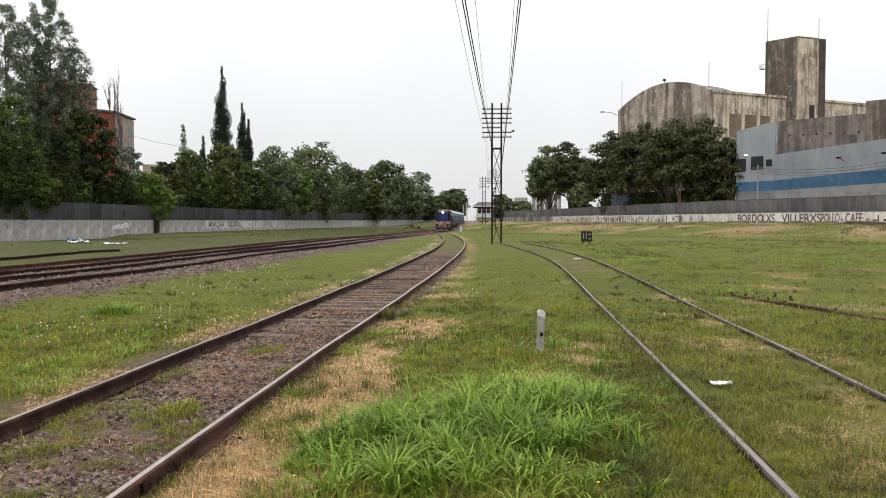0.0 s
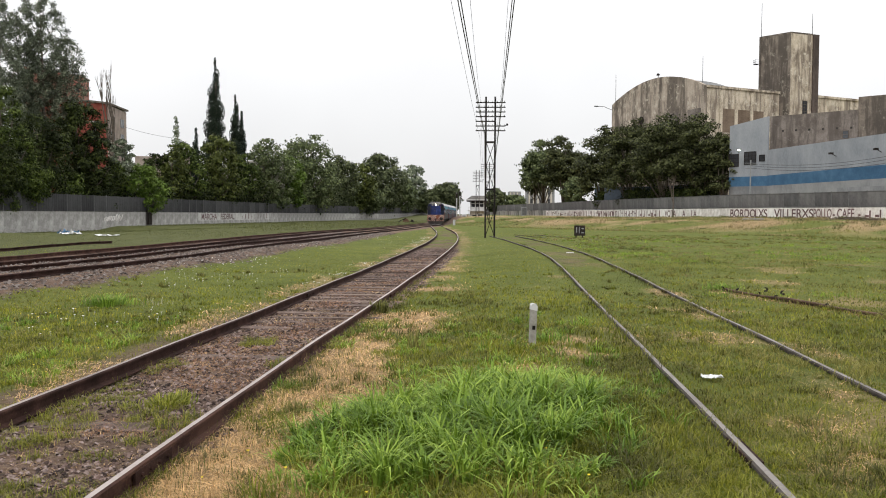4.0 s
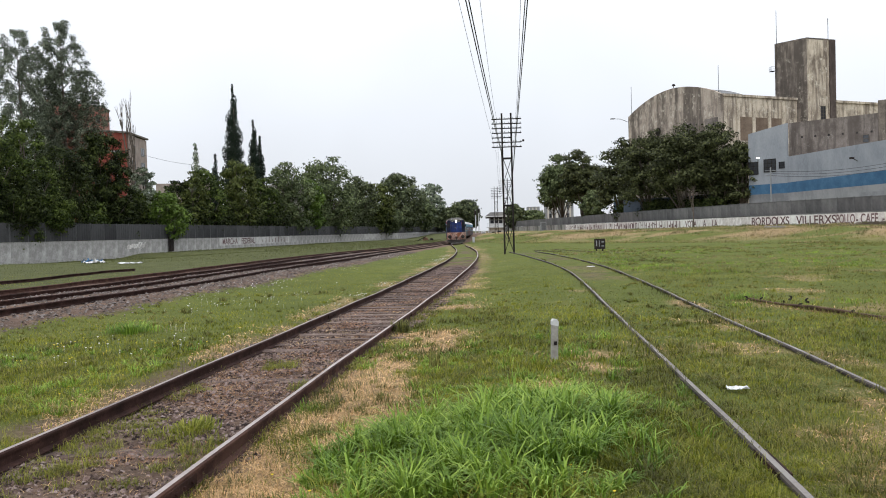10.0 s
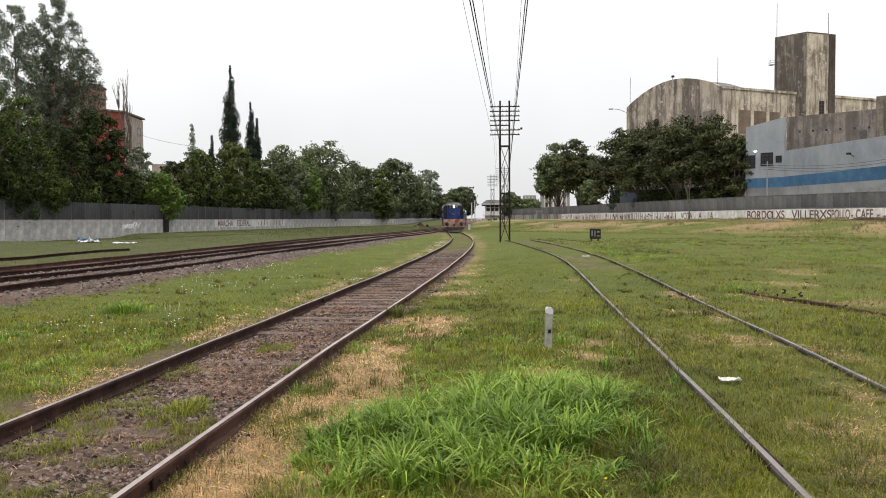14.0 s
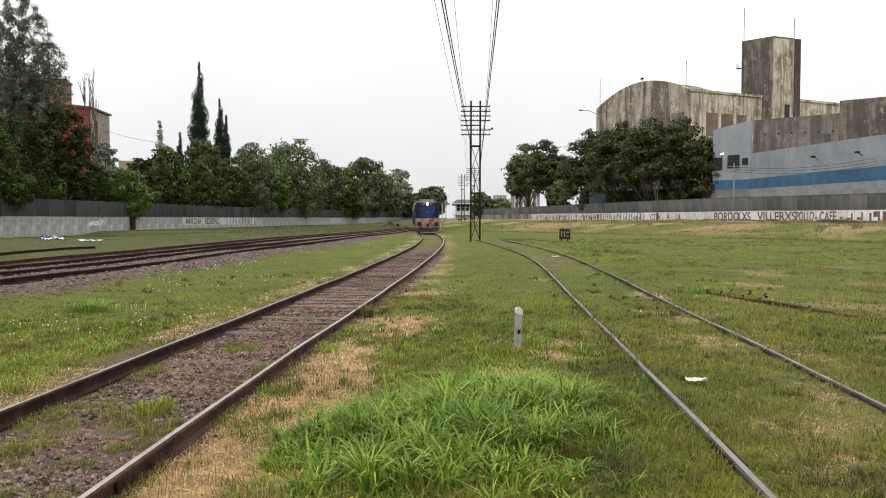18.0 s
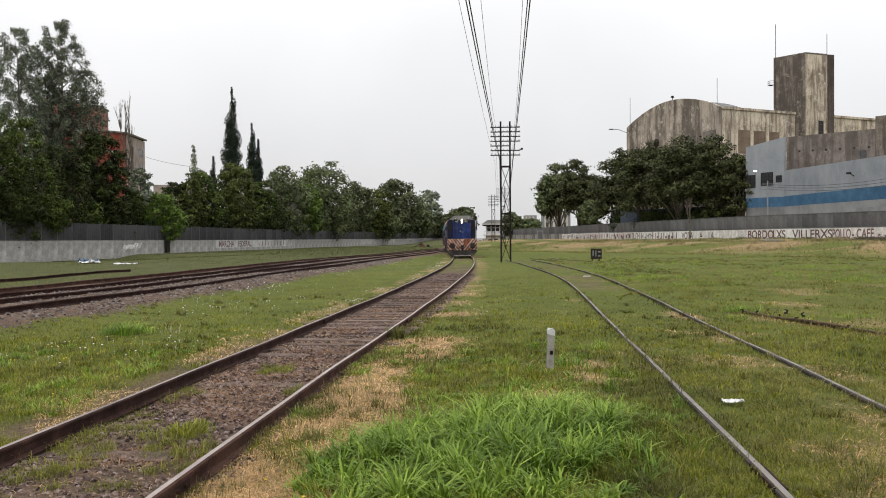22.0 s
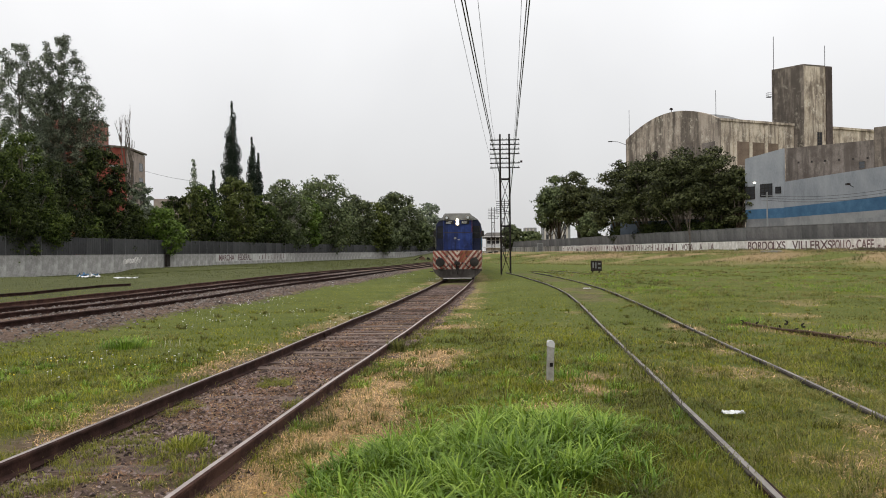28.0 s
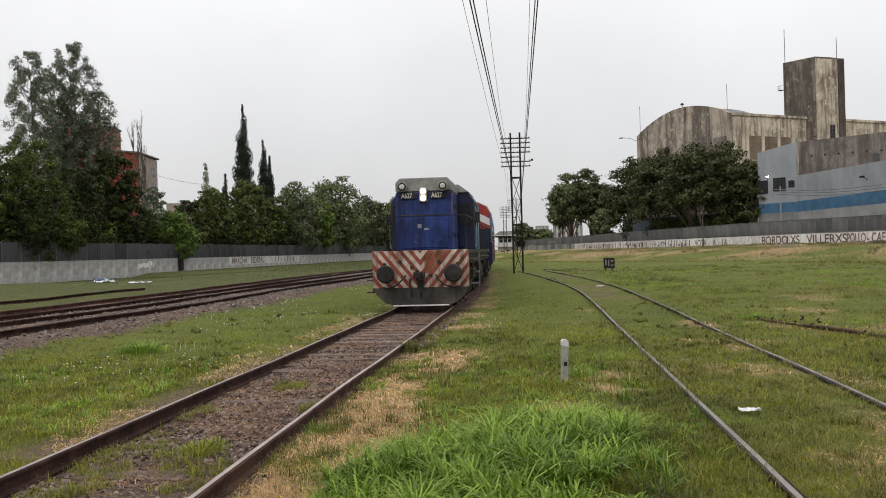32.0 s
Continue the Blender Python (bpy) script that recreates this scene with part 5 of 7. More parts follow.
                tr.tube([p0, (p0 + p1) / 2 + Vector((0, 0, -0.03 * H)), p1], [r0 * 0.4, r0 * 0.25, r0 * 0.08], 5)
    part("trunk", tr, bark, t, smooth=True)
    n, leaf = int(n * (1.35 if y > 135 else 1.6)), leaf * (0.8 if y > 135 else 0.74)
    if kind == "column":
        n, leaf = int(n * 1.9), leaf * 0.62
    if kind == "tall":
        n = int(n * 1.05)
    pts, out = crown_points(rng, blobs, int(n * 0.72), kind in ("round", "tall", "umbrella"))
    if open_:
        ok = vnoise(pts[:, 0] * 1.0 + pts[:, 2] * 0.7, pts[:, 1] + pts[:, 2], spread * 0.35, 2) > open_
        pts, out = pts[ok], out[ok]
    pts, out = pts[pts[:, 2] > 0.3], out[pts[:, 2] > 0.3]
    pts, out = pts[pts[:, 2] < H - 0.15], out[pts[:, 2] < H - 0.15]
    v, f = leaf_cards(rng, pts, leaf * 1.16, out)
    part("crown", raw_mesh("crown", v, f, LEAF[tone]), None, t)
    return t


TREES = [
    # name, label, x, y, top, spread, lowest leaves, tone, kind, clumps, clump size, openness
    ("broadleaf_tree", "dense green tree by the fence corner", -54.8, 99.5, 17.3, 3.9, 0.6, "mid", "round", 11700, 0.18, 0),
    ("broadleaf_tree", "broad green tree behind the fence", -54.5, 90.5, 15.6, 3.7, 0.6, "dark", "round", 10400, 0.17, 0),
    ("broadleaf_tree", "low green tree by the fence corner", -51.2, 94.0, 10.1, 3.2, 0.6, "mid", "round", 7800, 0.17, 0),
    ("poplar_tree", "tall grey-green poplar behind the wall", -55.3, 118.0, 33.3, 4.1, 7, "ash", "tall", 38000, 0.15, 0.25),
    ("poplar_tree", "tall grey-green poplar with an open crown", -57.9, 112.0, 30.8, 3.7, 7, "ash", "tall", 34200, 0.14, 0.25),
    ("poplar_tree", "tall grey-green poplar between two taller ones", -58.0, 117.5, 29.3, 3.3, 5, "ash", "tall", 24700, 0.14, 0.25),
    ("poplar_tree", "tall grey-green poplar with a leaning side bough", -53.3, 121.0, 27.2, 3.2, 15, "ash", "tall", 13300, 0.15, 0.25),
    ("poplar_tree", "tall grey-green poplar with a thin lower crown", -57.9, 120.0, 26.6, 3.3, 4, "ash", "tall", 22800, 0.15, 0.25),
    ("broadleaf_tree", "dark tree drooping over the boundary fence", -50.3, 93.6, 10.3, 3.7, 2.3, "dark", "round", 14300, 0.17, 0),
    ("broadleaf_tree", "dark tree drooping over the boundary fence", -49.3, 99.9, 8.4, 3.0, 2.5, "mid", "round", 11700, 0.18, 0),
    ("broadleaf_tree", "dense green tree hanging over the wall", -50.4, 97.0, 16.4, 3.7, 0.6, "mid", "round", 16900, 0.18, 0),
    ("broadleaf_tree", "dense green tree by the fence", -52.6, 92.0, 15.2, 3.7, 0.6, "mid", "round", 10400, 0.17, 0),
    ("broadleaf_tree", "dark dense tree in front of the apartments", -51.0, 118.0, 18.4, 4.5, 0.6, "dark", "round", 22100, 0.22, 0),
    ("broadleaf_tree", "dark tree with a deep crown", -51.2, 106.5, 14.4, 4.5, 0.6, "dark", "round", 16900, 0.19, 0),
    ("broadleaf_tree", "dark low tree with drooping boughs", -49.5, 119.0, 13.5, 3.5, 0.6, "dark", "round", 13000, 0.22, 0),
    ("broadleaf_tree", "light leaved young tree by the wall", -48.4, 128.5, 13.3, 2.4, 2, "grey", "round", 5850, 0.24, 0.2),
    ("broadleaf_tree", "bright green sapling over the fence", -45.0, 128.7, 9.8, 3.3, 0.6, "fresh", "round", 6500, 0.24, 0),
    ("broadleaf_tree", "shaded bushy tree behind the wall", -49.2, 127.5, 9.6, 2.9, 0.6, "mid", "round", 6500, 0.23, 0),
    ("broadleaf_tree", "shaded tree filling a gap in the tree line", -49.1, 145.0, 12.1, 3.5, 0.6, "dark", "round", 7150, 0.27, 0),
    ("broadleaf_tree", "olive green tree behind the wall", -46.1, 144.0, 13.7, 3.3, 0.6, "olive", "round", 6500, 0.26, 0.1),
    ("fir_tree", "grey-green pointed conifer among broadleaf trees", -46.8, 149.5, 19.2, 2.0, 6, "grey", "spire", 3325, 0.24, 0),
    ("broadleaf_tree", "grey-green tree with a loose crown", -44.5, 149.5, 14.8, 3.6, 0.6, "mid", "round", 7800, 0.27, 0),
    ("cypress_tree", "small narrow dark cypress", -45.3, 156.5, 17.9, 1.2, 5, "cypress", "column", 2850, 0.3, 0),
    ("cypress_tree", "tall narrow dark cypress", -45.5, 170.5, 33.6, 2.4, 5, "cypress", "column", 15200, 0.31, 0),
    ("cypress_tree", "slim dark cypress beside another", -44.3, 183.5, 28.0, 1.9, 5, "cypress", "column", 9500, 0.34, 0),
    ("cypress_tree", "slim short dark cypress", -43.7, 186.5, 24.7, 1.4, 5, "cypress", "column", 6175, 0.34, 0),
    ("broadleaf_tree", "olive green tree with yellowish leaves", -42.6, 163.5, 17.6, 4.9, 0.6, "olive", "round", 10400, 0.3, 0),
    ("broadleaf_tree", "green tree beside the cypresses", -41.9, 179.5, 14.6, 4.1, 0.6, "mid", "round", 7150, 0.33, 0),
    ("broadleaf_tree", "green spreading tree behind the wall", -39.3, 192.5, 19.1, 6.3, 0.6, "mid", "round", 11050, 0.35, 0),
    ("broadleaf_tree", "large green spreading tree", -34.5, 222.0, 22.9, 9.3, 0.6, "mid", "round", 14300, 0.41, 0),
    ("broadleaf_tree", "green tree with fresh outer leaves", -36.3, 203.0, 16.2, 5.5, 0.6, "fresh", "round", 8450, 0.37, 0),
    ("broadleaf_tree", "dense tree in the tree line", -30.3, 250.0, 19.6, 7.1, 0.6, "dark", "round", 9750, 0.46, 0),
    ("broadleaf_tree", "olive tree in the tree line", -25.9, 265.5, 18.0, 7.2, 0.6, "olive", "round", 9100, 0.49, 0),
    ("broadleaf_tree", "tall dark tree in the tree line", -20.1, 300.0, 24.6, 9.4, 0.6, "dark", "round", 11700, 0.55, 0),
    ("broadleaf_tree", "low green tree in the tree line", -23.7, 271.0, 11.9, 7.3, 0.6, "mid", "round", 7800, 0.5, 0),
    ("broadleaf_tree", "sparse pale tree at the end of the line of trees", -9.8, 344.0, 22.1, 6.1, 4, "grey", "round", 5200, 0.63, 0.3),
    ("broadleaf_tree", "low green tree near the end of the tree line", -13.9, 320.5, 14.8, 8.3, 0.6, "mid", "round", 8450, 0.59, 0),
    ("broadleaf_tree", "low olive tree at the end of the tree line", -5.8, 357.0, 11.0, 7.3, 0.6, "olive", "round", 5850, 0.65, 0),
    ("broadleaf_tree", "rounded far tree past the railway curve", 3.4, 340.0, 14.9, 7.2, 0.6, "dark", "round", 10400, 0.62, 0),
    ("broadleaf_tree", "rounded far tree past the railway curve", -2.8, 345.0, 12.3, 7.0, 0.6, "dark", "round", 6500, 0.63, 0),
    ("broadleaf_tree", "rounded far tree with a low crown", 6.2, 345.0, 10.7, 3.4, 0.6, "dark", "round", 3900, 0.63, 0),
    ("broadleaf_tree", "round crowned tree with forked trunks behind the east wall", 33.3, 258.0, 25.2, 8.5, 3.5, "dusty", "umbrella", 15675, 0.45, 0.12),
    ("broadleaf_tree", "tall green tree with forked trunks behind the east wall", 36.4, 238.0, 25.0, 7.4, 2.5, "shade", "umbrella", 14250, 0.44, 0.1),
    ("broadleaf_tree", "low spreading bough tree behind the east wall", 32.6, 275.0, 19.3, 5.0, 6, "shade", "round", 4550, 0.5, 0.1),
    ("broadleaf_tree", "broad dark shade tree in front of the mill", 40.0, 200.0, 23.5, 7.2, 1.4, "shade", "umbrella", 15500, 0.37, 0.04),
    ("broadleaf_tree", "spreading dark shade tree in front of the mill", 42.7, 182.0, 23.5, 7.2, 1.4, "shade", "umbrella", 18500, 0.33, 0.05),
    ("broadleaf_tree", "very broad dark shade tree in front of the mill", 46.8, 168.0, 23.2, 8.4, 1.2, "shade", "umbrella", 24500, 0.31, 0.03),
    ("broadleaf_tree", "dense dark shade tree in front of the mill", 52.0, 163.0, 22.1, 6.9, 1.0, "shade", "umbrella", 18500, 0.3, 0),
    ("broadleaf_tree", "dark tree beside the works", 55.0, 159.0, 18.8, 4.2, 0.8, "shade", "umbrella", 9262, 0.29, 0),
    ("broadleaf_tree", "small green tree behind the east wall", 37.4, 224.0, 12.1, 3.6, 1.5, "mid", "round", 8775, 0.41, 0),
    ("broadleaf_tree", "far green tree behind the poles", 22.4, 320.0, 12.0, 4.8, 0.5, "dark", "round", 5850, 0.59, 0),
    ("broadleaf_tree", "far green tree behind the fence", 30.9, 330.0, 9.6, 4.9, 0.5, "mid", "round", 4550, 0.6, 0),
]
# far trees swap to the tones that have haze in their colour
HAZE_TONE = {"mid": "dusty", "dark": "dull"}
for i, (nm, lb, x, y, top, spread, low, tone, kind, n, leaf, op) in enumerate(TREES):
    tone = HAZE_TONE.get(tone, tone) if y > 185 else tone
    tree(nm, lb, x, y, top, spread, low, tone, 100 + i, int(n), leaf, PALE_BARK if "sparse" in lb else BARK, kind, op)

# understorey added along the west wall; near shrubs' dark leaves supply the deep shade
for i in range(34):
    y = 92 + i * 6.6
    rr = random.Random(i)
    x = float(poly_x(wall_l, y)) - rr.uniform(3.0, 5.5)
    k = 1 + (y - 92) / 260
    # from 215 m on, mostly tones with haze in their colour
    tree("shrub", "filler shrub, toned for the shaded strip behind the wall", x, y, rr.uniform(5.5, 8.5) * k, rr.uniform(2.8, 3.8) * k, 0.4, rr.choice(("dark", "dark", "dark", "mid") if y < 215 else ("dull", "dusty", "dull", "olive")), 300 + i, 3000, 0.22 * k)
# dark shrubs stand in for the shadow mass under the east trees
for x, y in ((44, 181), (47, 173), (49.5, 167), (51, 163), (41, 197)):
    tree("shrub", "shrub with shade in its dark leaves behind the east fence", x, y, 7.9, 4.6, 0.4, "dark", 400 + int(x), 6500, 0.25)


def bare_tree(x, y, top, seed, label):
    rng = random.Random(seed)
    base = float(ground_z(x, y))
    t = thing("bare_tree", label, "tree", pose(x, y, base))
    H = top - base
    s = Shape()

    def grow(p, d, L, r, lev):
        q = p + d * L
        s.tube([p, (p + q) / 2 + Vector((rng.uniform(-1, 1), rng.uniform(-1, 1), 0)) * L * 0.04, q], [r, r * 0.8, r * 0.6], 5)
        if lev:
            for _ in range(3):
                e = (d * 1.5 + Vector((rng.uniform(-0.34, 0.34), rng.uniform(-0.34, 0.34), rng.uniform(0.3, 0.9)))).normalized()
                grow(p + (q - p) * rng.uniform(0.55, 1.0), e, L * rng.uniform(0.5, 0.75), r * 0.5, lev - 1)

    grow(Vector((0, 0, -0.2)), Vector((0, 0, 1)), H * 0.42, H * 0.02, 4)
    part("branchwork", s, BARK, t)


bare_tree(-55.0, 141, 25.5, 3, "leafless pale tree in front of the apartments")
bare_tree(43.6, 152, 9.5, 9, "leafless pale young tree under the shade trees")

# street light and service pole by the works
sp = thing("service_pole", "grey service pole with small crossarms and cables", "utility pole")
part("pole", Shape().tube([(55.1, 145.0, 0.8), (55.1, 145.0, 11.5)], [0.16, 0.11], 8), GREY_PAINT, sp)
for z in (10.9, 10.0):
    part("crossarm", Shape().box(54.1, 56.1, 144.95, 145.05, z, z + 0.1), GREY_PAINT, sp)
for k in range(3):
    wire("service_wire", "sagging service cable to the works", (55.1, 145.0, 10.9 - 0.4 * k), (67.4, 121.5, 10.8 - 0.5 * k), 0.8, 0.03)
wire("service_wire", "thin cable from the apartments to the trees", (-70.15, 186.0, 21.0), (-52, 165, 16.5), 0.3, 0.03)
sl = thing("street_lamp", "lit white street lamp on a bracket beside the works", "lamp")
part("arm", Shape().tube([(56.6, 154.9, 13.4), (56.2, 153.9, 13.9), (55.9, 153.2, 13.95)], 0.06, 6), GREY_PAINT, sl)
part("head", Shape().box(55.5, 56.3, 152.8, 153.3, 13.93, 14.1), GREY_PAINT, sl)
part("lens", Shape().box(55.7, 56.1, 152.9, 153.2, 13.75, 13.92), glow("lit_street_lamp", (1, 0.95, 0.85), 25), sl)
sl2 = thing("street_lamp", "white street lamp among the trees", "lamp")
part("pole", Shape().tube([(-52.4, 128, 0), (-52.4, 128, 15.6)], 0.08, 6), GREY_PAINT, sl2)
part("head", Shape().box(-53.2, -51.9, 127.8, 128.2, 15.5, 15.75), COACH_WHITE, sl2)


# ---- train ----
def clip_poly(poly, x0, x1, z0, z1):
    """A polygon cut to a rectangle."""
    for ax, val, keep in ((0, x0, 1), (0, x1, -1), (1, z0, 1), (1, z1, -1)):
        out = []
        for i, p in enumerate(poly):
            q = poly[(i + 1) % len(poly)]
            a, b = (p[ax] - val) * keep, (q[ax] - val) * keep
            if a >= 0:
                out.append(p)
            if a * b < 0:
                u = a / (a - b)
                out.append((p[0] + (q[0] - p[0]) * u, p[1] + (q[1] - p[1]) * u))
        poly = out
        if len(poly) < 3:
            return []
    return poly


def wheelset(parent, y, r=0.5):
    s = Shape()
    for sx in (-1, 1):
        s.tube([(sx * 0.79, 0, 0), (sx * 0.82, 0, 0), (sx * 0.83, 0, 0), (sx * 0.93, 0, 0)], [r + 0.03, r + 0.03, r, r - 0.01], 20)
        for k in range(6):
            a = k * math.pi / 3
            s.box(sx * 0.93 - 0.01, sx * 0.93 + 0.01, r * 0.55 * math.cos(a) - 0.05, r * 0.55 * math.cos(a) + 0.05, r * 0.55 * math.sin(a) - 0.05, r * 0.55 * math.sin(a) + 0.05)
    s.tube([(-1.05, 0, 0), (1.05, 0, 0)], 0.09, 10)
    return part("wheelset", s, BLACK, parent, at=pose(0, y, r))


def bogie(parent, y, axles, half):
    s = Shape()
    for sx in (-1, 1):
        s.slab([(-half, 0.62), (half, 0.62), (half, 0.8), (half * 0.55, 0.98), (-half * 0.55, 0.98), (-half, 0.8)], "x", sx * 1.02 - 0.07, sx * 1.02 + 0.07)
        for a in axles:
            s.box(sx * 1.06 - 0.1, sx * 1.06 + 0.1, a - 0.17, a + 0.17, 0.32, 0.68)
            for q in (-0.3, 0.3):
                s.tube([(sx * 1.06, a + q, 0.55), (sx * 1.06, a + q, 0.95)], 0.09, 8)
    s.box(-0.95, 0.95, -0.3, 0.3, 0.55, 0.95)
    b = part("bogie", s, BLACK, parent, at=pose(0, y, 0))
    return b, [wheelset(b, a) for a in axles]


WHEELS = []
loco = thing("locomotive", "blue diesel locomotive with red and white chevron pilot, headlamps lit", "locomotive")
# underframe and pilot
part("underframe", Shape().box(-1.3, 1.3, 0.2, 15.0, 1.28, 1.6), BLACK, loco)
part("walkway", Shape().box(-1.41, 1.41, 0.06, 15.1, 1.6, 1.72), BLACK, loco)
pilot = part("pilot_plate", Shape().box(-1.41, 1.41, 0.0, 0.05, 0.64, 1.72), STRIPE_WHITE, loco, "worn white plate with red chevrons")
for sx in (-1, 1):
    for c in np.arange(-0.94, 2.5, 0.29):
        wd = 0.14
        poly = [(c, 0.64), (c + wd, 0.64), (c + wd + 0.88, 1.72), (c + 0.88, 1.72)]
        poly = clip_poly(poly, 0.0, 1.41, 0.64, 1.715)
        if poly:
            part("chevron_stripe", Shape().slab([(sx * a, b) for a, b in poly], "y", -0.006, -0.001), STRIPE_RED, pilot)
    if sx > 0:
        for c in (-0.65, -0.36):
            poly = clip_poly([(c + 0.14, 0.64), (c + 0.29, 0.64), (c + 0.29 + 0.88, 1.72), (c + 0.14 + 0.88, 1.72)], 0.12, 1.2, 1.05, 1.712)
            part("rust_stain", Shape().slab(poly, "y", -0.005, -0.001), RUST_PAINT, pilot, "orange rust over white paint")
part("plough", Shape().slab([(-1.41, 0.64), (-1.3, 0.42), (-1.05, 0.2), (-0.82, 0.12), (0.82, 0.12), (1.05, 0.2), (1.3, 0.42), (1.41, 0.64)], "y", 0.0, 0.05), PILOT_GREY, loco, "scraped grey steel plough plate")
part("plough_lip", Shape().box(-0.82, 0.82, -0.025, 0.02, 0.1, 0.135), WHITEWASH, loco, "bright worn lower lip")
for x in (-0.72, 0.66):
    part("step_hole", Shape().box(x - 0.08, x + 0.08, -0.004, 0.021, 0.3, 0.36), BLACK, loco)
for sx in (-1, 1):
    bf = part("buffer", Shape().tube([(sx * 0.98, 0.0, 1.05), (sx * 0.98, -0.3, 1.05)], [0.17, 0.13], 14).tube([(sx * 0.98, -0.3, 1.05), (sx * 0.98, -0.34, 1.05), (sx * 0.98, -0.37, 1.05)], [0.255, 0.265, 0.22], 20), BLACK, loco, "round black buffer")
    part("hose", Shape().tube([(sx * 0.45, 0.0, 1.0), (sx * 0.5, -0.16, 0.9), (sx * 0.68, -0.2, 0.72), (sx * 0.95, -0.1, 0.62), (sx * 1.1, 0.0, 0.66)], 0.025, 6), BLACK, loco)
    part("footstep", Shape().box(sx * 1.41 - 0.2, sx * 1.41, 0.08, 0.5, 0.5, 0.54).box(sx * 1.41 - 0.2, sx * 1.41, 0.08, 0.5, 0.85, 0.89).box(sx * 1.41 - 0.02, sx * 1.41, 0.08, 0.5, 0.5, 1.3), BLACK, loco)
cp = Shape().box(-0.13, 0.13, -0.32, 0.0, 0.9, 1.08).box(-0.16, 0.07, -0.44, -0.3, 0.9, 1.1).box(0.07, 0.16, -0.4, -0.3, 0.9, 1.06).tube([(-0.05, -0.37, 0.84), (-0.05, -0.37, 1.16)], 0.045, 8)
part("coupler", cp, BLACK, loco, bevel=0.02)
part("drawhook", Shape().box(-0.09, 0.09, -0.14, 0.0, 0.62, 0.86).tube([(0, -0.1, 0.72), (0.02, -0.2, 0.5), (0.0, -0.16, 0.34)], 0.035, 6), BLACK, loco)
part("brake_hose", Shape().tube([(-0.3, 0, 0.9), (-0.31, -0.14, 0.84), (-0.28, -0.17, 0.5), (-0.25, -0.1, 0.36)], 0.035, 6), BLACK, loco)
for x, z in ((-1.05, 1.32), (-0.6, 1.4), (0.55, 1.38), (1.08, 1.3), (-0.25, 1.22), (0.3, 0.98)):
    part("bracket", Shape().box(x - 0.045, x + 0.045, -0.05, 0.0, z - 0.05, z + 0.05), BLACK, loco)
# short hood
nose = [(-0.86, 1.72), (0.86, 1.72), (0.86, 3.52), (-0.86, 3.52)]
part("short_hood", Shape().slab(nose, "y", 1.2, 3.6), LOCO_BLUE, loco, "faded blue hood", bevel=0.04)
part("hood_roof", Shape().slab([(-0.862, 3.522), (0.862, 3.522), (0.862, 3.8), (0.74, 3.94), (-0.74, 3.94), (-0.862, 3.8)], "y", 1.19, 3.6), LOCO_GREY, loco, "grey roof paint", bevel=0.03)
part("hood_seam", Shape().box(-0.83, 0.83, 1.18, 1.199, 2.78, 2.81), BLACK, loco)
part("hood_door", Shape().box(-0.74, 0.74, 1.175, 1.198, 1.8, 2.72), LOCO_BLUE, loco, bevel=0.01)
part("hood_badge", Shape().box(-0.2, -0.08, 1.168, 1.174, 2.4, 2.52), LOCO_GREY, loco)
part("hood_badge", Shape().box(0.0, 0.14, 1.168, 1.174, 2.34, 2.4), LOCO_GREY, loco)
part("hood_edge", Shape().box(0.845, 0.872, 1.19, 1.24, 2.8, 3.5), STRIPE_RED, loco, "thin dark red edge strip")
for sx in (-1, 1):
    nb = part("number_board", Shape().box(sx * 0.46 - 0.24, sx * 0.46 + 0.24, 1.12, 1.189, 3.3, 3.5), BLACK, loco, "black number board with white characters", bevel=0.01)
    lettering("board_lettering", "A627", 0.21, LETTER_WHITE, nb, pose(sx * 0.46 - 0.21, 1.117, 3.325, 90, 0, 0), "white painted characters", 0.002, 0.72)
    pod = part("marker_lamp", Shape().tube([(sx * 0.62, 1.25, 3.66), (sx * 0.62, 1.12, 3.66), (sx * 0.62, 0.97, 3.66), (sx * 0.62, 0.94, 3.66)], [0.1, 0.15, 0.165, 0.13], 18), POST_GREY, loco, "round pale grey marker lamp", smooth=True)
    part("bezel", Shape().tube([(sx * 0.62, 0.945, 3.66), (sx * 0.62, 0.925, 3.66)], [0.125, 0.11], 18), IRON, pod)
    part("lens", Shape().tube([(sx * 0.62, 0.93, 3.66), (sx * 0.62, 0.91, 3.66)], [0.09, 0.06], 14), INSULATOR, pod)
hl = part("headlamp_housing", Shape().box(-0.12, 0.12, 1.1, 1.2, 3.2, 3.64), LOCO_GREY, loco, bevel=0.03)
for z in (3.31, 3.525):
    part("headlamp", Shape().tube([(0, 1.1, z), (0, 1.06, z)], 0.08, 16), LAMP, hl, "lit round headlamp")
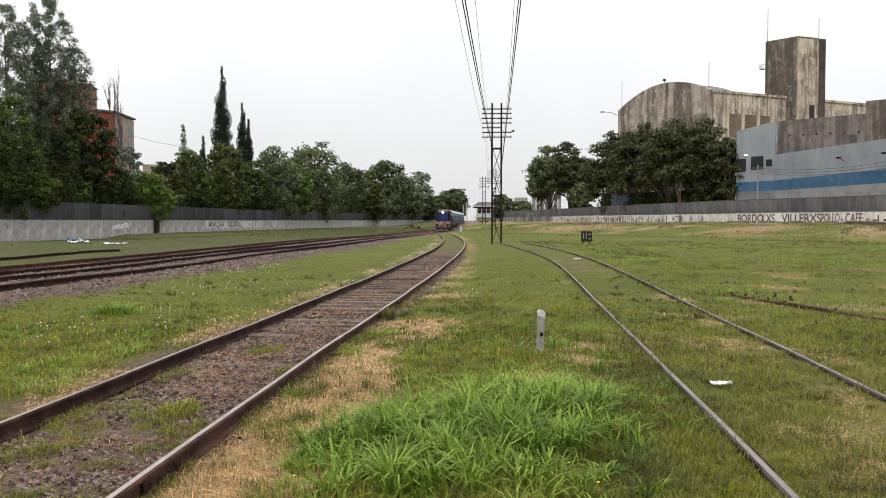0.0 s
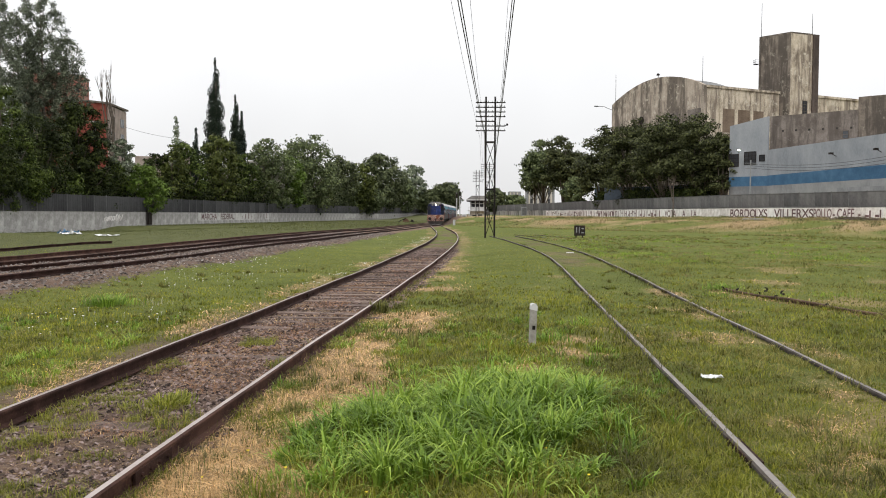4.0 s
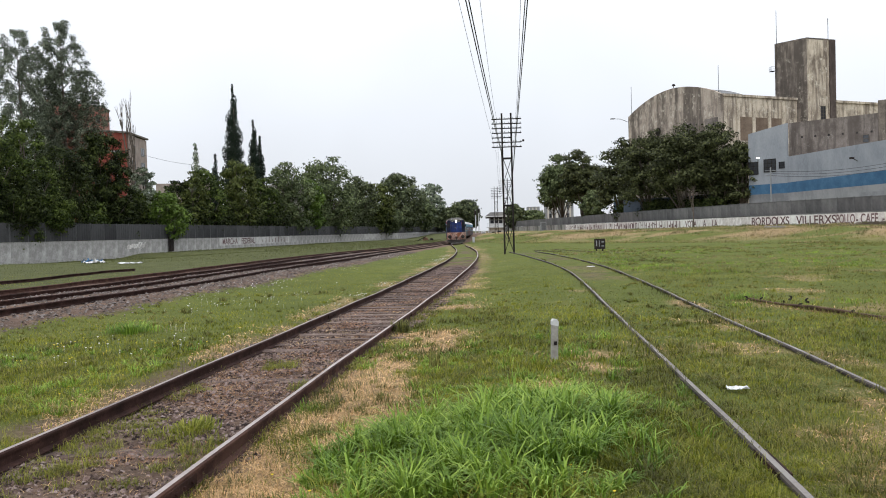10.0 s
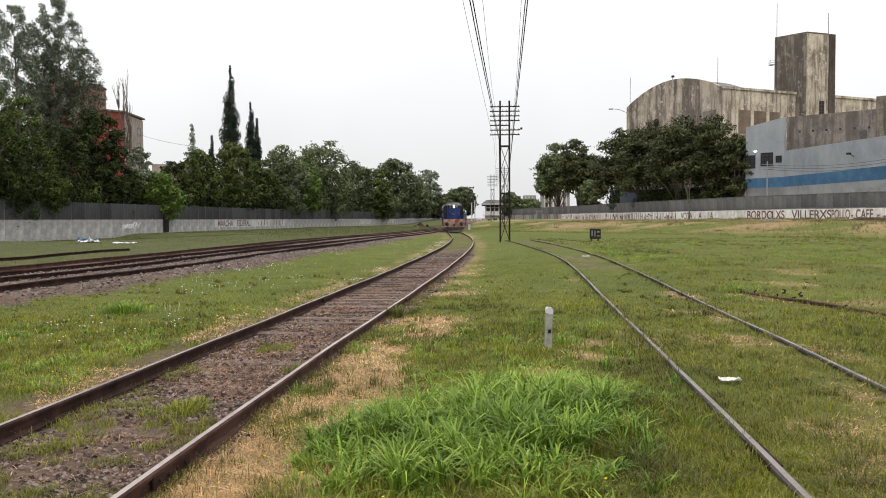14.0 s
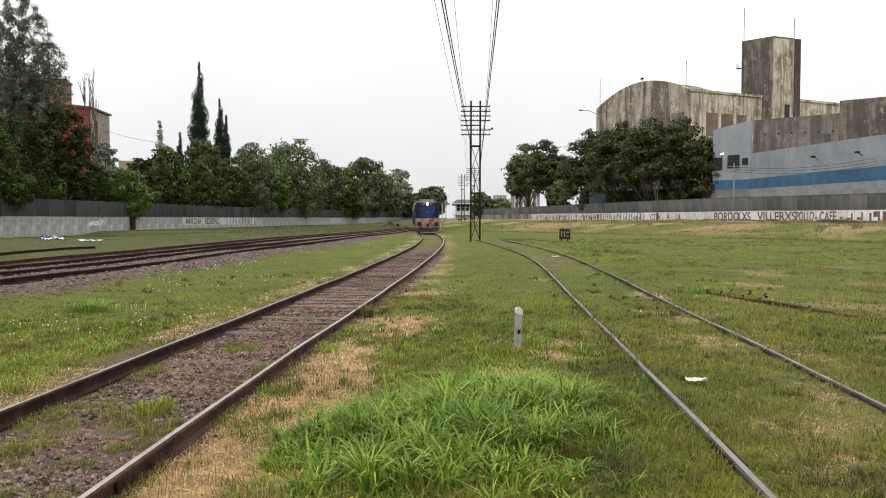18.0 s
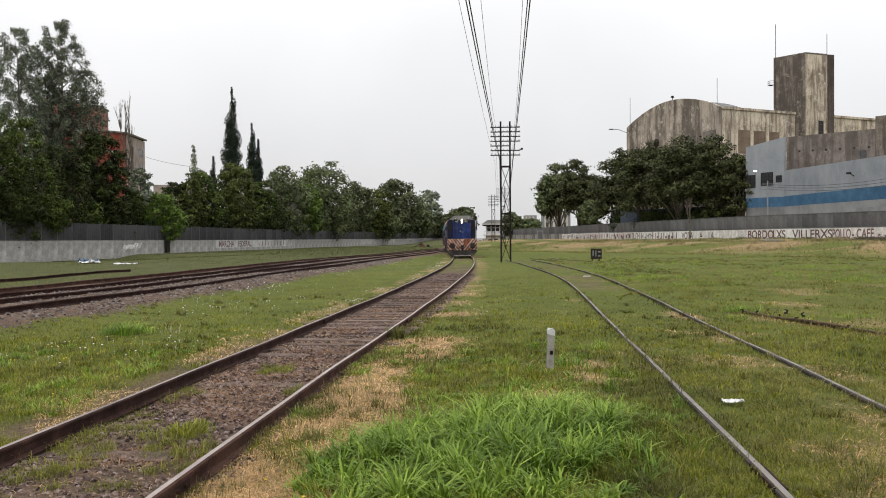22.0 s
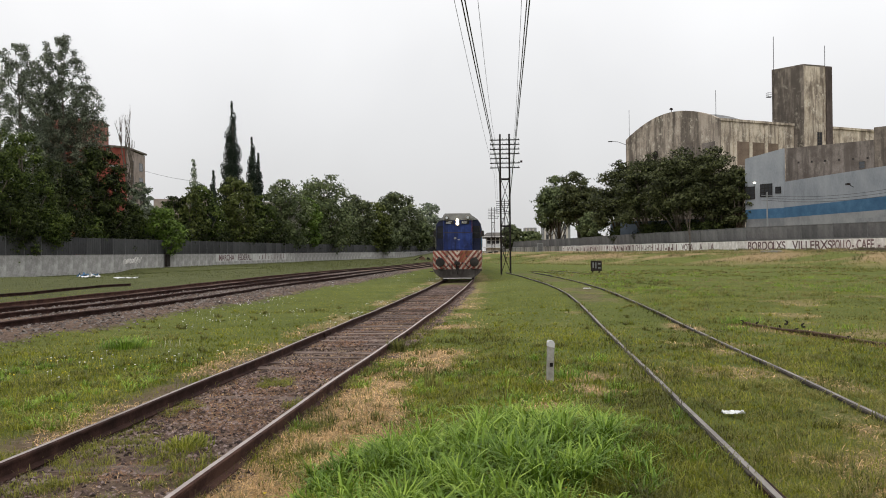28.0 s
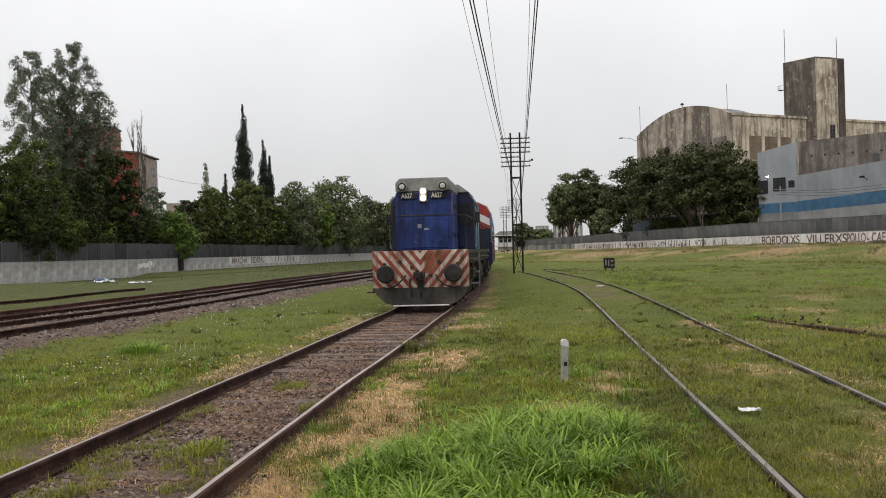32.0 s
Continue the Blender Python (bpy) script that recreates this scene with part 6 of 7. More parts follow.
# cab behind the short hood, its navy darkened for the shadow of the roof
part("cab", Shape().slab([(-1.4, 1.72), (1.4, 1.72), (1.4, 3.35), (1.22, 3.62), (-1.22, 3.62), (-1.4, 3.35)], "y", 3.6, 6.1), CAB_NAVY, loco, "navy cab, darkened for the shadow under its roof", bevel=0.03)
part("cab_roof", Shape().slab([(-1.24, 3.62), (1.24, 3.62), (0.9, 3.88), (-0.9, 3.88)], "y", 3.52, 6.2), LOCO_GREY, loco)
for sx in (-1, 1):
    w = part("cab_window", Shape().box(sx * 1.12 - 0.17, sx * 1.12 + 0.17, 3.575, 3.6, 2.55, 3.2), DARK_PANE, loco)
    part("window_frame", Shape().box(sx * 1.12 - 0.21, sx * 1.12 - 0.17, 3.56, 3.6, 2.5, 3.25).box(sx * 1.12 + 0.17, sx * 1.12 + 0.21, 3.56, 3.6, 2.5, 3.25).box(sx * 1.12 - 0.17, sx * 1.12 + 0.17, 3.56, 3.6, 3.2, 3.25).box(sx * 1.12 - 0.17, sx * 1.12 + 0.17, 3.56, 3.6, 2.5, 2.55), BLACK, w)
    part("side_window", Shape().box(sx * 1.4 - 0.015, sx * 1.4 + 0.015, 4.0, 5.4, 2.5, 3.2), PANE, loco)
    part("mirror", Shape().box(sx * 1.5 - 0.08, sx * 1.5 + 0.08, 3.62, 3.66, 2.6, 2.95), BLACK, loco)
    rail = Shape().tube([(sx * 1.36, 0.1, 1.72), (sx * 1.36, 0.1, 2.72), (sx * 0.9, 1.15, 2.76)], 0.013, 6)
    rail.tube([(sx * 1.36, 0.1, 2.72), (sx * 1.37, 3.5, 2.72)], 0.013, 6)
    rail.tube([(sx * 1.37, 2.4, 1.72), (sx * 1.37, 2.4, 2.72)], 0.012, 6)
    part("handrail", rail, BLACK, loco)
    rl = Shape().tube([(sx * 1.37, 6.2, 2.7), (sx * 1.37, 14.9, 2.7)], 0.02, 6)
    for y in np.arange(6.3, 15, 1.4):
        rl.tube([(sx * 1.37, y, 1.72), (sx * 1.37, y, 2.7)], 0.018, 6)
    part("handrail", rl, BLACK, loco)
    part("side_panel", Shape().box(sx * 1.395, sx * 1.415, 5.45, 6.1, 1.72, 3.3), SKY_BLUE, loco)
part("long_hood", Shape().slab([(-0.9, 1.72), (0.9, 1.72), (0.9, 3.45), (0.7, 3.75), (-0.7, 3.75), (-0.9, 3.45)], "y", 6.1, 14.6), SKY_BLUE, loco, "light blue engine hood", bevel=0.03)
part("hood_louvre", Shape().box(0.895, 0.92, 7.0, 8.6, 2.5, 3.3).box(-0.92, -0.895, 7.0, 8.6, 2.5, 3.3), BLACK, loco)
for sx in (-1, 1):
    part("frame_pipe", Shape().tube([(sx * 1.36, 0.6, 1.42), (sx * 1.38, 3.0, 1.38), (sx * 1.38, 7.0, 1.45), (sx * 1.36, 14.6, 1.4)], 0.035, 6), SCRAP_RUST, loco)
    part("air_tank", Shape().tube([(sx * 1.12, 9.5, 1.02), (sx * 1.12, 11.0, 1.02)], 0.2, 12), BLACK, loco)
    part("sand_box", Shape().box(sx * 1.2 - 0.16, sx * 1.2 + 0.16, 0.55, 1.1, 0.75, 1.25), BLACK, loco, bevel=0.02)
    part("cab_steps", Shape().box(sx * 1.3 - 0.14, sx * 1.3 + 0.14, 5.0, 5.5, 0.5, 0.55).box(sx * 1.3 - 0.14, sx * 1.3 + 0.14, 5.0, 5.5, 0.9, 0.95).box(sx * 1.43, sx * 1.445, 4.98, 5.02, 0.5, 1.6).box(sx * 1.43, sx * 1.445, 5.48, 5.52, 0.5, 1.6), LOCO_GREY, loco)
for sx in (-1, 1):
    for y, z, w, h in ((2.4, 0.95, 0.5, 0.3), (6.4, 1.1, 0.45, 0.35), (7.4, 0.95, 0.6, 0.4), (10.0, 1.12, 0.5, 0.3), (13.6, 1.0, 0.5, 0.35)):
        part("equipment_box", Shape().box(sx * 1.3 - 0.1, sx * 1.3 + 0.1, y, y + w, z - h / 2, z + h / 2), BLACK if h < 0.36 else PILOT_GREY, loco, bevel=0.02)
    part("brake_cylinder", Shape().tube([(sx * 1.2, 4.4, 1.0), (sx * 1.2, 5.0, 1.0)], 0.14, 12), SCRAP_RUST, loco)
    part("cab_grab_rail", Shape().tube([(sx * 1.43, 3.65, 1.8), (sx * 1.46, 3.65, 2.0), (sx * 1.46, 3.65, 3.0), (sx * 1.43, 3.65, 3.15)], 0.018, 6), POST_GREY, loco)
    part("cab_door", Shape().box(sx * 0.98 - 0.1, sx * 0.98 + 0.1, 3.56, 3.598, 1.78, 2.45), CAB_NAVY, loco, bevel=0.01)
    part("wiper", Shape().bar((sx * 1.05, 3.55, 2.6), (sx * 1.2, 3.55, 3.05), 0.015), BLACK, loco)
for k in range(6):
    part("hood_hinge", Shape().box(0.862, 0.885, 1.5 + k * 0.36, 1.58 + k * 0.36, 2.1 + (k % 2) * 0.9, 2.25 + (k % 2) * 0.9), BLACK, loco)
for x in (-0.82, 0.82):
    part("hood_grab_iron", Shape().tube([(x, 1.19, 1.9), (x, 1.1, 1.95), (x, 1.1, 2.6), (x, 1.19, 2.65)], 0.014, 6), LOCO_BLUE, loco)
part("radiator_fan", Shape().tube([(0, 12.5, 3.7), (0, 12.5, 3.88)], 0.6, 16), LOCO_GREY, loco)
part("exhaust_stack", Shape().box(-0.25, 0.25, 9.2, 9.8, 3.7, 3.95), BLACK, loco)
part("fuel_tank", Shape().slab([(-1.15, 1.25), (1.15, 1.25), (1.15, 0.7), (0.9, 0.42), (-0.9, 0.42), (-1.15, 0.7)], "y", 5.9, 9.3), BLACK, loco)
for y in (3.2, 11.8):
    WHEELS += bogie(loco, y, (-1.65, 0.0, 1.65), 2.3)[1]


def coach():
    c = thing("passenger_coach", "light blue and navy passenger coach with pale roof, red end", "railway coach", group="coaches of the train")
    L = 22.5
    for sx in (-1, 1):
        part("side_wall", Shape().box(sx * 1.43 - 0.04, sx * 1.43 + 0.04, 0.0, L, 1.0, 2.05), CAB_NAVY, c)
        part("side_wall", Shape().box(sx * 1.43 - 0.035, sx * 1.43 + 0.035, 0.0, L, 2.05, 2.95), SKY_BLUE, c)
        part("side_wall", Shape().box(sx * 1.43 - 0.04, sx * 1.43 + 0.04, 0.0, L, 2.95, 3.45), SKY_BLUE, c)
        for i in range(11):
            y = 2.4 + i * 1.7
            w = part("window", Shape().box(sx * 1.46 - 0.02, sx * 1.46 + 0.02, y, y + 1.15, 2.12, 2.88), PANE, c)
        for y in (0.6, L - 1.5):
            part("door", Shape().box(sx * 1.46 - 0.02, sx * 1.46 + 0.02, y, y + 0.9, 1.05, 3.0), COACH_RED, c)
    roof = [(-1.47, 3.45), (1.47, 3.45), (1.3, 3.8), (0.85, 4.02), (0, 4.1), (-0.85, 4.02), (-1.3, 3.8)]
    part("roof", Shape().slab(roof, "y", 0, L), COACH_WHITE, c)
    end = [(-1.42, 1.0), (1.42, 1.0), (1.42, 3.45), (1.26, 3.76), (0.82, 3.98), (0, 4.05), (-0.82, 3.98), (-1.26, 3.76), (-1.42, 3.45)]
    for y in (-0.06, L):
        e = part("end_wall", Shape().slab(end, "y", y, y + 0.06), COACH_RED, c, "red coach end with white flashes")
        for sx in (-1, 1):
            part("dark_skirt", Shape().box(sx * 0.98 - 0.44, sx * 0.98 + 0.44, y - 0.012 if y < 0 else y + 0.06, y - 0.003 if y < 0 else y + 0.072, 1.0, 2.7), CAB_NAVY, e)
            for k in range(1):
                part("white_flash", Shape().slab([(sx * 0.55, 3.62 - k * 0.95), (sx * 1.38, 3.2 - k * 0.95), (sx * 1.38, 2.85 - k * 0.95), (sx * 0.55, 3.27 - k * 0.95)], "y", y - 0.01 if y < 0 else y + 0.06, y - 0.002 if y < 0 else y + 0.07), COACH_WHITE, e)
        part("gangway", Shape().box(-0.5, 0.5, y - 0.25 if y < 0 else y + 0.06, y - 0.012 if y < 0 else y + 0.3, 1.1, 3.2), BLACK, c)
    part("floor", Shape().box(-1.4, 1.4, 0, L, 0.9, 1.0), BLACK, c)
    part("equipment_box", Shape().box(-1.2, 1.2, 8, 13, 0.45, 0.9), BLACK, c)
    ws = []
    for y in (3.2, L - 3.2):
        ws += bogie(c, y, (-1.25, 1.25), 1.7)[1]
    return c, ws


COACHES = []
for k in range(3):
    c, ws = coach()
    COACHES.append((c, 16.0 + k * 23.4, ws))
tail = thing("rear_couplings", "dark couplings and hoses behind the locomotive", "coupling")
part("coupling_bar", Shape().box(-0.15, 0.15, 0.0, 0.9, 0.85, 1.1), BLACK, tail)

# ---- small things ----
mk = thing("marker_post", "small grey concrete marker post with a white painted top", "marker post", pose(1.245, 10.6, float(ground_z(1.245, 10.6)), 1, 1.5, 12))
part("shaft", Shape().box(-0.04, 0.04, -0.038, 0.038, -0.2, 0.46), POST_GREY, mk, bevel=0.006)
part("white_cap", Shape().slab([(-0.042, 0.46), (0.042, 0.44), (0.042, 0.5), (0.022, 0.53), (-0.026, 0.535), (-0.042, 0.51)], "y", -0.04, 0.04), COACH_WHITE, mk, "white painted rounded top")
part("dark_mark", Shape().box(-0.02, 0.02, -0.044, -0.041, 0.2, 0.25), IRON, mk)

sg = thing("track_sign", "dark square track sign with pale marks on short legs", "sign", pose(10.6, 61.0, float(ground_z(10.6, 61.0)) - 0.05, 0, 0, 12))
part("board", Shape().box(-0.42, 0.42, -0.03, 0.03, 0.22, 0.98), IRON, sg)
for x in (-0.25, 0.25):
    part("leg", Shape().box(x - 0.04, x + 0.04, 0.03, 0.09, -0.2, 0.9), IRON, sg)
for x0, x1, z0, z1 in ((-0.3, -0.22, 0.45, 0.85), (-0.08, 0.0, 0.4, 0.85), (0.12, 0.32, 0.7, 0.78), (0.12, 0.32, 0.4, 0.48)):
    part("pale_mark", Shape().box(x0, x1, -0.036, -0.031, z0, z1), GREY_PAINT, sg)

old = thing("scrap_rail", "rusty length of old rail lying in the grass", "rail")
part("rail_length", rail_shape(lambda y: 7.28 - (y - 14.1) * 0.222, lambda y: ground_z(6.9, y) + 0.065 + 0.02 * np.sin(y * 2.1), 0.0, 13.6, 18.1), [SCRAP_RUST, SCRAP_RUST], old)
for k, (xx, yy, turn) in enumerate(((6.36, 18.2, 25), (6.5, 17.7, 200), (6.66, 16.9, 60), (6.78, 16.4, 160), (7.2, 17.9, 10), (7.3, 17.3, 185), (7.1, 14.9, 95))):
    hook = Shape().slab([(-0.06, -0.05), (0.035, -0.05), (0.055, 0.03), (0.03, 0.075), (-0.05, 0.095), (-0.06, 0.07), (0.0, 0.045), (0.01, 0.01), (-0.06, 0.0)], "y", -0.02, 0.02)
    part("rail_clip", hook, IRON, old, "bent dark rail clip", at=pose(xx, yy, float(ground_z(xx, yy)) + 0.04, 0, 14 * (k % 3) - 12, turn) @ Matrix.Scale(0.72, 4), bevel=0.005)
lr = thing("scrap_rail", "loose old rail beside the outer track", "rail")
part("rail_length", rail_shape(lambda y: -19.8 + (y - 36.9) * 0.155, lambda y: ground_z(-19, y) + 0.14, 0.0, 30.0, 46.7), [RAIL_RUST, RAIL_RUST], lr)


def crumple(name, label, x, y, w, d, h, mat, seed, category="litter"):
    """A crumpled sheet with folds, lying on the ground."""
    rng = np.random.RandomState(seed)
    n = 9
    gx, gy = np.meshgrid(np.linspace(-w / 2, w / 2, n), np.linspace(-d / 2, d / 2, n))
    gx, gy = gx + rng.normal(0, w * 0.03, gx.shape), gy + rng.normal(0, d * 0.05, gx.shape)
    gz = ground_z(x + gx, y + gy) + 0.035 + np.abs(rng.normal(0, h, gx.shape))
    i = np.arange(n * n).reshape(n, n)
    f = np.stack([i[:-1, :-1], i[:-1, 1:], i[1:, 1:], i[1:, :-1]], -1).reshape(-1, 4)
    me = raw_mesh(name, np.stack([gx + x, gy + y, gz], -1).reshape(-1, 3), f, mat)
    ob = tagged(new(name, me), label, category)
    md = ob.modifiers.new("thickness", "SOLIDIFY")
    md.thickness = 0.004


crumple("litter_bag", "crumpled white plastic bag in the grass", 2.75, 8.12, 0.2, 0.1, 0.014, LITTER_WHITE, 1)
crumple("litter_bag", "white plastic sheet dumped by the wall", -29.3, 66.5, 1.2, 1.5, 0.12, LITTER_WHITE, 2)
crumple("litter_bag", "dark tarpaulin dumped by the wall", -30.6, 69.0, 1.4, 1.4, 0.15, BLUE_BAND, 3)
crumple("litter_bag", "white plastic scraps dumped by the wall", -24.6, 62.0, 1.6, 0.8, 0.06, LITTER_WHITE, 4)
crumple("litter_bag", "white scrap between the siding rails", 5.72, 35.2, 0.3, 0.2, 0.02, LITTER_WHITE, 5)
mp = thing("milepost", "small white post beside the points", "marker post")
part("post", Shape().box(2.95, 3.35, 146, 146.25, -0.5, 0.75), COACH_WHITE, mp)
sd = thing("sewer_stub", "dark iron box fixed to the boundary wall", "utility box")
x, ang = on_wall(wall_l, 127.7)
part("box", Shape().box(-0.5, 0.5, -0.5, -0.16, 0.0, 1.9), IRON, sd, at=pose(x, 127.7, -0.1, 0, 0, ang))
part("pipe", Shape().tube([(-0.7, -0.3, 0.0), (-0.7, -0.3, 2.2)], 0.1, 8), IRON, sd, at=pose(x, 127.7, -0.1, 0, 0, ang))

# slab and brush heap on the bank
slab = thing("concrete_slab", "broken grey concrete slab on the grassy bank", "rubble")
zs = float(ground_z(41.5, 107))
part("slab", Shape().slab([(39.6, 106.2), (42.0, 105.7), (42.4, 107.0), (41.0, 107.7), (39.8, 107.2)], "z", zs - 0.3, zs + 0.4), CONCRETE, slab, bevel=0.08)
heap = Shape()
rng = random.Random(11)
for i in range(260):
    x, y = 50.5 + rng.gauss(0, 2.6), 98 + rng.gauss(0, 1.6)
    z = float(ground_z(x, y)) + max(0, 0.35 - 0.08 * math.hypot(x - 50.5, y - 98)) * rng.random()
    a, L = rng.uniform(0, 2 * math.pi), rng.uniform(0.6, 1.6)
    heap.bar((x, y, z), (x + L * math.cos(a), y + L * math.sin(a), z + rng.uniform(-0.1, 0.2)), 0.04)
tagged(new("brush_heap", heap.mesh("brush_heap", BARK)), "heap of dry cut branches on the bank", "brushwood", kind="stuff")
junk = thing("rubble_heap", "dark heap of scrap beside the far boundary wall", "rubble")
part("scrap", Shape().slab([(-8.4, -0.6), (-6.6, -0.6), (-6.9, 0.35), (-7.6, 0.7), (-8.1, 0.5)], "y", 205, 206), SCRAP_RUST, junk, bevel=0.1)
part("scrap", Shape().slab([(-6.5, -0.6), (-5.4, -0.6), (-5.7, 0.25), (-6.3, 0.4)], "y", 204.4, 205.4), IRON, junk, bevel=0.1)
part("scrap_beam", Shape().bar((-9.6, 205.4, -0.3), (-7.4, 204.6, 0.75), 0.16), IRON, junk)


# ---- ballast stones ----
def stones(name, label, fx, x_half, y0, y1, n, lo, hi, mat, seed, lift=0.0, soil_min=0.35):
    rng = np.random.RandomState(seed)
    y = y0 + (y1 - y0) * rng.rand(n) ** 1.6
    x = fx(y) + rng.uniform(-x_half, x_half, n)
    bare = vnoise(x, y, 0.8, 2) + 0.35 * sstep(7, 13, y) + rng.uniform(-0.15, 0.15, n) > 0.3
    ok = (soil_at(x, y) + rng.uniform(-0.3, 0.3, n) > soil_min) & bare
    x, y = x[ok], y[ok]
    n = len(x)
    c = np.stack([x, y, ground_z(x, y) + lift], 1)
    base = np.array([(1, 0, 0), (-1, 0, 0), (0, 1, 0), (0, -1, 0), (0, 0, 0.8), (0, 0, -0.8), (0.65, 0.65, 0.3), (-0.65, -0.6, 0.35)], float)
    f0 = np.array([(0, 6, 4), (6, 2, 4), (2, 1, 4), (1, 7, 4), (7, 3, 4), (3, 0, 4)])
    a = rng.uniform(0, 2 * np.pi, n)
    s = (lo + (hi - lo) * rng.rand(n) ** 2) * np.clip(1.0 + 0.015 * y, 1.0, 1.4)
    v = base[None] * (1 + rng.uniform(-0.3, 0.3, (n, 8, 3))) * s[:, None, None]
    tip = rng.uniform(-0.6, 0.6, n)
    vy, vz = v[..., 1] * np.cos(tip)[:, None] - v[..., 2] * np.sin(tip)[:, None], v[..., 1] * np.sin(tip)[:, None] + v[..., 2] * np.cos(tip)[:, None]
    vx = v[..., 0] * np.cos(a)[:, None] - vy * np.sin(a)[:, None]
    vy = v[..., 0] * np.sin(a)[:, None] + vy * np.cos(a)[:, None]
    v = np.stack([vx, vy, vz], -1) + c[:, None]
    f = f0[None] + (np.arange(n) * 8)[:, None, None]
    tagged(new(name, raw_mesh(name, v.reshape(-1, 3), f.reshape(-1, 3), mat)), label, "gravel", kind="stuff")


stones("ballast", "dark crushed stone ballast between the rails", main_x, 1.2, 3, 42, 46000, 0.009, 0.026, STONE, 21)
stones("ballast", "dark crushed stone ballast under the nearest rails", main_x, 1.2, -12, 3.2, 9000, 0.012, 0.03, STONE, 25)
stones("ballast", "loose clods and lumps of stone between the rails", main_x, 0.85, 3, 13, 1500, 0.014, 0.034, STONE, 24)
stones("ballast", "pale crushed stone ballast shoulder", near_x, 3.0, 6, 75, 17000, 0.02, 0.045, PALE_STONE, 22)


# ---- grass ----
def blades(name, label, x, y, h, w, lean, mat, seed, az=None, stiff=0.3, lift=0.0):
    """Bent tapering blades standing on the ground."""
    rng = np.random.RandomState(seed)
    n = len(x)
    z = ground_z(x, y) - 0.01 + lift
    a = rng.uniform(0, 2 * np.pi, n) if az is None else az + rng.normal(0, 0.7, n)
    bend = lean * rng.uniform(0.2, 1.3, n) * h
    dx, dy = np.cos(a), np.sin(a)
    px, py = -dy * w / 2, dx * w / 2
    b = np.stack([x, y, z], 1)
    side = np.stack([px, py, np.zeros(n)], 1)
    drop = np.clip(bend / h, 0, 1.2)
    mid = b + np.stack([dx * bend * stiff, dy * bend * stiff, h * 0.55], 1)
    up = b + np.stack([dx * bend * 0.68, dy * bend * 0.68, h * (0.9 - 0.1 * drop)], 1)
    tip = b + np.stack([dx * bend * 1.15, dy * bend * 1.15, h * (1 - 0.25 * drop)], 1)
    v = np.stack([b - side, b + side, mid + side * 0.85, mid - side * 0.85, up + side * 0.5, up - side * 0.5, tip], 1).reshape(-1, 3)
    i = np.arange(n) * 7
    quads = np.concatenate([np.stack([i, i + 1, i + 2, i + 3], 1), np.stack([i + 3, i + 2, i + 4, i + 5], 1)])
    tris = np.stack([i + 5, i + 4, i + 6], 1)
    me = bpy.data.meshes.new(name)
    me.from_pydata(v.tolist(), [], quads.tolist() + tris.tolist())
    me.materials.append(mat)
    tagged(new(name, me), label, "grass", kind="stuff")


def short_blades(name, label, x, y, h, w, lean, mat, seed):
    """Small straight blades, two faces each, for short turf."""
    rng = np.random.RandomState(seed)
    n = len(x)
    z = ground_z(x, y) - 0.008
    a, q = rng.uniform(0, 2 * np.pi, n), rng.uniform(0, 2 * np.pi, n)
    bend = lean * rng.rand(n) * h
    b = np.stack([x, y, z], 1)
    side = np.stack([np.cos(q) * w / 2, np.sin(q) * w / 2, np.zeros(n)], 1)
    d = np.stack([np.cos(a) * bend, np.sin(a) * bend, np.zeros(n)], 1)
    up = np.stack([np.zeros(n), np.zeros(n), h], 1)
    v = np.stack([b - side, b + side, b + side * 0.7 + d * 0.35 + up * 0.6, b - side * 0.7 + d * 0.35 + up * 0.6, b + d + up * 0.95], 1).reshape(-1, 3)
    i = np.arange(n) * 5
    me = bpy.data.meshes.new(name)
    me.from_pydata(v.tolist(), [], np.stack([i, i + 1, i + 2, i + 3], 1).tolist() + np.stack([i + 3, i + 2, i + 4], 1).tolist())
    me.materials.append(mat)
    tagged(new(name, me), label, "grass", kind="stuff")


def scatter(n, y0, y1, seed, half=0.62, power=1.0):
    """Places spread over the ground ahead, thinning out with distance."""
    rng = np.random.RandomState(seed)
    u = rng.rand(n)
    y = 1 / ((1 / y0) ** power + u * ((1 / y1) ** power - (1 / y0) ** power)) ** (1 / power)
    return rng.uniform(-1, 1, n) * (half * y + 0.5), y, rng


def clear_of_rails(x, y, gap=0.05):
    return np.minimum(np.abs(x - side_x(y) - GAUGE / 2), np.abs(x - side_x(y) + GAUGE / 2)) > gap * (1 + 2.5 * sstep(12, 30, y) * (y < 66))


x, y, rng = scatter(265000, 3.2, 44, 31, 0.6, 0.72)
keep = (soil_at(x, y) < 0.5 + rng.normal(0, 0.12, len(x))) & (dry_at(x, y) < rng.uniform(0.15, 0.85, len(x))) & clear_of_rails(x, y)
keep &= vnoise(x + 21, y, 0.55, 2) > rng.uniform(0.05, 0.4, len(x))
x, y = x[keep], y[keep]
r = np.random.RandomState(32)
tall = 0.45 + 1.1 * vnoise(x, y, 1.1)
h = r.uniform(0.025, 0.085, len(x)) * tall * np.clip(13 / y, 0.5, 1.0) * np.where(np.abs(x - side_x(y)) < 0.9, 0.75, 1.0)
dull = vnoise(x + 5, y + 77, 2.4) + 0.3 * sstep(1.5, 5, x) > r.uniform(0.5, 1.1, len(x))
w = r.uniform(0.0045, 0.01, len(x)) * np.clip(y / 6, 1, 2.8)
short_blades("lawn_grass", "short uneven green yard grass", x[~dull], y[~dull], h[~dull], w[~dull], 0.9, LAWN, 33)
short_blades("lawn_grass", "short dull olive yard grass", x[dull], y[dull], h[dull], w[dull], 1.0, WEED, 34)

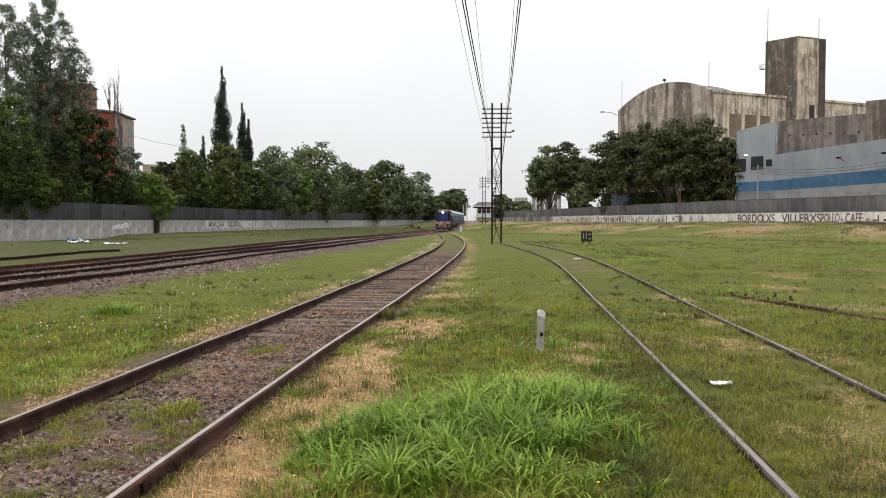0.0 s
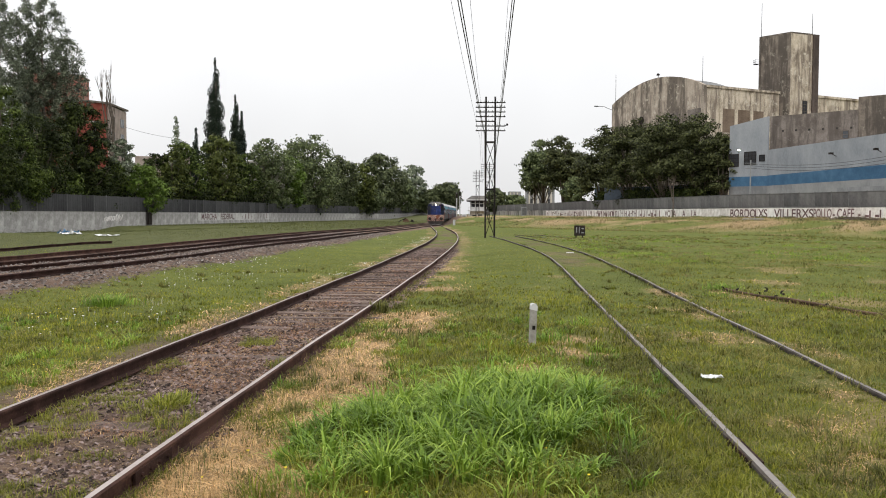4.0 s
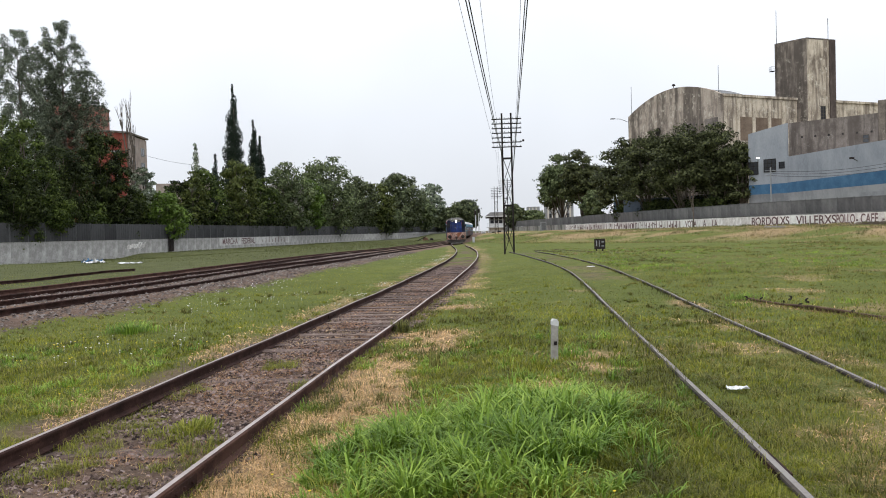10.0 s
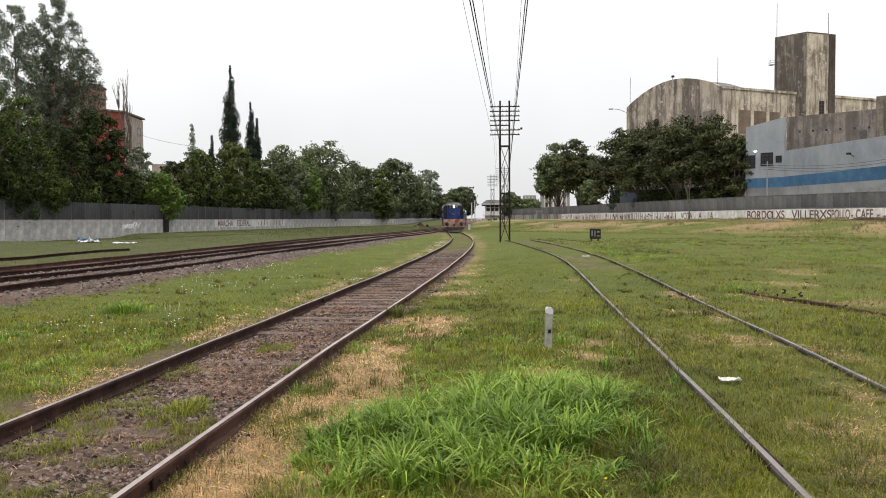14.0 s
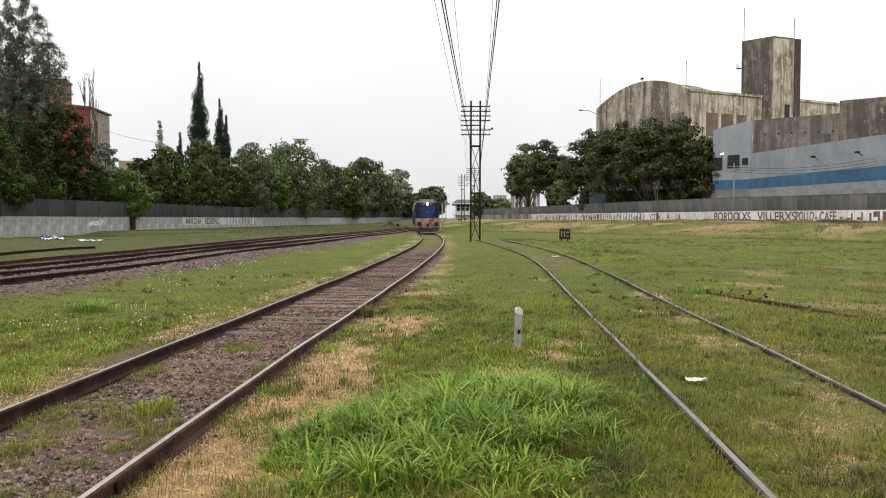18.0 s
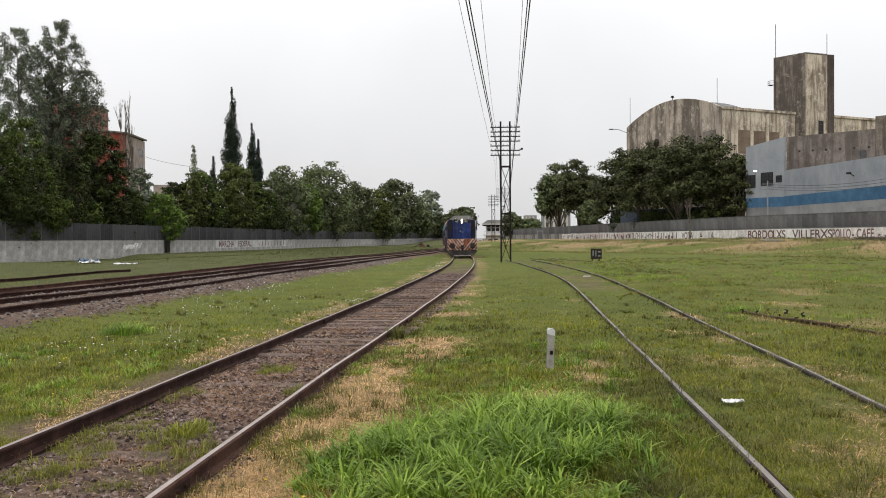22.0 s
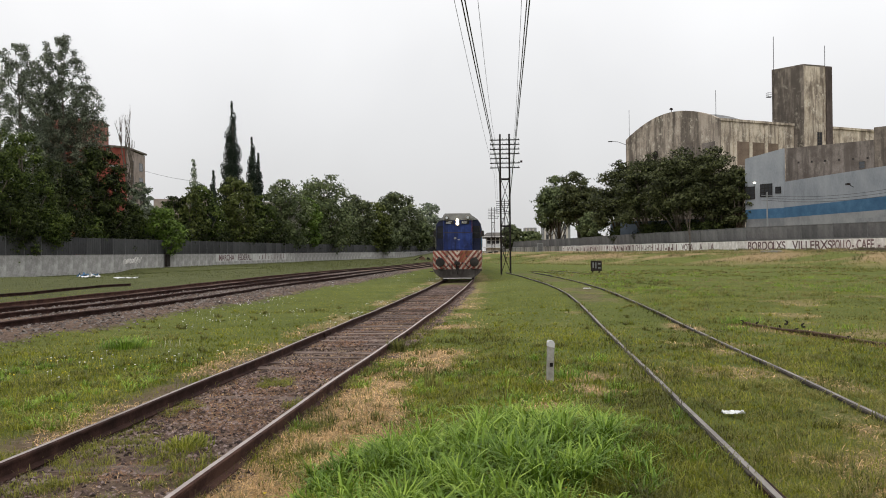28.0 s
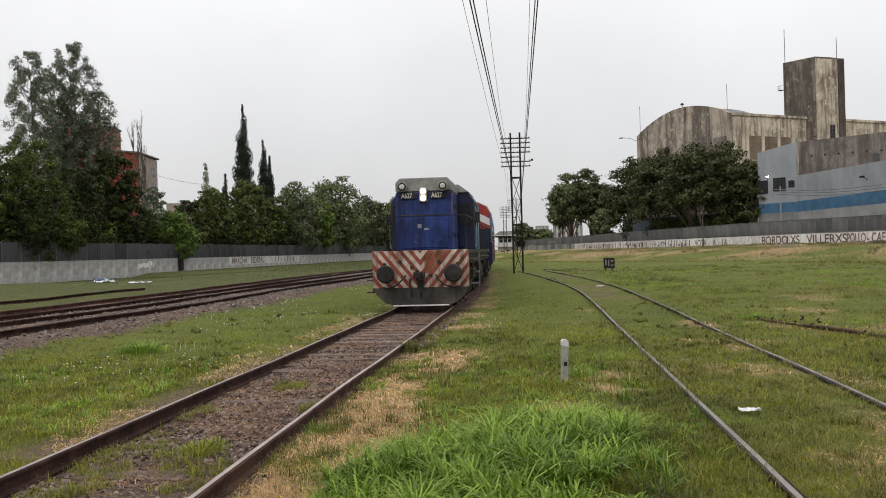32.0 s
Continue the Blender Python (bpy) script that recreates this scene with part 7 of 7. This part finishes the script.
# turf round the standpoint and beyond the near yard's edges
r = np.random.RandomState(30)
x = np.concatenate([r.uniform(-10, 12, 50000), r.uniform(-6, 8, 100000)])
y = np.concatenate([r.uniform(-10, 16, 50000), r.uniform(-3, 6, 100000)])
keep = ((np.abs(x) > 0.58 * y + 0.4) | (y < 3.4)) & (soil_at(x, y) < 0.5) & clear_of_rails(x, y)
x, y = x[keep], y[keep]
dry = dry_at(x, y) > r.uniform(0.2, 0.9, len(x))
hh = r.uniform(0.025, 0.085, len(x)) * (0.45 + 1.1 * vnoise(x, y, 1.1))
short_blades("lawn_grass", "short green grass round the standpoint", x[~dry], y[~dry], hh[~dry], 0.01, 0.9, LAWN, 28)
short_blades("dry_grass", "short dry grass round the standpoint", x[dry], y[dry], hh[dry], 0.01, 1.2, STRAW, 29)

# straw lying flat and standing, mostly beside the main track
x, y, rng = scatter(190000, 3.2, 34, 41, 0.45, 0.7)
keep = (dry_at(x, y) > np.where(x > 1.2, rng.uniform(0.35, 0.95, len(x)), rng.uniform(0.12, 0.8, len(x)))) & (soil_at(x, y) < 0.8)
x, y = x[keep], y[keep]
r = np.random.RandomState(42)
flat = r.rand(len(x)) < 0.84
blades("dry_grass", "flattened dry straw-coloured grass", x[flat], y[flat], r.uniform(0.012, 0.04, flat.sum()) * np.clip(y[flat] / 10, 1, 1.4), 0.0055 * np.clip(y[flat] / 5, 1, 3.2), 4.6, STRAW, 43)
short_blades("dry_grass", "short dry straw-coloured stubble", x[~flat], y[~flat], r.uniform(0.03, 0.09, (~flat).sum()), 0.004 * np.clip(y[~flat] / 5, 1, 3.5), 1.1, STRAW, 44)
# dead blades lying in the lawn
x, y, rng = scatter(26000, 3.4, 20, 47, 0.6, 0.8)
keep = (soil_at(x, y) < 0.4) & (vnoise(x + 61, y, 0.9) > 0.45) & clear_of_rails(x, y, 0.08)
x, y = x[keep], y[keep]
blades("thatch", "dead brown blades lying in the lawn", x, y, rng.uniform(0.015, 0.05, len(x)), 0.0045 * np.clip(y / 6, 1, 3), 3.0, DRY_STEM, 48)
# green tufts coming up through the straw
r = np.random.RandomState(45)
ty = 3.6 + 15 * r.rand(620) ** 1.3
tx = main_x(ty) + r.uniform(0.9, 3.0, 620)
ok = vnoise(tx + 13, ty, 0.9, 2) > 0.43
tx, ty = np.repeat(tx[ok], 26), np.repeat(ty[ok], 26)
x, y = tx + r.normal(0, 0.05, len(tx)), ty + r.normal(0, 0.05, len(tx))
blades("straw_tufts", "small green tufts among dry straw", x, y, r.uniform(0.03, 0.11, len(x)), 0.0045 * np.clip(y / 6, 1, 3), 0.9, WEED, 46, np.arctan2(y - ty, x - tx))

x, y, rng = scatter(115000, 24, 125, 35, 0.62, 0.6)
keep = (soil_at(x, y) < 0.35) & (x > poly_x(wall_l, y) + 0.5) & (x < poly_x(wall_r, y) - 0.5) & (vnoise(x, y, 3.0) > 0.38)
keep &= (np.abs(x - side_x(y)) > 1.15) | (y > 66)
x, y = x[keep], y[keep]
r = np.random.RandomState(36)
dry = dry_at(x, y) > r.uniform(0.45, 1.4, len(x))
hh, ww = r.uniform(0.02, 0.055, len(x)) * (0.6 + 0.8 * vnoise(x, y, 2.2)), r.uniform(0.009, 0.024, len(x)) * np.clip(y / 60, 0.6, 1.6)
rank = (x < far_x(y) - 1.2) & ~dry
dull = (vnoise(x + 5, y + 77, 6.0) > r.uniform(0.3, 0.8, len(x))) & ~dry & ~rank
fresh = ~dry & ~dull & ~rank
short_blades("field_grass", "rough grass of the far yard", x[fresh], y[fresh], hh[fresh], ww[fresh], 0.9, LAWN, 37)
short_blades("field_grass", "dull rough grass of the far yard", x[dull], y[dull], hh[dull], ww[dull], 0.9, WEED, 39)
short_blades("field_straw", "dry grass of the far yard and bank", x[dry], y[dry], hh[dry], ww[dry], 0.9, STRAW, 38)
# scrub on the bank below the east wall
r = np.random.RandomState(97)
y = 48 + 110 * r.rand(64000)
x = poly_x(wall_r, y) - r.uniform(1, 47, 64000)
ok = (vnoise(x, y, 3.0) > r.uniform(0.3, 0.65, 64000)) & (x > side_x(y) + 4)
x, y = x[ok], y[ok]
tan = vnoise(x + 33, y, 4.5) + 0.15 * (1 - sstep(24, 42, poly_x(wall_r, y) - x)) > r.uniform(0.4, 0.85, len(x))
hh, ww = r.uniform(0.06, 0.28, len(x)), r.uniform(0.02, 0.05, len(x))
blades("bank_straw", "tan dry scrub on the bank", x[tan], y[tan], hh[tan], ww[tan], 1.6, DRY_STEM, 98)
short_blades("bank_weeds", "olive scrub on the bank", x[~tan], y[~tan], hh[~tan], ww[~tan], 1.0, WEED, 99)
r = np.random.RandomState(101)
cy = 56 + 94 * r.rand(280)
cx = poly_x(wall_r, cy) - 0.6 - 38 * r.rand(280) ** 1.5
bx, by = cx.repeat(46) + r.normal(0, 0.32, 280 * 46), cy.repeat(46) + r.normal(0, 0.32, 280 * 46)
hh = r.uniform(0.12, 0.42, len(bx)) * r.uniform(0.4, 1.4, 280).repeat(46)
tan = (np.arange(len(bx)) // 46) % 2 == 0
blades("bank_clumps", "coarse dark weed clumps on the bank", bx[~tan], by[~tan], hh[~tan], 0.035, 0.9, RANK, 102)
blades("bank_clumps", "dry tan weed clumps on the bank", bx[tan], by[tan], hh[tan], 0.03, 1.2, DRY_STEM, 103)
# rank weeds between the outer track and the west wall
r = np.random.RandomState(95)
y = 30 + 190 * r.rand(40000) ** 1.2
lo, hi = poly_x(wall_l, y) + 0.4, far_x(y) - 1.7
x = lo + (hi - lo) * r.rand(40000)
ok = vnoise(x, y, 3.5) > r.uniform(0.2, 0.55, 40000)
x, y = x[ok], y[ok]
short_blades("rank_weeds", "rank dark weeds along the boundary wall", x, y, r.uniform(0.05, 0.15, len(x)) * np.clip(y / 90, 0.6, 1.2), r.uniform(0.03, 0.06, len(x)) * np.clip(y / 90, 0.5, 1.4), 1.1, RANK, 96)

# lush clump in the foreground: arching tufts
r = np.random.RandomState(51)
cxs, cys = r.uniform(-1.9, 2.1, 1500), r.uniform(4.3, 8.8, 1500)
lim = 1 - (np.abs(cxs - 0.24 - 0.2 * (cys - 6.5)) / 1.15) ** 3 - (np.abs(cys - 6.5) / 1.55) ** 3
ok = (lim + 1.5 * (vnoise(cxs, cys, 0.6) - 0.5) > 0.12) & (cxs - main_x(cys) > 1.75)
cxs, cys, lim = cxs[ok][:165], cys[ok][:165], lim[ok][:165]
BX, BY, BH, BW, BA = [], [], [], [], []
for a, b, c in zip(cxs, cys, lim):
    k = r.randint(30, 60)
    reach = r.uniform(0.02, 0.06)
    ox, oy = r.normal(0, reach, k), r.normal(0, reach, k)
    BX.append(a + ox)
    BY.append(b + oy)
    BA.append(np.arctan2(oy, ox))
    BH.append(r.uniform(0.13, 0.36, k) * r.uniform(0.55, 1.2) * np.clip(0.6 + 0.55 * c, 0.45, 1.05))
    BW.append(r.uniform(0.008, 0.025, k))
BX, BY, BH, BW, BA = [np.concatenate(q) for q in (BX, BY, BH, BW, BA)]
blades("lush_grass", "tall lush bright green grass clump", BX, BY, BH, BW, 1.05, LUSH, 52, BA, 0.2)


# looser tufts round the clump, and dead stalks strewn over the straw
r = np.random.RandomState(53)
fx, fy = r.uniform(-2.2, 3.0, 2600), r.uniform(3.7, 9.2, 2600)
lim = 1 - (np.abs(fx - 0.34 - 0.2 * (fy - 6.4)) / 1.3) ** 2 - (np.abs(fy - 6.3) / 1.7) ** 2
ok = (lim < 0.45) & (lim + 1.6 * (vnoise(fx + 9, fy, 0.5) - 0.5) > -0.35) & (fx - main_x(fy) > 1.6) & clear_of_rails(fx, fy, 0.2)
fx, fy = fx[ok][:210], fy[ok][:210]
k = 20
tx, ty = fx.repeat(k) + r.normal(0, 0.035, len(fx) * k), fy.repeat(k) + r.normal(0, 0.035, len(fx) * k)
th = r.uniform(0.06, 0.2, len(tx)) * r.uniform(0.5, 1.2, len(fx)).repeat(k)
out = np.arctan2(ty - fy.repeat(k), tx - fx.repeat(k))
half = np.arange(len(tx)) % (2 * k) < k
blades("lush_fringe", "loose bright tufts round the tall grass", tx[half], ty[half], th[half], r.uniform(0.006, 0.015, half.sum()), 1.2, LUSH, 54, out[half], 0.22)
blades("lush_fringe", "loose olive tufts round the tall grass", tx[~half], ty[~half], th[~half], r.uniform(0.005, 0.012, (~half).sum()), 1.3, LAWN, 56, out[~half], 0.22)
sy = 3.6 + 9 * r.rand(2600) ** 1.3
sx_ = main_x(sy) + r.uniform(0.95, 3.0, 2600)
ok = dry_at(sx_, sy) > r.uniform(0.2, 0.7, 2600)
sx_, sy = sx_[ok], sy[ok]
blades("straw_stalks", "long dead stalks strewn over the straw", sx_, sy, r.uniform(0.012, 0.03, len(sx_)), r.uniform(0.004, 0.008, len(sx_)), 11.0, STRAW, 57, lift=0.02)


def tufts(name, label, n, per, y0, y1, h0, h1, w0, w1, mat, seed, lim, size, lean=1.0, east=99.0):
    """Small tufts whose blades arch outwards, on patches of the yard."""
    tx, ty, rng = scatter(n, y0, y1, seed, 0.55, 0.75)
    ok = (vnoise(tx + seed, ty, size) > lim) & (soil_at(tx, ty) < 0.35) & clear_of_rails(tx, ty, 0.1) & (dry_at(tx, ty) < 0.55) & (tx < east)
    tx, ty = np.repeat(tx[ok], per), np.repeat(ty[ok], per)
    k = len(tx)
    s = rng.uniform(0.5, 1.3, k // per).repeat(per)
    x, y = tx + rng.normal(0, 0.035, k) * s, ty + rng.normal(0, 0.035, k) * s
    blades(name, label, x, y, rng.uniform(h0, h1, k) * s, rng.uniform(w0, w1, k) * np.clip(y / 7, 1, 3), lean, mat, seed, np.arctan2(y - ty, x - tx), 0.25)


tufts("weed_tufts", "taller green weeds in the yard grass", 1500, 26, 3.7, 26, 0.03, 0.1, 0.004, 0.008, LAWN, 63, 0.5, 1.2)
tufts("weed_tufts", "leafy green weeds behind the tall grass", 1100, 24, 7.2, 14, 0.04, 0.12, 0.005, 0.01, LUSH, 69, 0.42, 0.9, 1.3, 2.3)
tufts("weed_tufts", "low olive weeds behind the tall grass", 1300, 22, 7.2, 15, 0.03, 0.1, 0.005, 0.01, WEED, 68, 0.4, 0.8, 1.4)
tufts("weed_tufts", "dull green weeds in the yard grass", 2600, 26, 3.7, 26, 0.03, 0.11, 0.004, 0.009, WEED, 65, 0.45, 1.6, 1.2)
tufts("weed_tufts", "low olive grass in front of the clump", 1500, 24, 3.3, 6.2, 0.03, 0.1, 0.004, 0.009, LAWN, 67, 0.3, 1.0, 1.3)


def clump(label, x0, y0, reach, n, h0, h1, mat, seed):
    """One standing tuft on its own."""
    rng = np.random.RandomState(seed)
    ox, oy = rng.normal(0, reach, n), rng.normal(0, reach, n)
    blades("grass_tuft", label, x0 + ox, y0 + oy, rng.uniform(h0, h1, n), rng.uniform(0.008, 0.018, n), 0.9, mat, seed, np.arctan2(oy, ox), 0.22)


clump("bright green tuft on the lawn between the tracks", -6.2, 15.6, 0.22, 320, 0.1, 0.26, LUSH, 201)
clump("pale seeding tuft on the lawn between the tracks", -5.35, 15.8, 0.2, 16, 0.06, 0.2, SEED_HEAD, 202)
clump("dark green weed beside the rail", -1.02, 15.0, 0.07, 140, 0.1, 0.3, WEED, 203)
clump("tall green weed in the straw", -0.28, 10.7, 0.05, 50, 0.12, 0.34, WEED, 204)
clump("green tuft between the rails", -2.5, 7.7, 0.13, 240, 0.05, 0.13, LAWN, 205)
clump("green tuft beside the marker post", 1.5, 10.9, 0.14, 160, 0.05, 0.14, LUSH, 206)
clump("green tuft behind the old rail", 6.42, 18.5, 0.18, 150, 0.08, 0.2, LUSH, 207)
# patchy weeds over the field east of the siding
for label, n, per, h0, h1, mat, seed, lim, size in (
        ("patches of olive weeds on the east field", 2600, 16, 0.04, 0.13, WEED, 211, 0.5, 3.2),
        ("patches of fresh weeds on the east field", 1500, 16, 0.04, 0.14, LUSH, 212, 0.56, 4.0),
        ("patches of dead stalks on the east field", 1500, 14, 0.03, 0.1, DRY_STEM, 213, 0.54, 3.0)):
    r = np.random.RandomState(seed)
    ty = 17 + 55 * r.rand(n) ** 1.3
    tx = side_x(ty) + 1.3 + r.rand(n) * np.clip(0.5 * ty, 4, 34)
    ok = vnoise(tx + seed, ty, size) > lim + r.uniform(-0.05, 0.08, n)
    tx, ty = tx[ok].repeat(per), ty[ok].repeat(per)
    x, y = tx + r.normal(0, 0.09, len(tx)), ty + r.normal(0, 0.09, len(tx))
    short_blades("field_weeds", label, x, y, r.uniform(h0, h1, len(x)), r.uniform(0.01, 0.02, len(x)) * np.clip(y / 30, 0.8, 2), 1.1, mat, seed)
# weeds between the rails
r = np.random.RandomState(71)
ty = 3.6 + 9.5 * r.rand(900) ** 1.25
tx = main_x(ty) + r.uniform(-0.8, 0.8, 900)
ok = vnoise(tx + 40, ty, 0.75, 2) - 0.04 * np.clip(ty - 6.5, 0, 5) > 0.52
tx, ty = np.repeat(tx[ok], 46), np.repeat(ty[ok], 46)
x, y = tx + r.normal(0, 0.045, len(tx)), ty + r.normal(0, 0.045, len(tx))
k = r.rand(len(x)) < 0.35
hh = r.uniform(0.02, 0.1, len(x)) * (0.5 + vnoise(x, y, 0.6))
blades("track_weeds", "green weeds growing between the sleepers", x[k], y[k], hh[k] * 1.1, r.uniform(0.003, 0.007, k.sum()), 0.9, LAWN, 72)
blades("track_weeds", "dull low weeds growing between the sleepers", x[~k], y[~k], hh[~k] * 0.8, r.uniform(0.003, 0.008, (~k).sum()), 1.5, WEED, 73)
r = np.random.RandomState(75)
y = 3.5 + 30 * r.rand(42000) ** 1.4
x = main_x(y) + r.uniform(-1.2, 1.2, 42000)
ok = vnoise(x, y, 0.9) > 0.43
x, y = x[ok], y[ok]
pale = r.rand(len(x)) < 0.3
blades("track_straw", "brown plant litter between the sleepers", x[~pale], y[~pale], r.uniform(0.012, 0.04, (~pale).sum()), 0.005 * np.clip(y[~pale] / 6, 1, 3), 3.2, LITTER_BROWN, 76)
blades("track_straw", "dry flattened grass between the sleepers", x[pale], y[pale], r.uniform(0.012, 0.04, pale.sum()), 0.004 * np.clip(y[pale] / 6, 1, 3), 3.2, STRAW, 79)
r = np.random.RandomState(74)
y = 4 + 30 * r.rand(60000) ** 1.2
x = main_x(y) + r.uniform(-0.8, 0.8, 60000)
ok = vnoise(x * 0.5 + 90, y, 0.7, 2) > 0.55
x, y = x[ok], y[ok]
blades("track_litter", "rust-brown dead weeds between the sleepers", x, y, r.uniform(0.012, 0.035, len(x)), 0.006 * np.clip(y / 6, 1, 3), 3.0, RUST_LITTER, 84)
r = np.random.RandomState(77)
y = r.uniform(13.2, 18.5, 900)
x = 7.28 - (y - 14.1) * 0.222 + r.normal(0.05, 0.2, 900)
blades("scrap_weeds", "weeds growing round the old rail", x, y, r.uniform(0.03, 0.13, 900), r.uniform(0.006, 0.012, 900), 0.9, WEED, 78)
y = r.uniform(13.2, 18.5, 1500)
x = 7.28 - (y - 14.1) * 0.222 + r.normal(-0.05, 0.16, 1500)
blades("scrap_weeds", "rust-brown dead weeds along the old rail", x, y, r.uniform(0.012, 0.04, 1500), r.uniform(0.006, 0.014, 1500), 3.0, RUST_LITTER, 87)
# stems along the rails
r = np.random.RandomState(81)
y = 4 + 22 * r.rand(3000) ** 1.5
x = main_x(y) + r.choice((-1, 1, 1), 3000) * (GAUGE / 2 + r.normal(0.09, 0.06, 3000))
blades("rail_side_grass", "pale dry stems standing along the rails", x[::3], y[::3], r.uniform(0.03, 0.12, 1000), 0.004 * np.clip(y[::3] / 6, 1, 2), 1.0, DRY_STEM, 82)
blades("rail_side_grass", "low weeds standing along the rails", x[::2] + 0.03, y[::2] + 0.07, r.uniform(0.03, 0.11, 1500), 0.006 * np.clip(y[::2] / 6, 1, 3), 0.8, WEED, 83)
r = np.random.RandomState(85)
y = 4 + 50 * r.rand(5000) ** 1.3
x = side_x(y) + r.choice((-1, 1), 5000) * (GAUGE / 2 + r.choice((-1, 1), 5000) * np.abs(r.normal(0.05, 0.05, 5000)))
ok = vnoise(x, y, 1.0) > 0.5
x, y = x[ok], y[ok]
blades("rail_side_grass", "grass creeping over the siding rails", x, y, r.uniform(0.05, 0.14, len(x)), 0.005 * np.clip(y / 6, 1, 3), 0.8, WEED, 86)


def flowers(name, label, n, x0, x1, y0, y1, size, mat, seed, h=0.14):
    r = np.random.RandomState(seed)
    x, y = r.uniform(x0, x1, n * 3), y0 + (y1 - y0) * r.rand(n * 3)
    ok = (soil_at(x, y) < 0.3) & (vnoise(x, y, 2.0) > 0.5)
    x, y = x[ok][:n], y[ok][:n]
    z = ground_z(x, y) + h * r.uniform(0.6, 1.2, len(x))
    s = Shape()
    for a, b, c in zip(x, y, z):
        k = size * r.uniform(0.6, 1.2)
        s.add([(a + k * math.cos(q * math.pi / 3), b + k * math.sin(q * math.pi / 3), c + 0.3 * k * math.cos(q * 2.1)) for q in range(6)] + [(a, b, c + 0.4 * k), (a, b, c - 0.5 * k)], [(q, (q + 1) % 6, 6) for q in range(6)] + [((q + 1) % 6, q, 7) for q in range(6)])
        s.bar((a, b, c - 0.5 * k), (a, b, c - h), 0.0015)
    tagged(new(name, s.mesh(name, mat)), label, "flowers", kind="stuff")


flowers("yellow_flowers", "small yellow flowers in the grass", 70, -7.5, -4.2, 8, 16, 0.012, YELLOW, 91, 0.07)
flowers("yellow_flowers", "small yellow flowers near the tall grass", 26, -1.9, 1.2, 4.6, 6.2, 0.011, YELLOW, 92, 0.07)
flowers("white_flowers", "pale seed heads along the main track", 260, -3.5, 3.2, 18, 60, 0.011, SEED_HEAD, 94, 0.1)
flowers("white_flowers", "small white flowers in the grass", 160, -12, -4.2, 11, 30, 0.016, WHITE_PETAL, 93, 0.09)

r = np.random.RandomState(88)
fy = 20 + 46 * r.rand(900)
fx = np.where(r.rand(900) < 0.6, main_x(fy) - 1.25 - np.abs(r.normal(0, 0.35, 900)), near_x(fy) + 2.6 + r.normal(0, 0.6, 900))
ok = vnoise(fx, fy, 2.6, 2) > 0.56
fx, fy = fx[ok], fy[ok]
daisy = Shape()
for a, b in zip(fx, fy):
    c, k = float(ground_z(a, b)) + r.uniform(0.02, 0.07), r.uniform(0.01, 0.022)
    daisy.add([(a + k * math.cos(q * math.pi / 3), b + k * math.sin(q * math.pi / 3), c) for q in range(6)] + [(a, b, c + 0.6 * k), (a, b, c - 0.6 * k)], [(q, (q + 1) % 6, 6) for q in range(6)] + [((q + 1) % 6, q, 7) for q in range(6)])
tagged(new("white_flowers", daisy.mesh("white_flowers", WHITE_PETAL)), "white flower heads along the rails and the ballast edge", "flowers", kind="stuff")

# ---- movement ----
def depth_of(t):
    """Depth of the locomotive's front along the yard at t seconds."""
    return DEPTH[0] + t * (DEPTH[1] + t * (DEPTH[2] + t * DEPTH[3]))


DEPTH = (151.4, -2.494, -0.01872, -0.000866)
ARC_Y = np.linspace(0, 330, 3301)
ARC_S = np.concatenate([[0], np.cumsum(np.hypot(np.diff(ARC_Y), np.diff(main_x(ARC_Y))))])


def on_line(s):
    y = float(np.interp(s, ARC_S, ARC_Y))
    return Vector((float(main_x(y)), y, float(rail_z("main", y))))


def vehicle_pose(front, a, b):
    """Pose of a vehicle whose bogies stand a and b metres behind its front."""
    p, q = on_line(front + a), on_line(front + b)
    d = (q - p).normalized()
    o = p - d * a
    return Matrix.Translation(o) @ pose(0, 0, 0, math.degrees(math.asin(d.z)), 0, -math.degrees(math.atan2(d.x, d.y)))


def motions():
    times = [k * 0.5 for k in range(65)]
    start = float(np.interp(depth_of(0), ARC_Y, ARC_S))
    front = {t: float(np.interp(depth_of(t), ARC_Y, ARC_S)) for t in times}
    walk(loco, [(t, vehicle_pose(front[t], 3.2, 11.8)) for t in times])
    walk(tail, [(t, vehicle_pose(front[t] + 15.1, 0.0, 0.9)) for t in times])
    for c, off, ws in COACHES:
        walk(c, [(t, vehicle_pose(front[t] + off, 3.2, 19.3)) for t in times])
    fine_times = [k * 32.0 / 192 for k in range(193)]
    for w in WHEELS + [w for _, _, ws in COACHES[:1] for w in ws]:
        at = w.matrix_basis.translation.copy()
        walk(w, [(t, Matrix.Translation(at) @ pose(0, 0, 0, math.degrees((start - float(np.interp(depth_of(t), ARC_Y, ARC_S))) / 0.5), 0, 0)) for t in fine_times])


motions()
